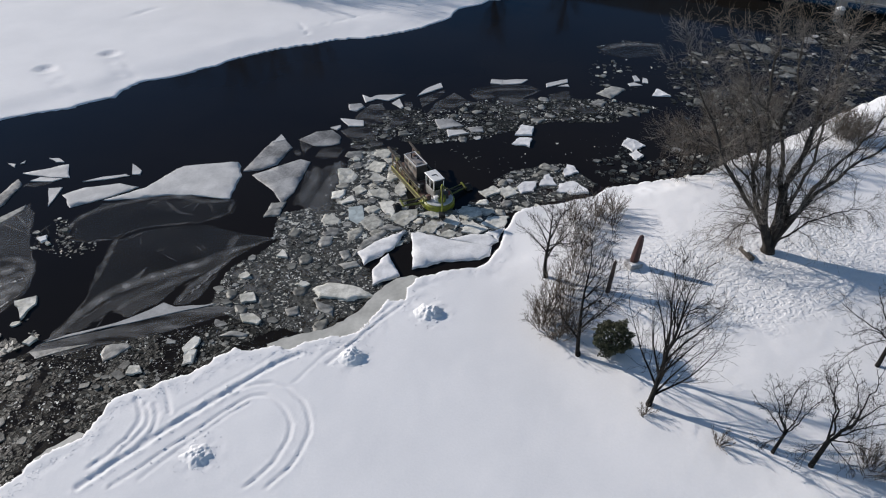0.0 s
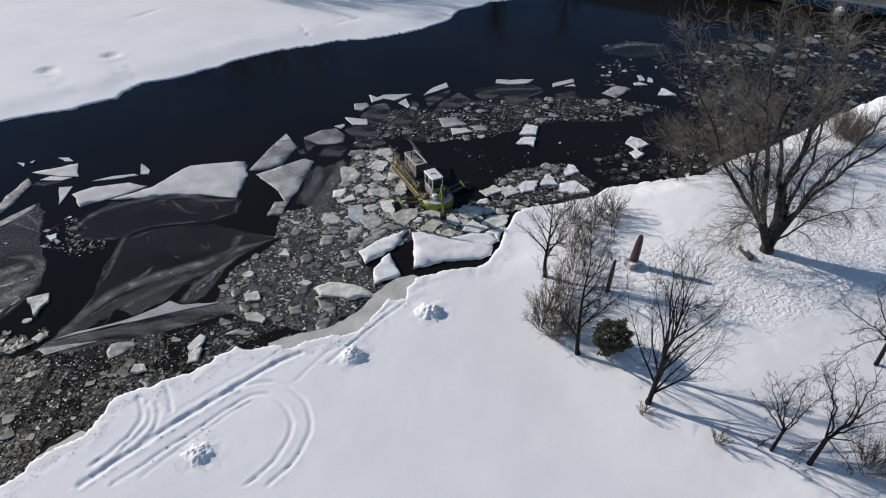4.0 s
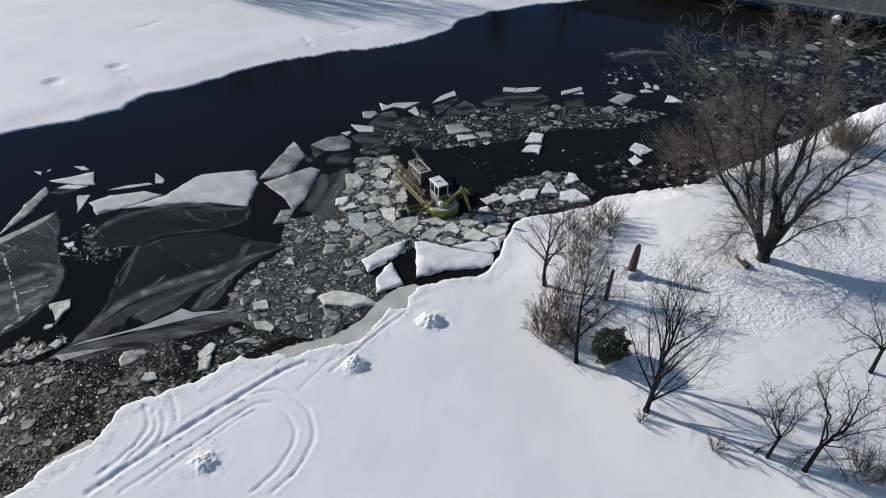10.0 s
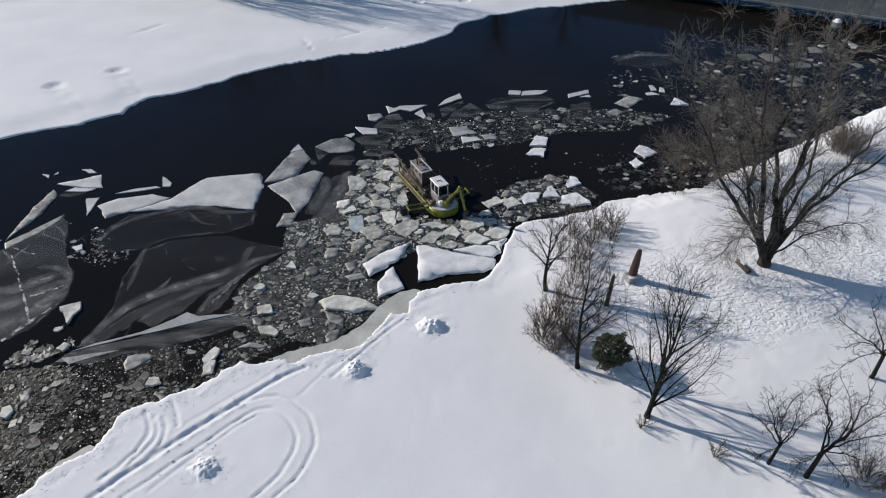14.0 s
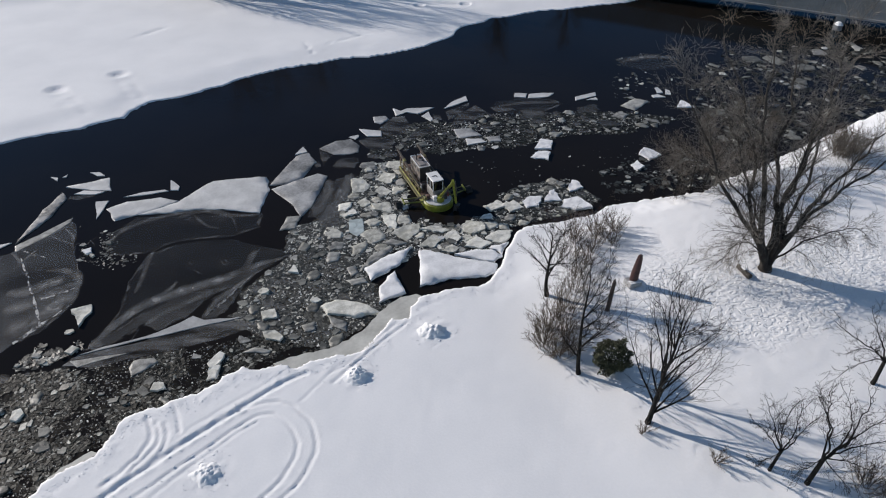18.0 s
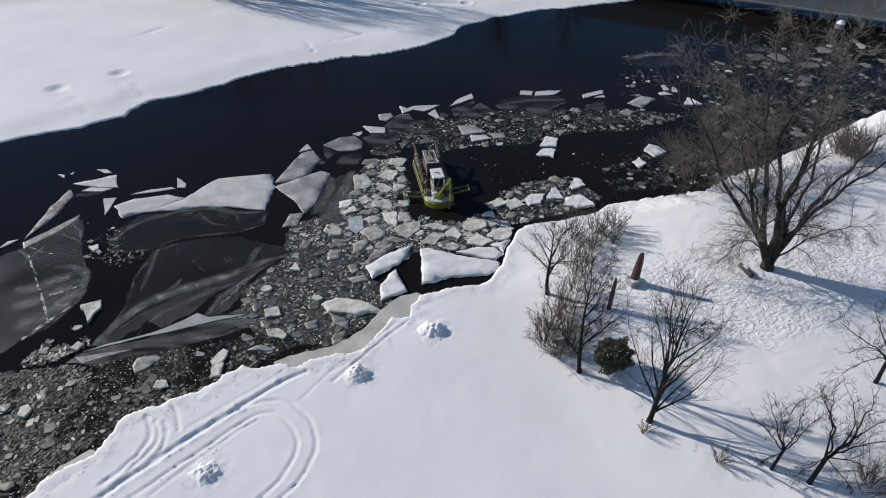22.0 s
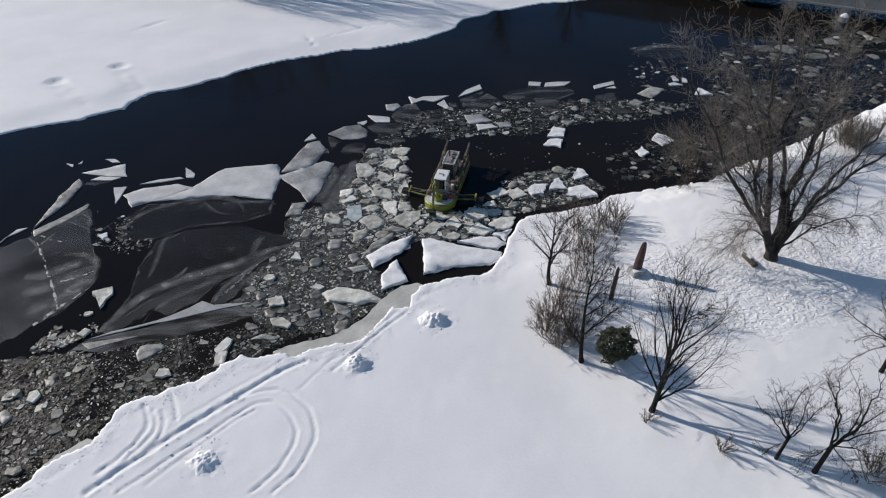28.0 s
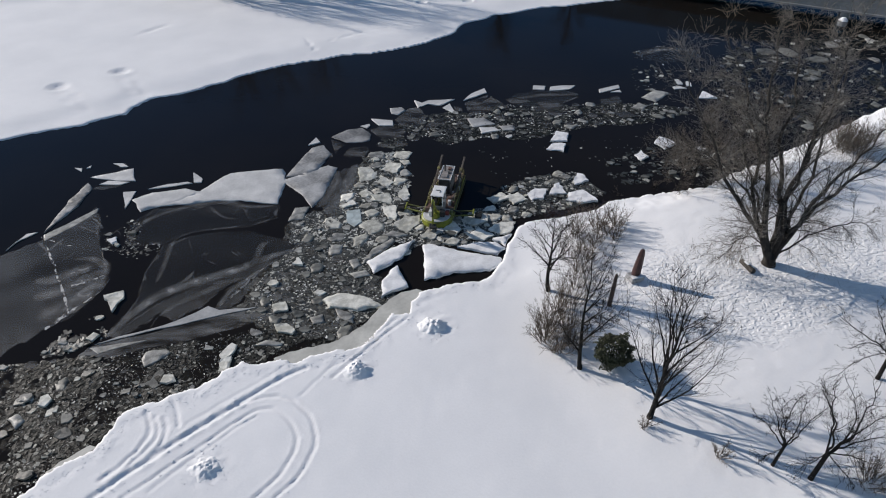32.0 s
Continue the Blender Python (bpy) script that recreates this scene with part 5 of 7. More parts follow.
def snow_heap(x, y, reach, height, seed):
    """A heap of shovelled snow: one rough, clodded mass that thins out to all sides."""
    n, m = 64, 26
    a = np.arange(n) * 2 * np.pi / n
    d = (np.arange(m) / (m - 1)) ** 0.9
    dd, aa = np.meshgrid(d, a)
    out = 1 + 0.5 * fractal(np.cos(aa) * 2 + seed, np.sin(aa) * 2, 1.0, 2, seed)
    px, py = x + dd * reach * out * np.cos(aa), y + 0.85 * dd * reach * out * np.sin(aa)
    clods = np.abs(fractal(px, py, 0.55, 3, seed + 3)) * 0.55 + 0.22 * fractal(px, py, 0.22, 2, seed + 4)
    pz = ground_at_all(px, py) + np.clip(1 - dd ** 2, 0, 1) ** 1.1 * height * (0.42 + clods) - 0.06 * dd ** 3
    v = np.stack([(px - x).ravel(), (py - y).ravel(), (pz - pz.min()).ravel()], 1)
    f = [(i * m + k, i * m + k + 1, (i + 1) % n * m + k + 1, (i + 1) % n * m + k) for i in range(n) for k in range(m - 1)]
    ob = tagged(link("snow_heap", v, f, SNOW, smooth=True), "rough heap of shovelled white snow", "snow heap", "snow heaps")
    ob.location = (x, y, pz.min())


for k, (x, y, r, h) in enumerate(MOUNDS):
    snow_heap(x, y, r, h, 5 + k)

# ---- the amphibious ice-breaking excavator ----
DARK_RUST = mat("dark_rusty_steel", (0.11, 0.088, 0.070), (0.045, 0.038, 0.033), scale=1.5, fine=14, rough=0.75, bump=0.3)
GRIMY = mat("grimy_grey_paint", (0.36, 0.35, 0.33), (0.13, 0.12, 0.11), scale=1.4, fine=9, rough=0.6, bump=0.15)
LIME = mat("lime_paint", (0.28, 0.31, 0.028), (0.11, 0.115, 0.03), scale=1.3, fine=9, rough=0.45, bump=0.08, spec=0.4)
WHITE = mat("white_paint", (0.80, 0.80, 0.79), (0.66, 0.66, 0.65), scale=1.2, fine=10, rough=0.45, bump=0.05)
ROOF_GREY = mat("grey_roof_paint", (0.34, 0.315, 0.30), (0.16, 0.14, 0.13), scale=1.5, fine=10, rough=0.6, bump=0.1)
RUST = mat("rusty_steel", (0.17, 0.10, 0.075), (0.065, 0.042, 0.035), scale=1.5, fine=14, rough=0.75, bump=0.3)
OLIVE = mat("worn_olive_paint", (0.20, 0.185, 0.06), (0.09, 0.072, 0.04), scale=1.5, fine=10, rough=0.6, bump=0.2)
STEEL = mat("dark_steel", (0.07, 0.07, 0.07), (0.03, 0.03, 0.032), scale=2, fine=14, rough=0.5, bump=0.2, metal=0.4)
RUBBER = mat("black_rubber", (0.022, 0.022, 0.022), (0.012, 0.012, 0.012), scale=3, fine=20, rough=0.7, bump=0.2)
PALE_DECK = mat("pale_deck", (0.62, 0.63, 0.64), (0.40, 0.41, 0.42), scale=1.2, fine=8, rough=0.6, bump=0.2)
PANEL = mat("stained_panel_paint", (0.42, 0.39, 0.36), (0.15, 0.115, 0.095), scale=1.6, fine=9, rough=0.6, bump=0.1, vary=0.3)
HULL_DARK = mat("stained_hull_paint", (0.14, 0.13, 0.045), (0.045, 0.04, 0.03), scale=1.0, fine=8, rough=0.65, bump=0.2)
TAN = mat("tan_plastic", (0.34, 0.25, 0.18), (0.20, 0.14, 0.10), scale=3, fine=12, rough=0.6)
RAIL = mat("worn_lime_rail", (0.32, 0.31, 0.045), (0.13, 0.11, 0.045), scale=1.6, fine=9, rough=0.6, bump=0.2)
ARM = mat("dirty_lime_arm", (0.18, 0.195, 0.03), (0.06, 0.06, 0.025), scale=1.4, fine=9, rough=0.55, bump=0.15)
RED = mat("red_paint", (0.22, 0.05, 0.04), (0.12, 0.035, 0.03), scale=3, fine=12, rough=0.5)
GLASS = mat("dark_window_glass", (0.012, 0.014, 0.016), (0.008, 0.009, 0.010), scale=2, fine=8, rough=0.06, bump=0, spec=0.6)


def bow_outline(r, y0, n=18, back=-0.2):
    return [(r, back)] + [(r * math.cos(a), y0 + r * 0.95 * math.sin(a)) for a in (math.pi * k / n for k in range(n + 1))] + [(-r, back)]


def build_machine():
    top = tagged(empty("ice_breaking_excavator", pose(-0.3, 59.2, 0, 0, 0, 208.6)), "lime-green amphibious excavator boat with white cab breaking ice", "excavator boat")
    # hull: a flat barge with a round bow
    hull = part("hull", box(bmesh.new(), 0, -3.95, 0.12, 3.24, 7.9, 1.0, 0.06), HULL_DARK, top, "dark stained hull")
    part("bow", plate(bmesh.new(), bow_outline(1.72, 0.95), -0.4, 0.78, 0.16, 0.14), LIME, top, "round lime-green bow", smooth=False)
    part("bow_rim", plate(bmesh.new(), bow_outline(1.50, 1.0), 0.70, 0.86, 0.05, 0.03), PALE_DECK, top, "pale grey bow deck with slush")
    part("deck", box(bmesh.new(), 0, -3.95, 0.67, 3.0, 7.6, 0.06, 0.01), RUST, top, "rust-brown steel deck")
    for sx in (-1, 1):
        part("side_rail", box(bmesh.new(), sx * 1.62, -3.6, 0.72, 0.13, 8.0, 0.16, 0.03), RAIL, top, "worn lime-yellow side beam")
        part("fender", box(bmesh.new(), sx * 1.72, -3.75, 0.25, 0.08, 7.7, 0.14, 0.03), OLIVE, top)
        for k in range(7):
            rail = part("rail_post", rod(bmesh.new(), (sx * 1.5, -7.6 + k * 1.08, 0.7), (sx * 1.5, -7.6 + k * 1.08, 1.55), 0.03, 6), OLIVE, top)
        part("handrail", rod(bmesh.new(), (sx * 1.5, -7.6, 1.55), (sx * 1.5, -1.1, 1.55), 0.03, 6), OLIVE, top)
        part("mid_rail", rod(bmesh.new(), (sx * 1.5, -7.6, 1.15), (sx * 1.5, -1.1, 1.15), 0.025, 6), OLIVE, top)
        # pipes and tanks along the gangway
        for k, (dy, ln, r) in enumerate(((-6.9, 1.6, 0.16), (-4.9, 2.0, 0.13), (-2.6, 1.8, 0.18))):
            part("pipe", rod(bmesh.new(), (sx * 1.12, dy - ln / 2, 0.95), (sx * 1.12, dy + ln / 2, 0.95), r, 8), RUST, top)
        for k in range(5):
            part("valve_box", box(bmesh.new(), sx * (1.05 + 0.1 * (k % 2)), -7.4 + k * 1.45, 0.98, 0.34, 0.42, 0.5, 0.03), (RUST, PALE_DECK, OLIVE)[k % 3], top)
        # long spud legs that lean towards the stern
        spud = part("spud_leg", beam(bmesh.new(), (sx * 1.28, -1.6, 1.15), (sx * 1.34, -8.9, 2.45), 0.22, 0.22, 0.02), DARK_RUST, top, "long rusty spud leg")
        part("spud_collar", beam(bmesh.new(), (sx * 1.31, -6.3, 1.99), (sx * 1.32, -6.8, 2.08), 0.34, 0.34, 0.03), OLIVE, spud)
        part("spud_ram", rod(bmesh.new(), (sx * 1.28, -4.6, 0.75), (sx * 1.30, -5.6, 1.75), 0.06, 8), STEEL, spud)
        part("spud_bracket", box(bmesh.new(), sx * 1.32, -7.9, 1.35, 0.12, 0.3, 1.3, 0.03), RUST, spud)
        # side arm with its wheel
        arm = part("wheel_arm", beam(bmesh.new(), (sx * 1.35, 0.75, 0.62), (sx * 3.75, -0.05, 0.45), 0.15, 0.18, 0.03), ARM, top, "dirty lime-green outrigger arm")
        part("arm_brace", beam(bmesh.new(), (sx * 1.35, 0.05, 0.80), (sx * 3.75, -0.62, 0.62), 0.11, 0.13, 0.02), ARM, arm)
        part("arm_end", beam(bmesh.new(), (sx * 3.78, 0.15, 0.45), (sx * 3.74, -0.85, 0.70), 0.18, 0.20, 0.03), LIME, arm)
        part("arm_bracket", box(bmesh.new(), sx * 1.45, 0.45, 0.85, 0.30, 0.9, 0.6, 0.06), ARM, arm)
        part("arm_ram", rod(bmesh.new(), (sx * 1.3, 0.3, 1.2), (sx * 2.6, 0.05, 0.62), 0.07, 8), STEEL, arm)
        part("hose", rod(bmesh.new(), (sx * 1.4, 0.5, 1.0), (sx * 3.6, -0.1, 0.62), 0.03, 6), RUBBER, arm)
        wheel = part("wheel", rod(bmesh.new(), (sx * 3.95, -0.35, -0.08), (sx * 4.65, -0.45, -0.08), 0.60, 20), RUBBER, top, "black rubber paddle wheel")
        part("rim", rod(bmesh.new(), (sx * 3.90, -0.345, -0.08), (sx * 4.70, -0.455, -0.08), 0.30, 14), STEEL, wheel)
        for k in range(10):
            a = 2 * math.pi * k / 10
            part("tread", box(bmesh.new(), sx * 4.30, -0.40 + 0.61 * math.sin(a), -0.08 + 0.61 * math.cos(a), 0.72, 0.14, 0.09, 0.01, 0, math.degrees(-a)), RUBBER, wheel)
    # loose gear along both gangways
    rng = random.Random(4)
    for k in range(70):
        sx = rng.choice((-1, 1))
        y = rng.uniform(-7.5, -0.9)
        w, d, h = rng.uniform(0.10, 0.34), rng.uniform(0.12, 0.5), rng.uniform(0.15, 0.6)
        part("gear_piece", box(bmesh.new(), sx * rng.uniform(0.92, 1.42), y, 0.70 + h / 2, w, d, h, 0.02, rng.uniform(-20, 20)), rng.choice((RUST, RUST, TAN, STEEL, OLIVE, PALE_DECK)), top)
    for k in range(12):
        sx = rng.choice((-1, 1))
        y = rng.uniform(-7.5, -2.0)
        part("hose", rod(bmesh.new(), (sx * rng.uniform(0.85, 1.3), y, 1.0), (sx * rng.uniform(0.85, 1.4), y + rng.uniform(0.6, 1.8), rng.uniform(0.9, 1.5)), 0.035, 6), rng.choice((RUBBER, RUST, TAN)), top)
    # engine house
    house = part("engine_house", box(bmesh.new(), 0, -4.6, 1.67, 1.30, 3.0, 1.95, 0.05), GRIMY, top, "grimy pale engine house with grey roof")
    part("house_roof", box(bmesh.new(), 0, -4.6, 2.68, 1.40, 3.1, 0.08, 0.02), ROOF_GREY, house)
    for sx in (-1, 1):
        part("roof_edge", box(bmesh.new(), sx * 0.66, -4.6, 2.74, 0.10, 3.1, 0.07, 0.02), PALE_DECK, house)
    for y in (-6.1, -3.1):
        part("roof_edge", box(bmesh.new(), 0, y, 2.74, 1.22, 0.10, 0.07, 0.02), PALE_DECK, house)
    part("exhaust", rod(bmesh.new(), (0.28, -5.0, 2.7), (0.28, -5.0, 3.25), 0.08, 10), STEEL, house)
    part("exhaust_cap", rod(bmesh.new(), (0.28, -5.0, 3.25), (0.28, -5.12, 3.35), 0.10, 10), STEEL, house)
    part("roof_vent", box(bmesh.new(), -0.22, -5.4, 2.80, 0.4, 0.5, 0.20, 0.04), RUST, house)
    part("roof_hatch", box(bmesh.new(), 0.1, -3.9, 2.77, 0.7, 0.8, 0.12, 0.03), ROOF_GREY, house)
    part("roof_ring", rod(bmesh.new(), (-0.3, -4.5, 2.72), (-0.3, -4.5, 2.88), 0.15, 10), STEEL, house)
    for sx in (-1, 1):
        for k in range(3):
            part("house_panel", box(bmesh.new(), sx * 0.655, -5.62 + k * 1.05, 1.75, 0.03, 0.90, 1.6, 0.01), PANEL, house)
            part("louvre", box(bmesh.new(), sx * 0.68, -5.62 + k * 1.05, 2.25, 0.03, 0.6, 0.35, 0.01), STEEL, house)
    part("house_front", box(bmesh.new(), 0, -3.08, 1.75, 1.2, 0.04, 1.8, 0.01), STEEL, house)
    # cab
    cab = part("cab", box(bmesh.new(), 0, 0, 1.30, 1.26, 1.9, 1.15, 0.05), GRIMY, top, "white operator's cab with dark windows")
    part("cab_roof", box(bmesh.new(), 0, -0.05, 3.10, 1.38, 2.15, 0.12, 0.05), WHITE, cab)
    for sx, sy in ((-1, -1), (-1, 1), (1, -1), (1, 1)):
        part("cab_pillar", box(bmesh.new(), sx * 0.57, sy * 0.88, 2.45, 0.10, 0.10, 1.20, 0.02), WHITE, cab)
    for sx in (-1, 1):
        part("cab_post", box(bmesh.new(), sx * 0.58, 0.05, 2.45, 0.08, 0.10, 1.20, 0.01), WHITE, cab)
        for sy in (-1, 1):
            part("side_window", box(bmesh.new(), sx * 0.56, sy * 0.44 + 0.02, 2.45, 0.03, 0.76, 1.14, 0), GLASS, cab)
    part("windscreen", box(bmesh.new(), 0, 0.89, 2.42, 1.04, 0.03, 1.16, 0), GLASS, cab)
    part("rear_window", box(bmesh.new(), 0, -0.89, 2.42, 1.04, 0.03, 1.16, 0), GLASS, cab)
    part("roof_bar", box(bmesh.new(), 0.06, -0.10, 3.19, 0.52, 0.07, 0.06, 0.01), STEEL, cab)
    part("roof_bar", box(bmesh.new(), -0.18, 0.08, 3.19, 0.07, 0.36, 0.06, 0.01), STEEL, cab)
    for sx in (-1, 1):
        part("work_light", box(bmesh.new(), sx * 0.48, 1.05, 3.06, 0.22, 0.12, 0.16, 0.02), STEEL, cab)
    part("antenna", rod(bmesh.new(), (-0.5, -0.85, 3.1), (-0.5, -0.85, 4.3), 0.015, 5), STEEL, cab)
    # the gear before the cab
    for x, y, z, s, m in ((0.55, 1.35, 1.15, 0.5, WHITE), (-0.62, 1.25, 1.2, 0.55, STEEL), (0.1, 1.2, 1.0, 0.45, RUST), (-1.1, 0.9, 1.1, 0.4, RED), (1.12, 0.7, 1.1, 0.45, RUST), (0.85, -1.6, 1.1, 0.5, STEEL), (-0.9, -1.7, 1.1, 0.5, RUST)):
        part("gear_box", box(bmesh.new(), x, y, z, s, s * 0.9, s * 1.4, 0.04), m, top)
    for k in range(6):
        x = -0.9 + 0.36 * k
        part("hydraulic_hose", rod(bmesh.new(), (x, 0.95, 1.1 + 0.1 * (k % 3)), (x * 0.4, 1.75, 1.35), 0.04, 6), RUBBER, top)
    part("boom_turret", rod(bmesh.new(), (0, 1.6, 0.8), (0, 1.6, 1.45), 0.42, 16), LIME, top, "lime-green boom turret")
    # digging arm: each piece lies along its own +y from its pivot
    boom = part("boom", beam(bmesh.new(), (0, -0.1, 0), (0, 2.75, 0), 0.24, 0.32, 0.05), LIME, top, "lime-green boom")
    part("boom_ram", rod(bmesh.new(), (0.24, 0.1, -0.25), (0.24, 1.9, -0.05), 0.07, 8), STEEL, boom)
    part("boom_plate", box(bmesh.new(), 0, 2.62, 0, 0.34, 0.4, 0.44, 0.06), LIME, boom)
    stick = part("stick", beam(bmesh.new(), (0, -0.35, 0), (0, 2.65, 0), 0.20, 0.25, 0.04), LIME, top, "lime-green stick")
    part("stick_ram", rod(bmesh.new(), (0, -0.2, 0.28), (0, 1.6, 0.22), 0.06, 8), STEEL, stick)
    bm = bmesh.new()
    box(bm, 0, 0.45, -0.05, 0.66, 0.85, 0.10, 0.02)
    box(bm, 0, 0.10, 0.18, 0.66, 0.12, 0.5, 0.02)
    for sx in (-1, 1):
        box(bm, sx * 0.31, 0.42, 0.15, 0.05, 0.8, 0.42, 0.02)
    bucket = part("bucket", bm, STEEL, top, "black steel bucket")
    for k in range(4):
        part("tooth", box(bmesh.new(), -0.27 + 0.18 * k, 0.95, -0.05, 0.08, 0.22, 0.06, 0.01), STEEL, bucket)
    return top, boom, stick, bucket


MACHINE, BOOM, STICK, BUCKET = build_machine()
BOAT = [(0, -0.7, 57.75, 28.3), (3, -0.9, 57.95, 26.9), (6, -0.6, 58.35, 28.0), (9, -0.35, 58.5, 29.3), (13, -0.35, 59.25, 28.6), (16.5, -0.8, 60.75, 24.0), (19, -1.1, 61.85, 21.6),
        (21, -0.95, 61.95, 15.5), (23, -0.75, 61.85, 6.8), (25, -0.5, 61.15, -1.0), (26.5, -0.45, 60.4, -7.5), (28, -0.4, 59.65, -12.8), (30, -0.6, 58.65, -14.3), (32, -0.7, 57.55, -10.8)]
# where the bucket bites
BITES = [(0, 0.1, 53.9), (1, 0.0, 53.3), (2, -0.1, 53.5), (3, -0.3, 53.3), (3.5, -0.2, 53.4), (6, 3.2, 55.3), (7, 3.3, 55.1), (8, 3.1, 55.3), (9, 3.4, 55.6), (10, 3.3, 56.1), (11, 3.1, 56.3), (12, 2.9, 56.3), (13, 3.0, 56.3), (14, 2.5, 56.9), (14.5, 2.5, 57.1), (16.5, 1.8, 58.5), (17, 1.7, 58.9), (18, 1.5, 59.1), (19, 1.6, 59.3), (20, 1.2, 58.9), (21, 1.1, 58.9), (22, 0.7, 59.2), (23, 0.3, 59.0), (24, 0.1, 58.7), (25, -0.5, 58.5), (25.5, -0.7, 58.4), (27.5, -1.4, 56.0), (28, -1.4, 55.9), (29, -1.7, 55.6), (30, -1.6, 54.8), (31, -1.5, 54.6), (32, -1.3, 54.4)]


def boat_pose(t):
    for a, b in zip(BOAT, BOAT[1:]):
        if a[0] <= t <= b[0]:
            k = (t - a[0]) / (b[0] - a[0])
            x, y, h = (a[i] + (b[i] - a[i]) * k for i in (1, 2, 3))
            return pose(x, y, 0.0, 0, 0, 180 + h)
    return pose(*BOAT[-1][1:3], 0, 0, 0, 180 + BOAT[-1][3])


def arm_poses(t, wx, wy):
    """Poses of boom, stick and bucket in the boat's space, for a bite at wx, wy."""
    base, l1, l2 = Vector((0, 1.6, 1.45)), 2.7, 3.45
    p = boat_pose(t).inverted() @ Vector((wx, wy, 0.25))
    swing = math.atan2(-(p.x - base.x), p.y - base.y)
    reach, drop = math.hypot(p.x - base.x, p.y - base.y), p.z - base.z
    reach = max(reach, 1.1)
    d = min(math.hypot(reach, drop), l1 + l2 - 0.05)
    a = math.atan2(drop, reach) + math.acos(max(-1, min(1, (l1 * l1 + d * d - l2 * l2) / (2 * l1 * d))))
    ex, ez = l1 * math.cos(a), l1 * math.sin(a)
    k = d / math.hypot(reach, drop)
    b = math.atan2(drop * k - ez, reach * k - ex)
    turn = Matrix.Translation(base) @ Matrix.Rotation(swing, 4, "Z")
    m1 = turn @ Matrix.Rotation(a, 4, "X")
    m2 = turn @ Matrix.Translation((0, ex, ez)) @ Matrix.Rotation(b, 4, "X")
    m3 = m2 @ Matrix.Translation((0, 2.65, 0)) @ Matrix.Rotation(radians(-18), 4, "X")
    return m1, m2, m3


def motions():
    for ob, (dx, dy) in AFLOAT:
        if abs(dx) + abs(dy) < 0.02:
            continue
        x, y, z = ob.location
        walk(ob, [(t, pose(x + dx * (t - 13) / 32, y + dy * (t - 13) / 32, z)) for t in (0, 8, 16, 24, 32)])
    walk(MACHINE, [(r[0], boat_pose(r[0])) for r in BOAT])
    arms = [(t, *arm_poses(t, x, y)) for t, x, y in BITES]
    walk(BOOM, [(r[0], r[1]) for r in arms])
    walk(STICK, [(r[0], r[2]) for r in arms])
    walk(BUCKET, [(r[0], r[3]) for r in arms])

# ---- trees and shrubs ----
BARK = mat("grey_brown_bark", spec=0.12, a=(0.025, 0.023, 0.0215), b=(0.011, 0.0105, 0.010), scale=1.2, fine=9, rough=0.85, bump=0.5)
BARK_GREY = mat("old_grey_bark", spec=0.12, a=(0.066, 0.059, 0.053), b=(0.026, 0.0235, 0.0215), scale=1.2, fine=9, rough=0.85, bump=0.6)
TWIG = mat("bare_twigs", spec=0.12, a=(0.034, 0.030, 0.027), b=(0.017, 0.015, 0.014), scale=0.6, fine=3, rough=0.85, bump=0)
TWIG_TAN = mat("tan_twigs", spec=0.12, a=(0.185, 0.155, 0.128), b=(0.095, 0.079, 0.066), scale=0.8, fine=3, rough=0.85, bump=0)
TWIG_MID = mat("grey_tan_twigs", spec=0.12, a=(0.25, 0.226, 0.20), b=(0.135, 0.122, 0.108), scale=0.6, fine=3, rough=0.85, bump=0)
GREEN = mat("juniper_green", (0.065, 0.070, 0.034), (0.026, 0.031, 0.016), scale=1.0, fine=6, rough=0.75, bump=0, per_island=0.5)


def tubes(segs, sides):
    """Tapered tubes along segments of (p, q, r, s): verts and faces."""
    p = np.array([(*s[0], *s[1], s[2], s[3]) for s in segs], float)
    a, b, r, s = p[:, :3], p[:, 3:6], p[:, 6], p[:, 7]
    d = b - a
    d /= np.maximum(np.linalg.norm(d, axis=1, keepdims=True), 1e-9)
    ref = np.where(np.abs(d[:, 2:]) > 0.9, np.array([[1.0, 0, 0]]), np.array([[0, 0, 1.0]]))
    u = np.cross(d, ref)
    u /= np.maximum(np.linalg.norm(u, axis=1, keepdims=True), 1e-9)
    w = np.cross(d, u)
    ang = np.arange(sides) * 2 * np.pi / sides
    ring = u[:, None, :] * np.cos(ang)[None, :, None] + w[:, None, :] * np.sin(ang)[None, :, None]
    v = np.concatenate([a[:, None, :] + ring * r[:, None, None], b[:, None, :] + ring * s[:, None, None]], 1).reshape(-1, 3)
    base = (np.arange(len(p)) * 2 * sides)[:, None]
    f = [np.concatenate([base + i, base + (i + 1) % sides, base + sides + (i + 1) % sides, base + sides + i], 1) for i in range(sides)]
    return v, np.concatenate(f)


def wander(rng, p, d, length, r, n, bend, lift, tip=0.35):
    """A bending stem: its segments and (place, way, radius) along it."""
    segs, marks = [], []
    p, d = np.array(p, float), np.array(d, float)
    for k in range(n):
        d = d + rng.normal(0, bend, 3) + np.array([0, 0, lift])
        d /= math.sqrt(d @ d)
        q = p + d * length / n
        r0, r1 = r * (1 - (1 - tip) * k / n), r * (1 - (1 - tip) * (k + 1) / n)
        segs.append((p, q, r0, r1))
        marks.append((q, d.copy(), r1, (k + 1) / n))
        p = q
    return segs, marks


def aside(rng, d, angle):
    (a, b, c), (u, v, w) = d, rng.normal(0, 1, 3)
    o = np.array((b * w - c * v, c * u - a * w, a * v - b * u))
    return d * math.cos(angle) + o * (math.sin(angle) / (math.sqrt(o @ o) + 1e-9))


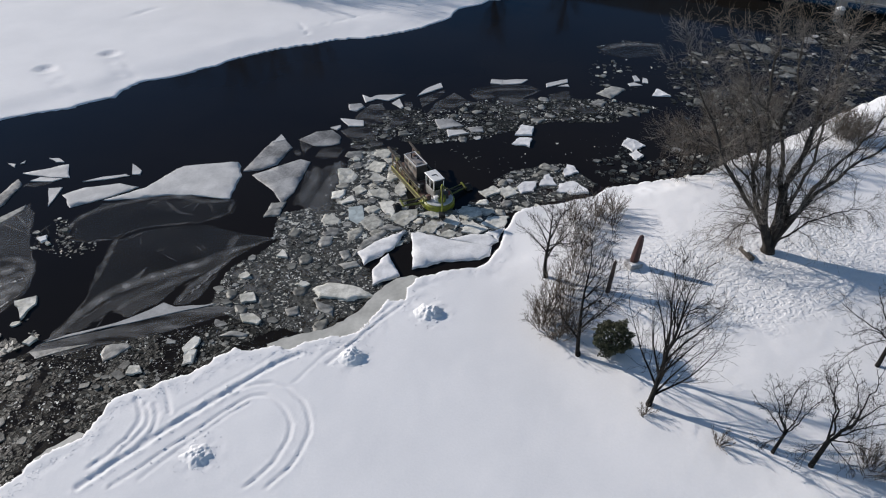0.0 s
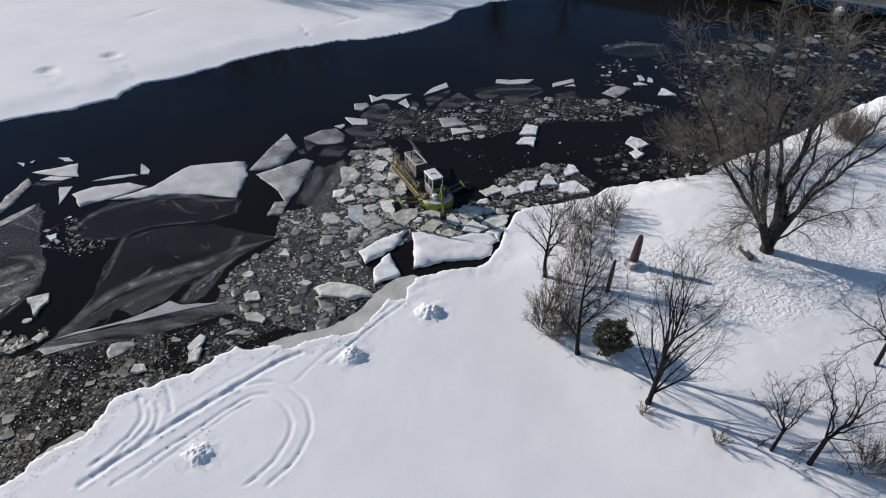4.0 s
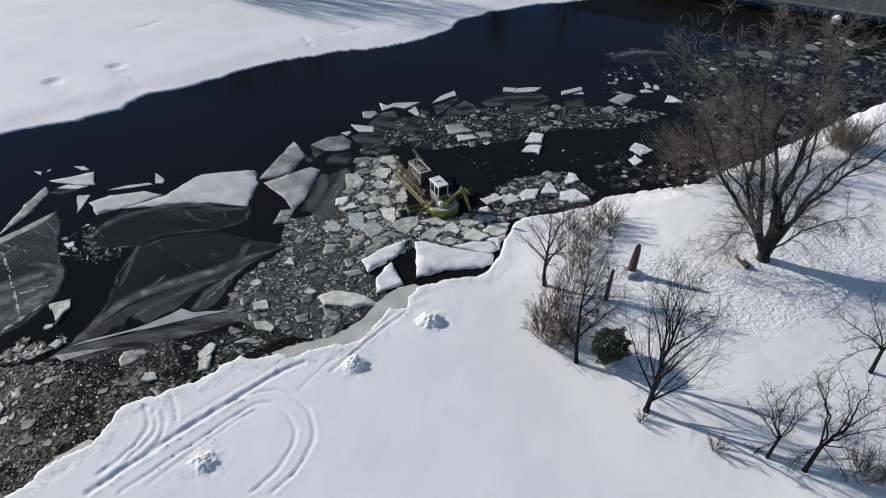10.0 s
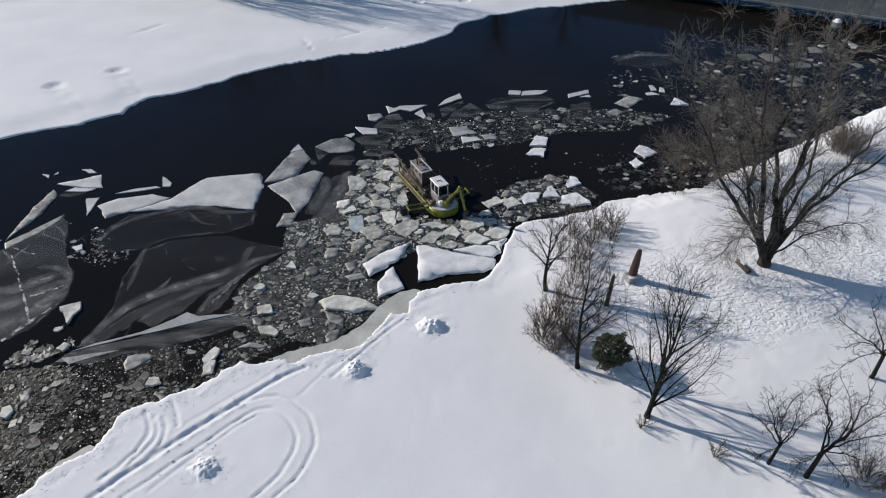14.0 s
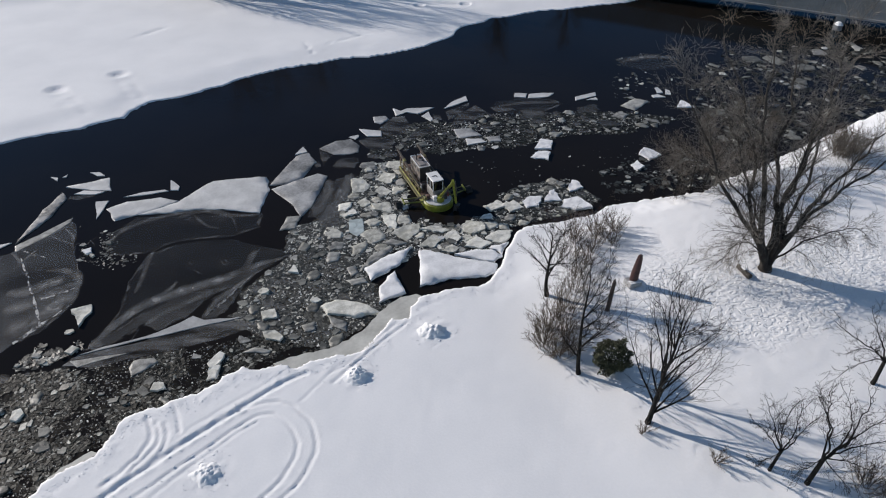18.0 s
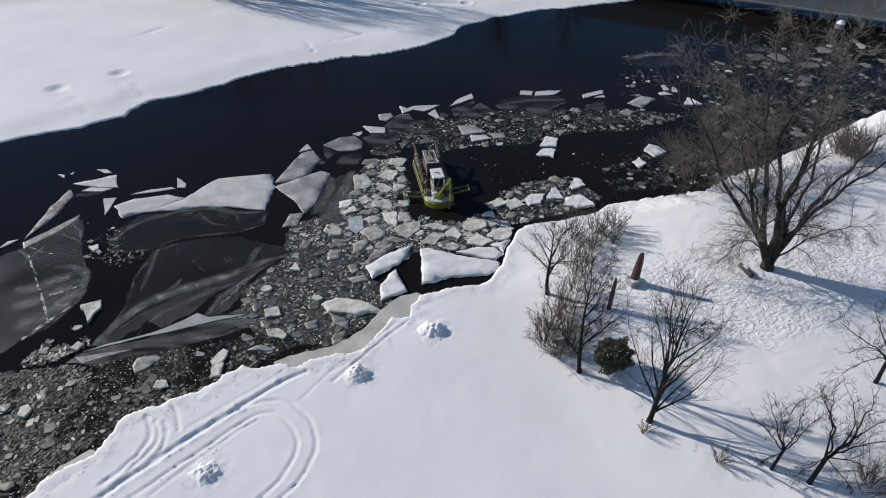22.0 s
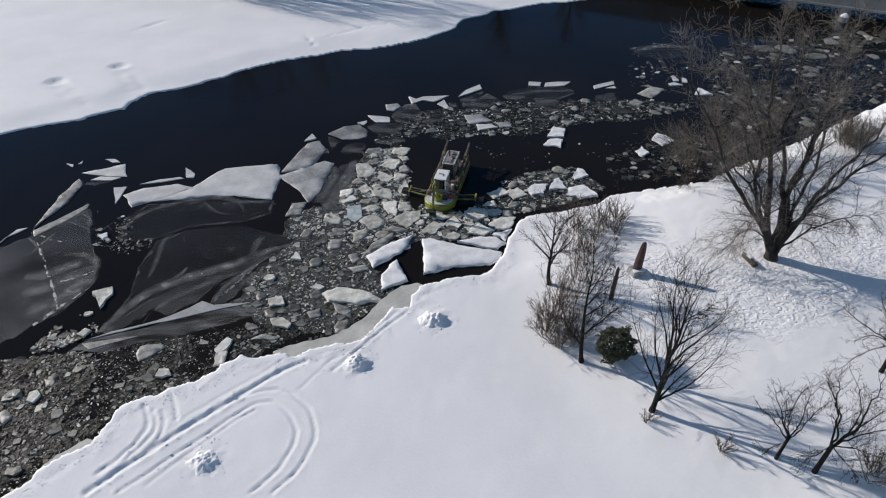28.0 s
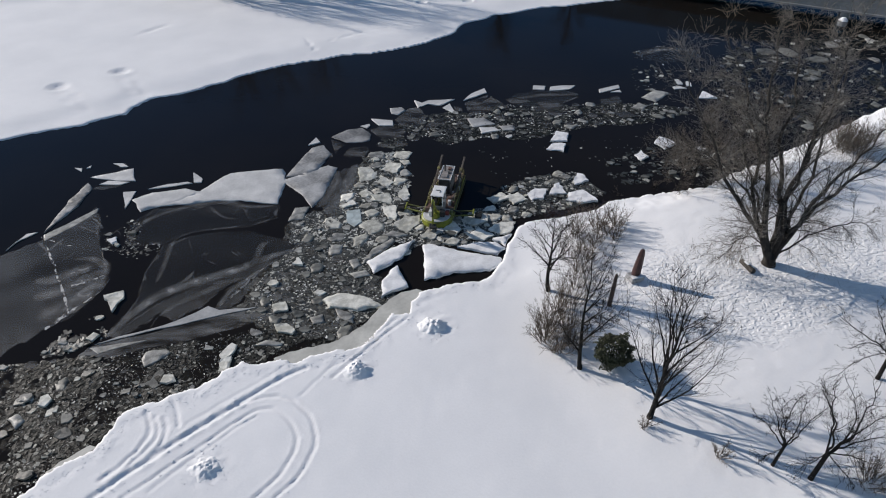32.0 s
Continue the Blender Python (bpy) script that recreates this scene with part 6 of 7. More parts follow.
def bare_tree(name, x, y, height, radius, seed, clear=0.25, dense=1.0, label="", lean=(0, 0), limbs=9, droop=0.0, wide=0.6, twig=TWIG, group="bare trees"):
    """A leafless tree: trunk, each main limb, and the twigs of its crown."""
    rng = np.random.RandomState(seed)
    z = ground_at(x, y) - 0.15
    top = tagged(empty(name, pose(x, y, z)), label, "tree" if "tree" in name else "shrub", group)
    mains, twigs2, twigs3 = [], [], []
    segs, marks = wander(rng, (0, 0, 0), (lean[0], lean[1], 1), height * 0.78, radius, 9, 0.05, 0.05, 0.22)
    trunk = [((0, 0, -0.1), (0, 0, 0.5), radius * 1.35, radius * 1.02)] + segs
    start = [m for m in marks if m[3] >= clear]
    for k in range(limbs):
        q, d, r, f = start[min(len(start) - 1, int(k * len(start) / limbs))]
        way = aside(rng, d, rng.uniform(wide * 0.75, wide * 1.2))
        way[2] = abs(way[2]) * 0.8 + 0.15
        ln = height * rng.uniform(0.36, 0.54) * (1.2 - 0.55 * f)
        mains.append((q, way, ln, min(r * 0.62, radius * 0.42)))
    mains.append((marks[-1][0], marks[-1][1], height * 0.22, marks[-1][2]))
    v, f = tubes(trunk, 9)
    link("trunk", v, f, BARK, top, "dark grey-brown trunk", smooth=True)
    for q, way, ln, r in mains:
        segs, marks = wander(rng, q, way, ln, r, 8, 0.065, 0.035, 0.12)
        v, f = tubes(segs, 6)
        link("limb", v, f, BARK, top, smooth=True)
        for mq, md, mr, f1 in marks:
            if f1 < 0.2:
                continue
            for _ in range(rng.randint(1, 2 + int(2 * dense))):
                l2 = min(3.6, ln * rng.uniform(0.20, 0.46)) * (1.2 - 0.5 * f1)
                s2, m2 = wander(rng, mq, aside(rng, md, rng.uniform(0.35, 0.75)), l2, max(0.016, min(0.05, mr * 0.42)), 4, 0.09, 0.03 - droop, 0.3)
                twigs2 += s2
                for q2, d2, r2, f2 in m2:
                    for _ in range(max(1, int(rng.uniform(1.2, 2.6) * dense))):
                        l3 = l2 * rng.uniform(0.25, 0.55)
                        s3, m3 = wander(rng, q2, aside(rng, d2, rng.uniform(0.35, 0.9)), l3, max(0.010, r2 * 0.45), 2, 0.11, 0.02 - droop, 0.5)
                        twigs3 += s3
                        for q3, d3, r3, f3 in m3:
                            for _ in range(max(1, int(1.5 * dense))):
                                s4, _m = wander(rng, q3, aside(rng, d3, rng.uniform(0.3, 0.8)), l3 * rng.uniform(0.3, 0.7), 0.009, 1, 0.1, 0.02 - droop, 0.6)
                                twigs3 += s4
    v, f = tubes(twigs2, 4)
    tagged(link("branching", v, f, BARK, top, smooth=True), kind="stuff")
    v, f = tubes(twigs3, 3)
    tagged(link("crown", v, f, twig, top), kind="stuff")
    return top


def shrub(x, y, height, width, count, seed, twig=TWIG_TAN, label="", category="shrub"):
    rng = np.random.RandomState(seed)
    z = ground_at(x, y) - 0.05
    top = tagged(empty("bare_shrub", pose(x, y, z)), label, category, "bare shrubs")
    stems, fine = [], []
    for _ in range(count):
        a, o = rng.uniform(0, 2 * math.pi), rng.uniform(0, width * 0.35)
        p = (o * math.cos(a), o * math.sin(a), 0)
        s, m = wander(rng, p, (math.cos(a) * rng.uniform(0, 0.8), math.sin(a) * rng.uniform(0, 0.8), 1), height * rng.uniform(0.6, 1.0), 0.028, 4, 0.12, 0.02, 0.35)
        v, f = tubes(s, 4)
        link("stem", v, f, twig, top)
        for q, d, r, f in m:
            for _ in range(3):
                s2, m2 = wander(rng, q, aside(rng, d, rng.uniform(0.3, 0.8)), height * rng.uniform(0.15, 0.32), 0.013, 2, 0.12, 0.03, 0.5)
                fine += s2
                fine += wander(rng, m2[0][0], aside(rng, m2[0][1], 0.6), height * 0.12, 0.009, 1, 0.1, 0.02, 0.6)[0]
    v, f = tubes(fine, 3)
    tagged(link("twig_mass", v, f, twig, top), kind="stuff")
    return top


def curve(a, b, c, n):
    """Points on a bow from a to c that passes b midway."""
    a, b, c = (np.array(q, float) for q in (a, b, c))
    h = 2 * b - 0.5 * (a + c)
    return [(1 - t) ** 2 * a + 2 * t * (1 - t) * h + t * t * c for t in (k / n for k in range(n + 1))]


def forked_tree(x, y, label, bole, ways, seed, fork=(0.0, 0.0, 0.45), loose=0.3, reach=1.0, tufts=3, bark=None, twig=None):
    """A tree of several stems: a short bole, limbs that fan out from its fork, hanging twigs low down and upright ones above."""
    rng = np.random.RandomState(seed)
    z = ground_at(x, y) - 0.15
    top = tagged(empty("bare_tree", pose(x, y, z)), label, "tree", "bare trees")
    v, f = tubes(bole, 12)
    link("trunk", v, f, bark or BARK, top, "dark grey-brown trunk", smooth=True)
    tall = max(tip[2] for _m, tip, _g in ways)
    forks, fine = [], []
    for mid, tip, girth in ways:
        n = 16
        root = (fork[0] + loose * np.sign(mid[0]) * rng.uniform(0.6, 1.2), fork[1] + loose * rng.uniform(-0.8, 0.8), fork[2] + loose * rng.uniform(-0.8, 0.8))
        pts = curve(root, mid, tip, n)
        ln = sum(np.linalg.norm(b - a) for a, b in zip(pts, pts[1:]))
        crook = np.zeros(3)
        for k in range(2, n + 1):
            crook = crook * 0.8 + rng.normal(0, 0.010 * ln, 3) * np.array([1, 1, 0.5])
            pts[k] = pts[k] + crook
        rad = [girth * (1 - 0.93 * (k / n) ** 0.85) + 0.012 for k in range(n + 1)]
        v, f = tubes([(pts[k], pts[k + 1], rad[k], rad[k + 1]) for k in range(n)], 7)
        link("limb", v, f, bark or BARK, top, smooth=True)
        for k in range(3, n + 1):
            way = pts[k] - pts[k - 1]
            way /= np.linalg.norm(way)
            high = min(1.0, pts[k][2] / (0.62 * tall))
            for _ in range(rng.randint(1, tufts + 1)):
                hang = rng.rand() > high + 0.15
                d2 = aside(rng, way, rng.uniform(0.4, 0.95))
                d2[2] += -0.15 if hang else 0.25
                l2 = reach * rng.uniform(1.3, 4.6) * (0.75 if girth < 0.12 * reach else 1.0) * (1.15 - 0.35 * k / n)
                lift = -0.13 if hang else 0.02
                s2, m2 = wander(rng, pts[k], d2 / np.linalg.norm(d2), l2, max(0.016, min(0.06, rad[k] * 0.4)), 6, 0.10, lift, 0.25)
                forks += s2
                for q2, dd, r2, f2 in m2[1:]:
                    for _ in range(tufts):
                        l3 = l2 * rng.uniform(0.22, 0.5)
                        s3, m3 = wander(rng, q2, aside(rng, dd, rng.uniform(0.5, 1.1)), l3, max(0.010, r2 * 0.45), 3, 0.12, lift * 0.8, 0.5)
                        fine += s3
                        for q3, d3, r3, f3 in m3:
                            fine += wander(rng, q3, aside(rng, d3, rng.uniform(0.4, 0.9)), l3 * rng.uniform(0.3, 0.7), 0.0085, 2, 0.10, lift * 0.6, 0.6)[0]
    v, f = tubes(forks, 4)
    tagged(link("branching", v, f, bark or BARK, top, smooth=True), kind="stuff")
    v, f = tubes(fine, 3)
    tagged(link("crown", v, f, twig or TWIG, top), kind="stuff")


# each limb: half-way point, tip, girth
forked_tree(30.6, 46.8, "large many-stemmed bare tree on the snowy bank",
            [((0, 0, -0.2), (0, 0, 0.3), 0.82, 0.62), ((0, 0, 0.3), (-0.12, 0.03, 0.9), 0.62, 0.50), ((-0.12, 0.03, 0.9), (-0.3, 0.1, 1.4), 0.50, 0.25)],
            (((-2.6, 1.5, 11.0), (-3.4, 4.5, 20.6), 0.34), ((-5.2, 0.8, 9.2), (-10.9, 2.0, 18.4), 0.27), ((-3.9, 1.6, 7.4), (-9.1, 4.0, 10.3), 0.17),
             ((-0.8, 2.0, 11.2), (-1.0, 6.0, 20.6), 0.28), ((0.3, 1.2, 12.0), (2.2, 4.0, 21.2), 0.31), ((3.3, 1.3, 8.8), (9.2, 3.5, 14.4), 0.24),
             ((3.2, 0.0, 8.4), (9.4, 0.0, 13.8), 0.25), ((2.4, -0.9, 4.4), (5.6, -2.2, 6.6), 0.10), ((-2.9, -0.9, 4.0), (-5.8, -2.2, 2.8), 0.08),
             ((-3.3, 2.0, 10.4), (-6.2, 7.0, 20.0), 0.24), ((-3.4, 2.4, 8.6), (-6.2, 7.0, 15.0), 0.16), ((-0.3, 0.3, 11.4), (-0.8, 0.5, 19.6), 0.20), ((1.7, 2.4, 9.6), (5.7, 7.0, 19.0), 0.21)),
            11, bark=BARK_GREY, twig=TWIG_MID)
forked_tree(22.8, 25.8, "small bare tree forking above tree shadows",
            [((0, 0, -0.2), (0, 0, 0.4), 0.16, 0.12), ((0, 0, 0.4), (0.2, 0.1, 2.3), 0.12, 0.10)],
            (((-1.5, 0.0, 4.3), (-3.1, 0.0, 6.1), 0.040), ((-0.7, 0.5, 4.1), (-1.7, 1.0, 6.5), 0.046), ((-1.0, -0.4, 5.0), (-2.0, -0.8, 7.4), 0.046),
             ((0.5, 0.3, 3.9), (0.5, 0.6, 6.6), 0.046), ((0.4, -0.2, 4.4), (1.0, -0.5, 6.7), 0.040), ((0.1, 0.8, 4.0), (0.7, 1.5, 5.6), 0.033), ((-0.8, -0.2, 1.6), (-1.8, -0.4, 1.9), 0.020)),
            52, (0.2, 0.1, 2.2), 0.06, 0.36, 1)
forked_tree(24.9, 24.7, "crooked bare tree with wide low limbs",
            [((0, 0, -0.2), (0, 0, 0.5), 0.22, 0.17), ((0, 0, 0.5), (0.2, 0.1, 3.0), 0.17, 0.14)],
            (((-0.5, 0.2, 6.2), (-2.2, 0.5, 9.0), 0.066), ((-0.4, 0.6, 6.2), (-1.0, 1.2, 8.3), 0.059), ((1.0, 0.0, 5.7), (0.9, 0.0, 9.2), 0.073), ((1.1, 0.5, 5.4), (0.2, 1.0, 8.4), 0.053),
             ((1.4, 0.0, 4.1), (3.9, 0.0, 4.8), 0.059), ((1.6, 0.4, 4.7), (3.4, 0.8, 6.3), 0.059), ((1.4, -0.4, 3.3), (2.8, -0.8, 2.9), 0.040), ((0.9, -0.5, 2.2), (2.2, -1.0, 0.8), 0.033), ((-0.6, -0.2, 2.5), (-1.9, -0.5, 2.7), 0.026)),
            53, (0.2, 0.1, 2.9), 0.08, 0.46, 1)
forked_tree(33.4, 32.8, "bare tree with spreading limbs on open snow",
            [((0, 0, -0.2), (0, 0, 0.5), 0.21, 0.16), ((0, 0, 0.5), (-0.05, 0.1, 2.7), 0.16, 0.13)],
            (((-2.0, 0.2, 4.3), (-5.0, 0.5, 6.3), 0.059), ((-1.9, -0.2, 4.2), (-3.8, -0.5, 4.1), 0.046), ((-1.0, 0.5, 4.7), (-2.2, 1.0, 6.9), 0.053), ((-0.5, 0.0, 4.8), (-0.6, 0.0, 7.2), 0.053),
             ((-1.9, -0.4, 3.2), (-3.7, -0.8, 1.9), 0.033), ((1.2, 0.3, 4.6), (2.8, 0.6, 6.8), 0.059), ((1.4, -0.3, 4.0), (3.2, -0.8, 5.0), 0.046)),
            54, (-0.05, 0.1, 2.6), 0.07, 0.42, 1)
bare_tree("bare_tree", 9.6, 44.4, 8.6, 0.20, 42, limbs=13, clear=0.30, dense=0.9, wide=0.80, label="small bare tree at the foot of the bank", lean=(-0.20, 0.05))
bare_tree("bare_tree", 11.0, 35.0, 11.2, 0.19, 13, limbs=13, clear=0.22, dense=0.85, wide=0.6, label="slender bare tree beside a round evergreen shrub", lean=(-0.08, 0))
bare_tree("bare_tree", 15.4, 30.0, 13.8, 0.21, 34, limbs=22, clear=0.10, dense=0.6, wide=0.44, label="tall bare tree with steep forking limbs in snow", lean=(0.0, 0))
for k, (x, y, h) in enumerate(((26.8, 62.2, 8.0), (29.0, 63.3, 10.5), (30.2, 63.0, 8.5), (33.5, 65.6, 12.0), (37.0, 68.6, 10.0))):
    bare_tree("bare_tree", x, y, h, 0.13, 20 + k, limbs=11, clear=0.12, dense=1.3, wide=0.8, label="thin bare tree in the thicket at the water's edge", twig=TWIG_TAN)
shrub(49.0, 68.5, 3.6, 4.6, 150, 31, TWIG_TAN, "dense rounded tan shrub on the snowy bank")
for k, (x, y, h, w, n) in enumerate(((8.6, 38.4, 2.8, 2.4, 16), (9.6, 37.0, 2.6, 2.2, 14), (9.0, 39.8, 2.6, 2.0, 12), (10.8, 39.6, 2.4, 2.0, 10), (13.6, 53.3, 2.8, 3.0, 14), (16.2, 54.0, 2.8, 3.0, 14), (15.0, 51.0, 2.4, 2.4, 10), (12.4, 49.4, 2.2, 2.6, 9),
                                    (12.6, 46.6, 2.2, 2.2, 8), (18.0, 54.6, 2.4, 2.0, 10), (19.4, 26.6, 1.4, 1.2, 7), (28.4, 24.2, 2.2, 2.4, 14), (29.8, 23.6, 2.2, 2.4, 14), (20.0, 62.0, 1.6, 0.8, 4), (25.0, 63.3, 2.0, 1.2, 6), (14.8, 29.2, 1.0, 1.0, 6), (10.1, 41.6, 3.4, 2.4, 12), (11.6, 42.4, 3.0, 2.4, 10), (12.2, 44.6, 2.8, 2.2, 9), (10.7, 37.4, 2.6, 2.4, 12), (14.2, 48.4, 2.6, 2.4, 9), (17.2, 52.0, 2.4, 2.2, 8))):
    shrub(x, y, h, w, int(n * 2.0), 40 + k, TWIG_TAN, "leafless brown shrub in the snow")


def evergreen_shrub(x, y):
    rng = np.random.RandomState(5)
    z = ground_at(x, y)
    top = tagged(empty("evergreen_shrub", pose(x, y, z)), "round dark green evergreen shrub in snow", "shrub")
    stems = []
    for _ in range(14):
        a = rng.uniform(0, 2 * math.pi)
        v, f = tubes(wander(rng, (0, 0, -0.1), (math.cos(a) * 0.5, math.sin(a) * 0.5, 1), 2.4, 0.05, 4, 0.1, 0.02)[0], 4)
        link("stem", v, f, BARK, top)
    n = 5200
    d = rng.normal(0, 1, (n, 3))
    d /= np.linalg.norm(d, axis=1, keepdims=True)
    r = rng.uniform(0.55, 1.0, n) ** 0.5 * (1 + 0.5 * fractal(d[:, 0] * 3 + 9, d[:, 1] * 3 + d[:, 2] * 4 + 9, 1.0, 2, 3))
    c = d * r[:, None] * np.array([1.5, 1.5, 1.55]) + np.array([0, 0, 1.65])
    c = c[c[:, 2] > 0.15]
    n = len(c)
    up = rng.normal(0, 1, (n, 3))
    up /= np.linalg.norm(up, axis=1, keepdims=True)
    s = np.cross(up, rng.normal(0, 1, (n, 3)))
    s /= np.linalg.norm(s, axis=1, keepdims=True)
    size = rng.uniform(0.08, 0.17, n)[:, None]
    w = np.cross(up, s)
    v = np.stack([c - s * size * 0.5, c + w * size * 0.4, c + s * size, c - w * size * 0.4 + up * size * 0.3], 1).reshape(-1, 3)
    b = (np.arange(n) * 4)[:, None]
    tagged(link("foliage", v, b + np.arange(4)[None, :], GREEN, top), kind="stuff")


evergreen_shrub(13.6, 35.2)

# ---- carved posts and the log ----
OLD_WOOD = mat("weathered_log", (0.075, 0.063, 0.052), (0.03, 0.026, 0.022), scale=2.0, fine=9, rough=0.85, bump=0.5)
CARVED = mat("red_brown_carved_wood", (0.080, 0.034, 0.032), (0.045, 0.024, 0.021), scale=2.0, fine=10, rough=0.7, bump=0.5)
CARVED_DARK = mat("dark_carved_wood", (0.085, 0.055, 0.045), (0.035, 0.026, 0.024), scale=2.0, fine=10, rough=0.75, bump=0.5)
STONE = mat("grey_stone", (0.40, 0.40, 0.40), (0.24, 0.24, 0.25), scale=2.5, fine=14, rough=0.8, bump=0.4)


def monument(x, y):
    z = ground_at(x, y) - 0.05
    top = tagged(empty("wooden_monument", pose(x, y, z, 0, 3, 20) @ Matrix.Scale(1.15, 4)), "tapered red-brown wooden monument on a stone plinth", "monument")
    part("plinth", box(bmesh.new(), 0, 0, 0.22, 1.15, 1.0, 0.5, 0.06), STONE, top, "grey stone plinth dusted with snow")
    part("plinth_snow", box(bmesh.new(), -0.02, -0.25, 0.50, 1.02, 0.45, 0.08, 0.03), SNOW, top)
    bm = bmesh.new()
    n = 8
    prev = None
    for k, (zz, r) in enumerate(((0.47, 0.36), (0.9, 0.37), (1.5, 0.34), (2.1, 0.30), (2.6, 0.26), (2.95, 0.20), (3.05, 0.10))):
        ring = [bm.verts.new((r * (1 + 0.06 * math.sin(3 * a + k)) * math.cos(a), 0.8 * r * (1 + 0.06 * math.cos(2 * a + k)) * math.sin(a), zz)) for a in (2 * math.pi * i / n for i in range(n))]
        if prev:
            for i in range(n):
                bm.faces.new((prev[i], prev[(i + 1) % n], ring[(i + 1) % n], ring[i]))
        else:
            bm.faces.new(ring[::-1])
        prev = ring
    bm.faces.new(prev)
    part("shaft", bm, CARVED, top)


monument(17.6, 45.0)


def post(x, y):
    z = ground_at(x, y) - 0.1
    top = tagged(empty("wooden_post", pose(x, y, z)), "slender dark wooden post among bare twigs", "post")
    bm = bmesh.new()
    rod(bm, (0, 0, 0), (0.06, 0, 2.2), 0.21, 9, 0.19)
    rod(bm, (0.06, 0, 2.2), (0.10, 0, 3.5), 0.19, 9, 0.14)
    part("shaft", bm, CARVED_DARK, top)
    part("tip", rod(bmesh.new(), (0.10, 0, 3.5), (0.11, 0, 3.8), 0.14, 9, 0.04), CARVED_DARK, top)


post(14.7, 41.9)


def log(x, y, length, r, turn):
    z = ground_at(x, y) + r * 0.7
    top = tagged(empty("fallen_log", pose(x, y, z, 0, 0, turn)), "short weathered log lying in snow by a tree", "log")
    v, f = tubes([((0, -length / 2 + length * k / 6, 0.02 * (k % 2)), (0, -length / 2 + length * (k + 1) / 6, 0.02 * ((k + 1) % 2)), r * (1.05 - 0.03 * k), r * (1.02 - 0.03 * k)) for k in range(6)], 10)
    link("bark", v, f, OLD_WOOD, top)
    for s in (-1, 1):
        part("cut_end", rod(bmesh.new(), (0, s * (length / 2 - 0.01), 0), (0, s * (length / 2 + 0.02), 0), r * 0.9, 10), OLD_WOOD, top)
    part("snow_cap", box(bmesh.new(), 0, 0.2, r * 0.95, r * 0.9, length * 0.35, 0.06, 0.025), SNOW, top)


log(28.35, 46.2, 1.7, 0.27, 16)

# ---- the bridge at the bend, and the trees on the far bank ----
CONCRETE = mat("weathered_concrete", (0.25, 0.26, 0.27), (0.15, 0.16, 0.17), scale=0.25, fine=3, rough=0.85, bump=0.3)


def bridge():
    a, b = Vector((54.6, 130.8, 0)), Vector((80.2, 116.2, 0))
    way = (b - a).normalized()
    turn = math.degrees(math.atan2(way.y, way.x))
    top = tagged(empty("river_bridge", pose(*((a + b) / 2), 0, 0, turn)), "grey concrete river bridge with deep girders in shade", "bridge")
    for k in range(-5, 6):
        part("girder_panel", box(bmesh.new(), k * 8.0, 0.4, 3.8, 7.94, 0.8, 3.4, 0.04), CONCRETE, top)
        part("deck_slab", box(bmesh.new(), k * 8.0, 6.0, 5.68, 7.94, 12.0, 0.36, 0.04), CONCRETE, top)
        part("far_girder", box(bmesh.new(), k * 8.0, 11.6, 3.8, 7.94, 0.8, 3.4, 0.04), CONCRETE, top)
    part("ledge", box(bmesh.new(), 12, -0.15, 2.3, 64, 0.3, 0.35, 0.03), CONCRETE, top)
    for k in (7.5, 40):
        pier = part("pier", box(bmesh.new(), k, 6.0, 0.8, 1.6, 11.0, 5.0, 0.1), CONCRETE, top)
        part("cutwater", rod(bmesh.new(), (k, -0.7, -1.5), (k, -0.7, 0.9), 0.9, 10, 0.8), CONCRETE, pier)
        part("snow_cap", rod(bmesh.new(), (k, -0.7, 0.9), (k, -0.7, 1.4), 0.85, 10, 0.35), SNOW, pier)


bridge()
for k, (x, y, h) in enumerate(((-54, 140.5, 22), (-46, 142, 25), (-38, 140.5, 24), (-62, 144, 24), (-30, 144, 23), (-50, 149, 25), (12, 152, 17), (30, 158, 16))):
    bare_tree("bare_tree", x, y, h, 0.4, 70 + k, limbs=15, clear=0.15, dense=1.1, label="tall bare tree on the far snowy bank", group="trees on the far bank")


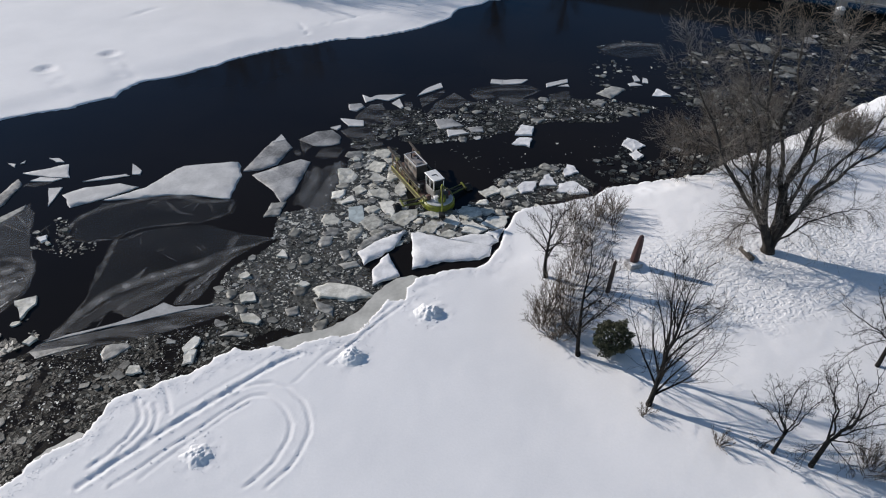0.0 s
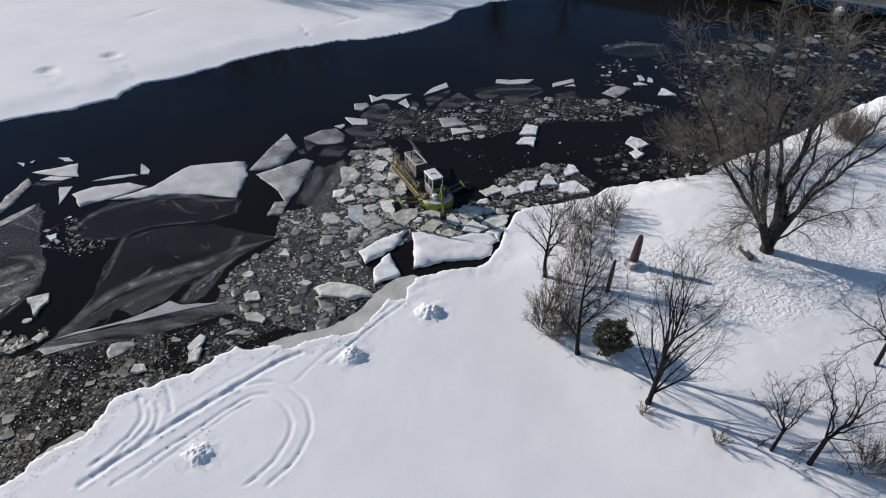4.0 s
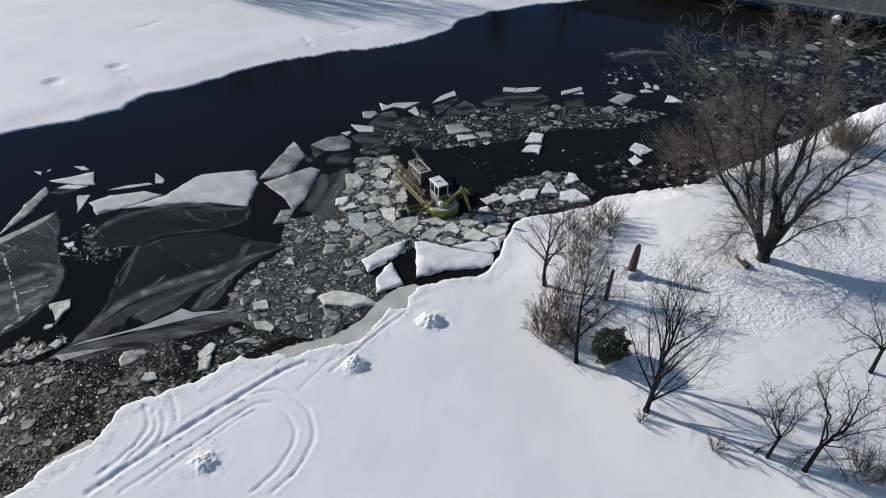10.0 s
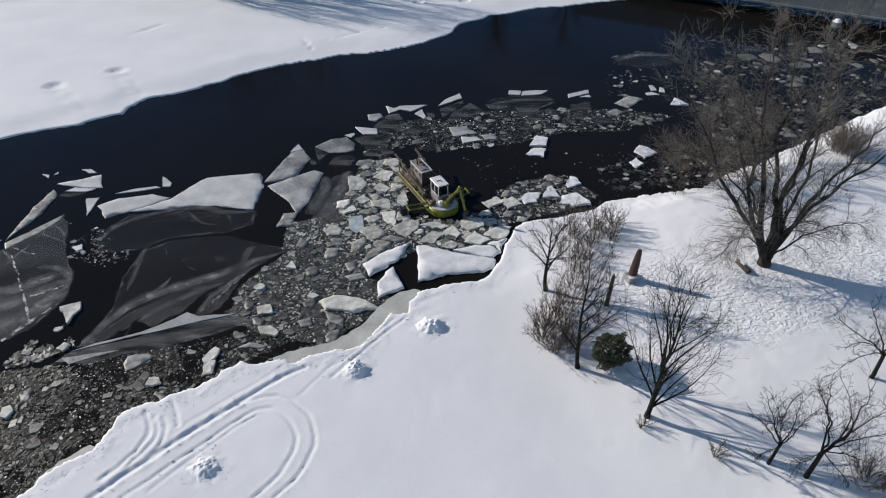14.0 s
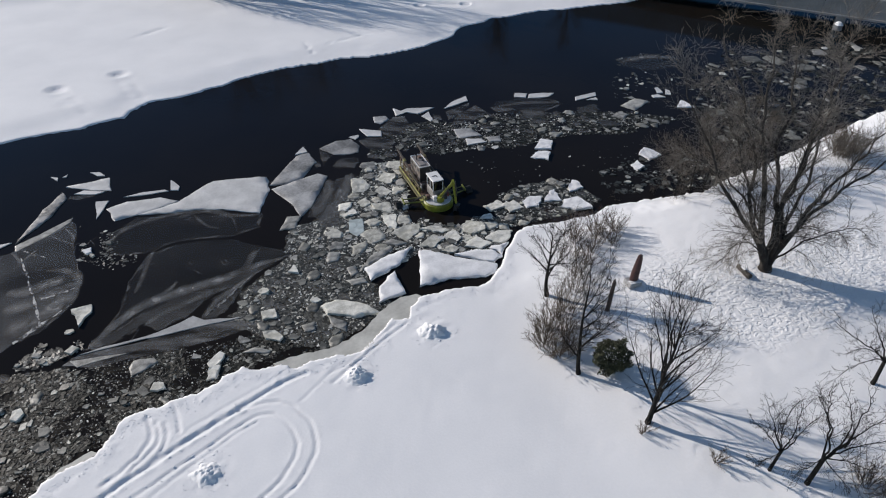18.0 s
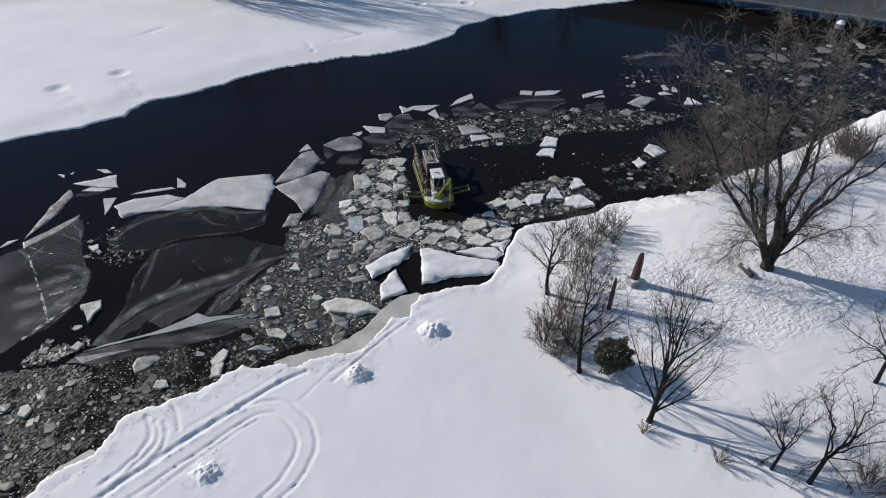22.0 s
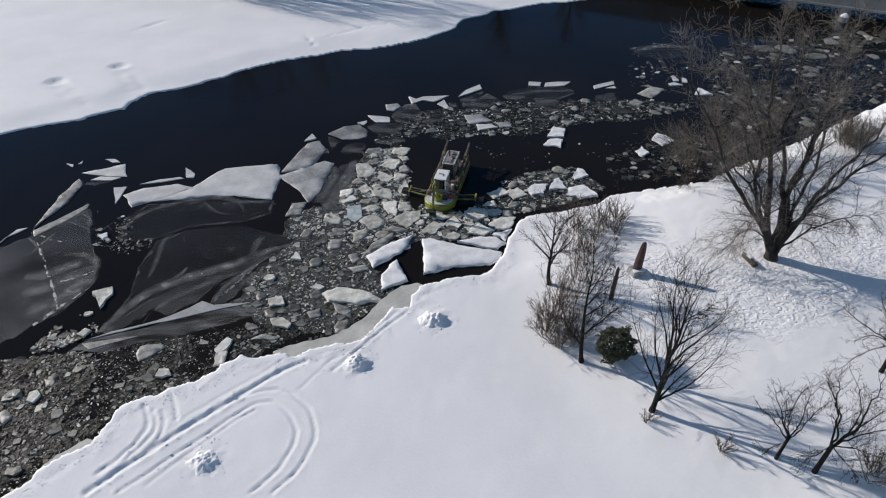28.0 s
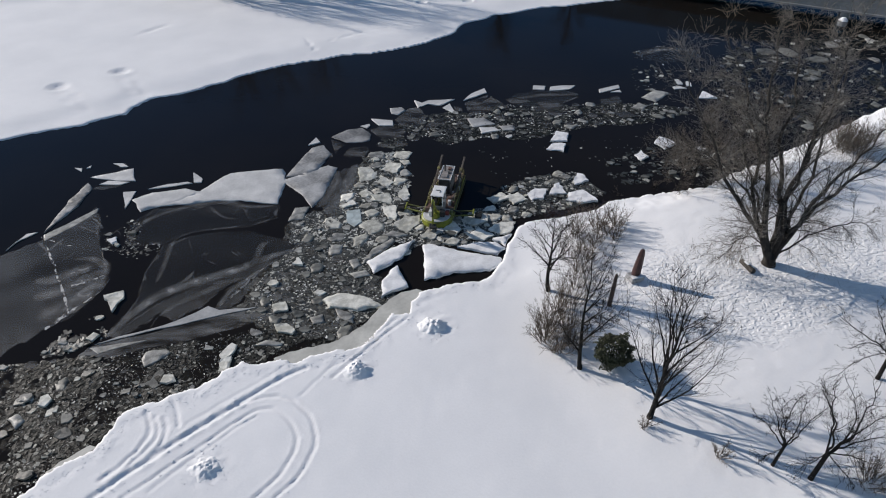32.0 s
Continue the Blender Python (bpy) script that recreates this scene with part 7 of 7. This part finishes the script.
def conifer(x, y, height, girth, seed):
    """A dark spruce: a stem and drooping tiers of needles with ragged rims."""
    rng = random.Random(seed)
    top = tagged(empty("shadow_spruce", pose(x, y, ground_at(x, y) - 0.1)), "unseen dark spruce added to cast the far bank's shadow", "tree", "trees on the far bank")
    v, f = tubes([((0, 0, 0), (0, 0, height * 0.5), 0.28, 0.18), ((0, 0, height * 0.5), (0, 0, height * 0.97), 0.18, 0.04)], 8)
    link("trunk", v, f, BARK, top, smooth=True)
    v, f = [], []
    tiers, n = 15, 18
    for t in range(tiers):
        h = height * (0.10 + 0.84 * t / (tiers - 1))
        r = girth * (1.04 - t / tiers)
        o = len(v)
        v.append((0, 0, h + 0.09 * height))
        for i in range(n):
            a = 2 * math.pi * (i + 0.5 * (t % 2)) / n
            q = r * (rng.uniform(0.85, 1.1) if i % 2 else rng.uniform(0.45, 0.65))
            v.append((q * math.cos(a), q * math.sin(a), h - 0.18 * q + rng.uniform(-0.1, 0.1)))
        f += [(o, o + 1 + i, o + 1 + (i + 1) % n) for i in range(n)]
    tagged(link("foliage", v, f, GREEN, top), kind="stuff")


# Out of view; added to throw the dense shadow across the far ice.
for k, (x, y, h) in enumerate(((-55, 146, 19), (-50, 143, 16), (-48, 149, 20), (-43, 145, 15), (-60, 153, 22), (-38, 151, 18), (-52, 156, 21))):
    conifer(x, y, h, 0.2 * h, 90 + k)


# Out of view; added as a dark edge for the water to mirror.
def unseen_wood():
    rng = np.random.RandomState(8)
    v, f = [], []
    for k in range(420):
        x = rng.uniform(-320, 320)
        y = 235 + 0.05 * abs(x) + rng.uniform(0, 40)
        h, r = rng.uniform(9, 17), rng.uniform(1.6, 3.2)
        o = len(v)
        for lv, (zz, rr) in enumerate(((0, 0.12), (0.12, 1.0), (0.35, 0.8), (0.6, 0.52), (0.85, 0.22))):
            for i in range(7):
                a = 2 * math.pi * i / 7 + lv
                q = rr * r * rng.uniform(0.7, 1.2)
                v.append((x + q * math.cos(a), y + q * math.sin(a), 2.5 + zz * h))
        v.append((x, y, 2.5 + h))
        for lv in range(4):
            for i in range(7):
                j = (i + 1) % 7
                f.append((o + lv * 7 + i, o + lv * 7 + j, o + lv * 7 + 7 + j, o + lv * 7 + 7 + i))
        for i in range(7):
            f.append((o + 28 + i, o + 28 + (i + 1) % 7, o + 35))
    tagged(link("unseen_wood", v, f, GREEN), "unseen dark wood added beyond the far bank", "woodland", kind="stuff")


unseen_wood()
motions()
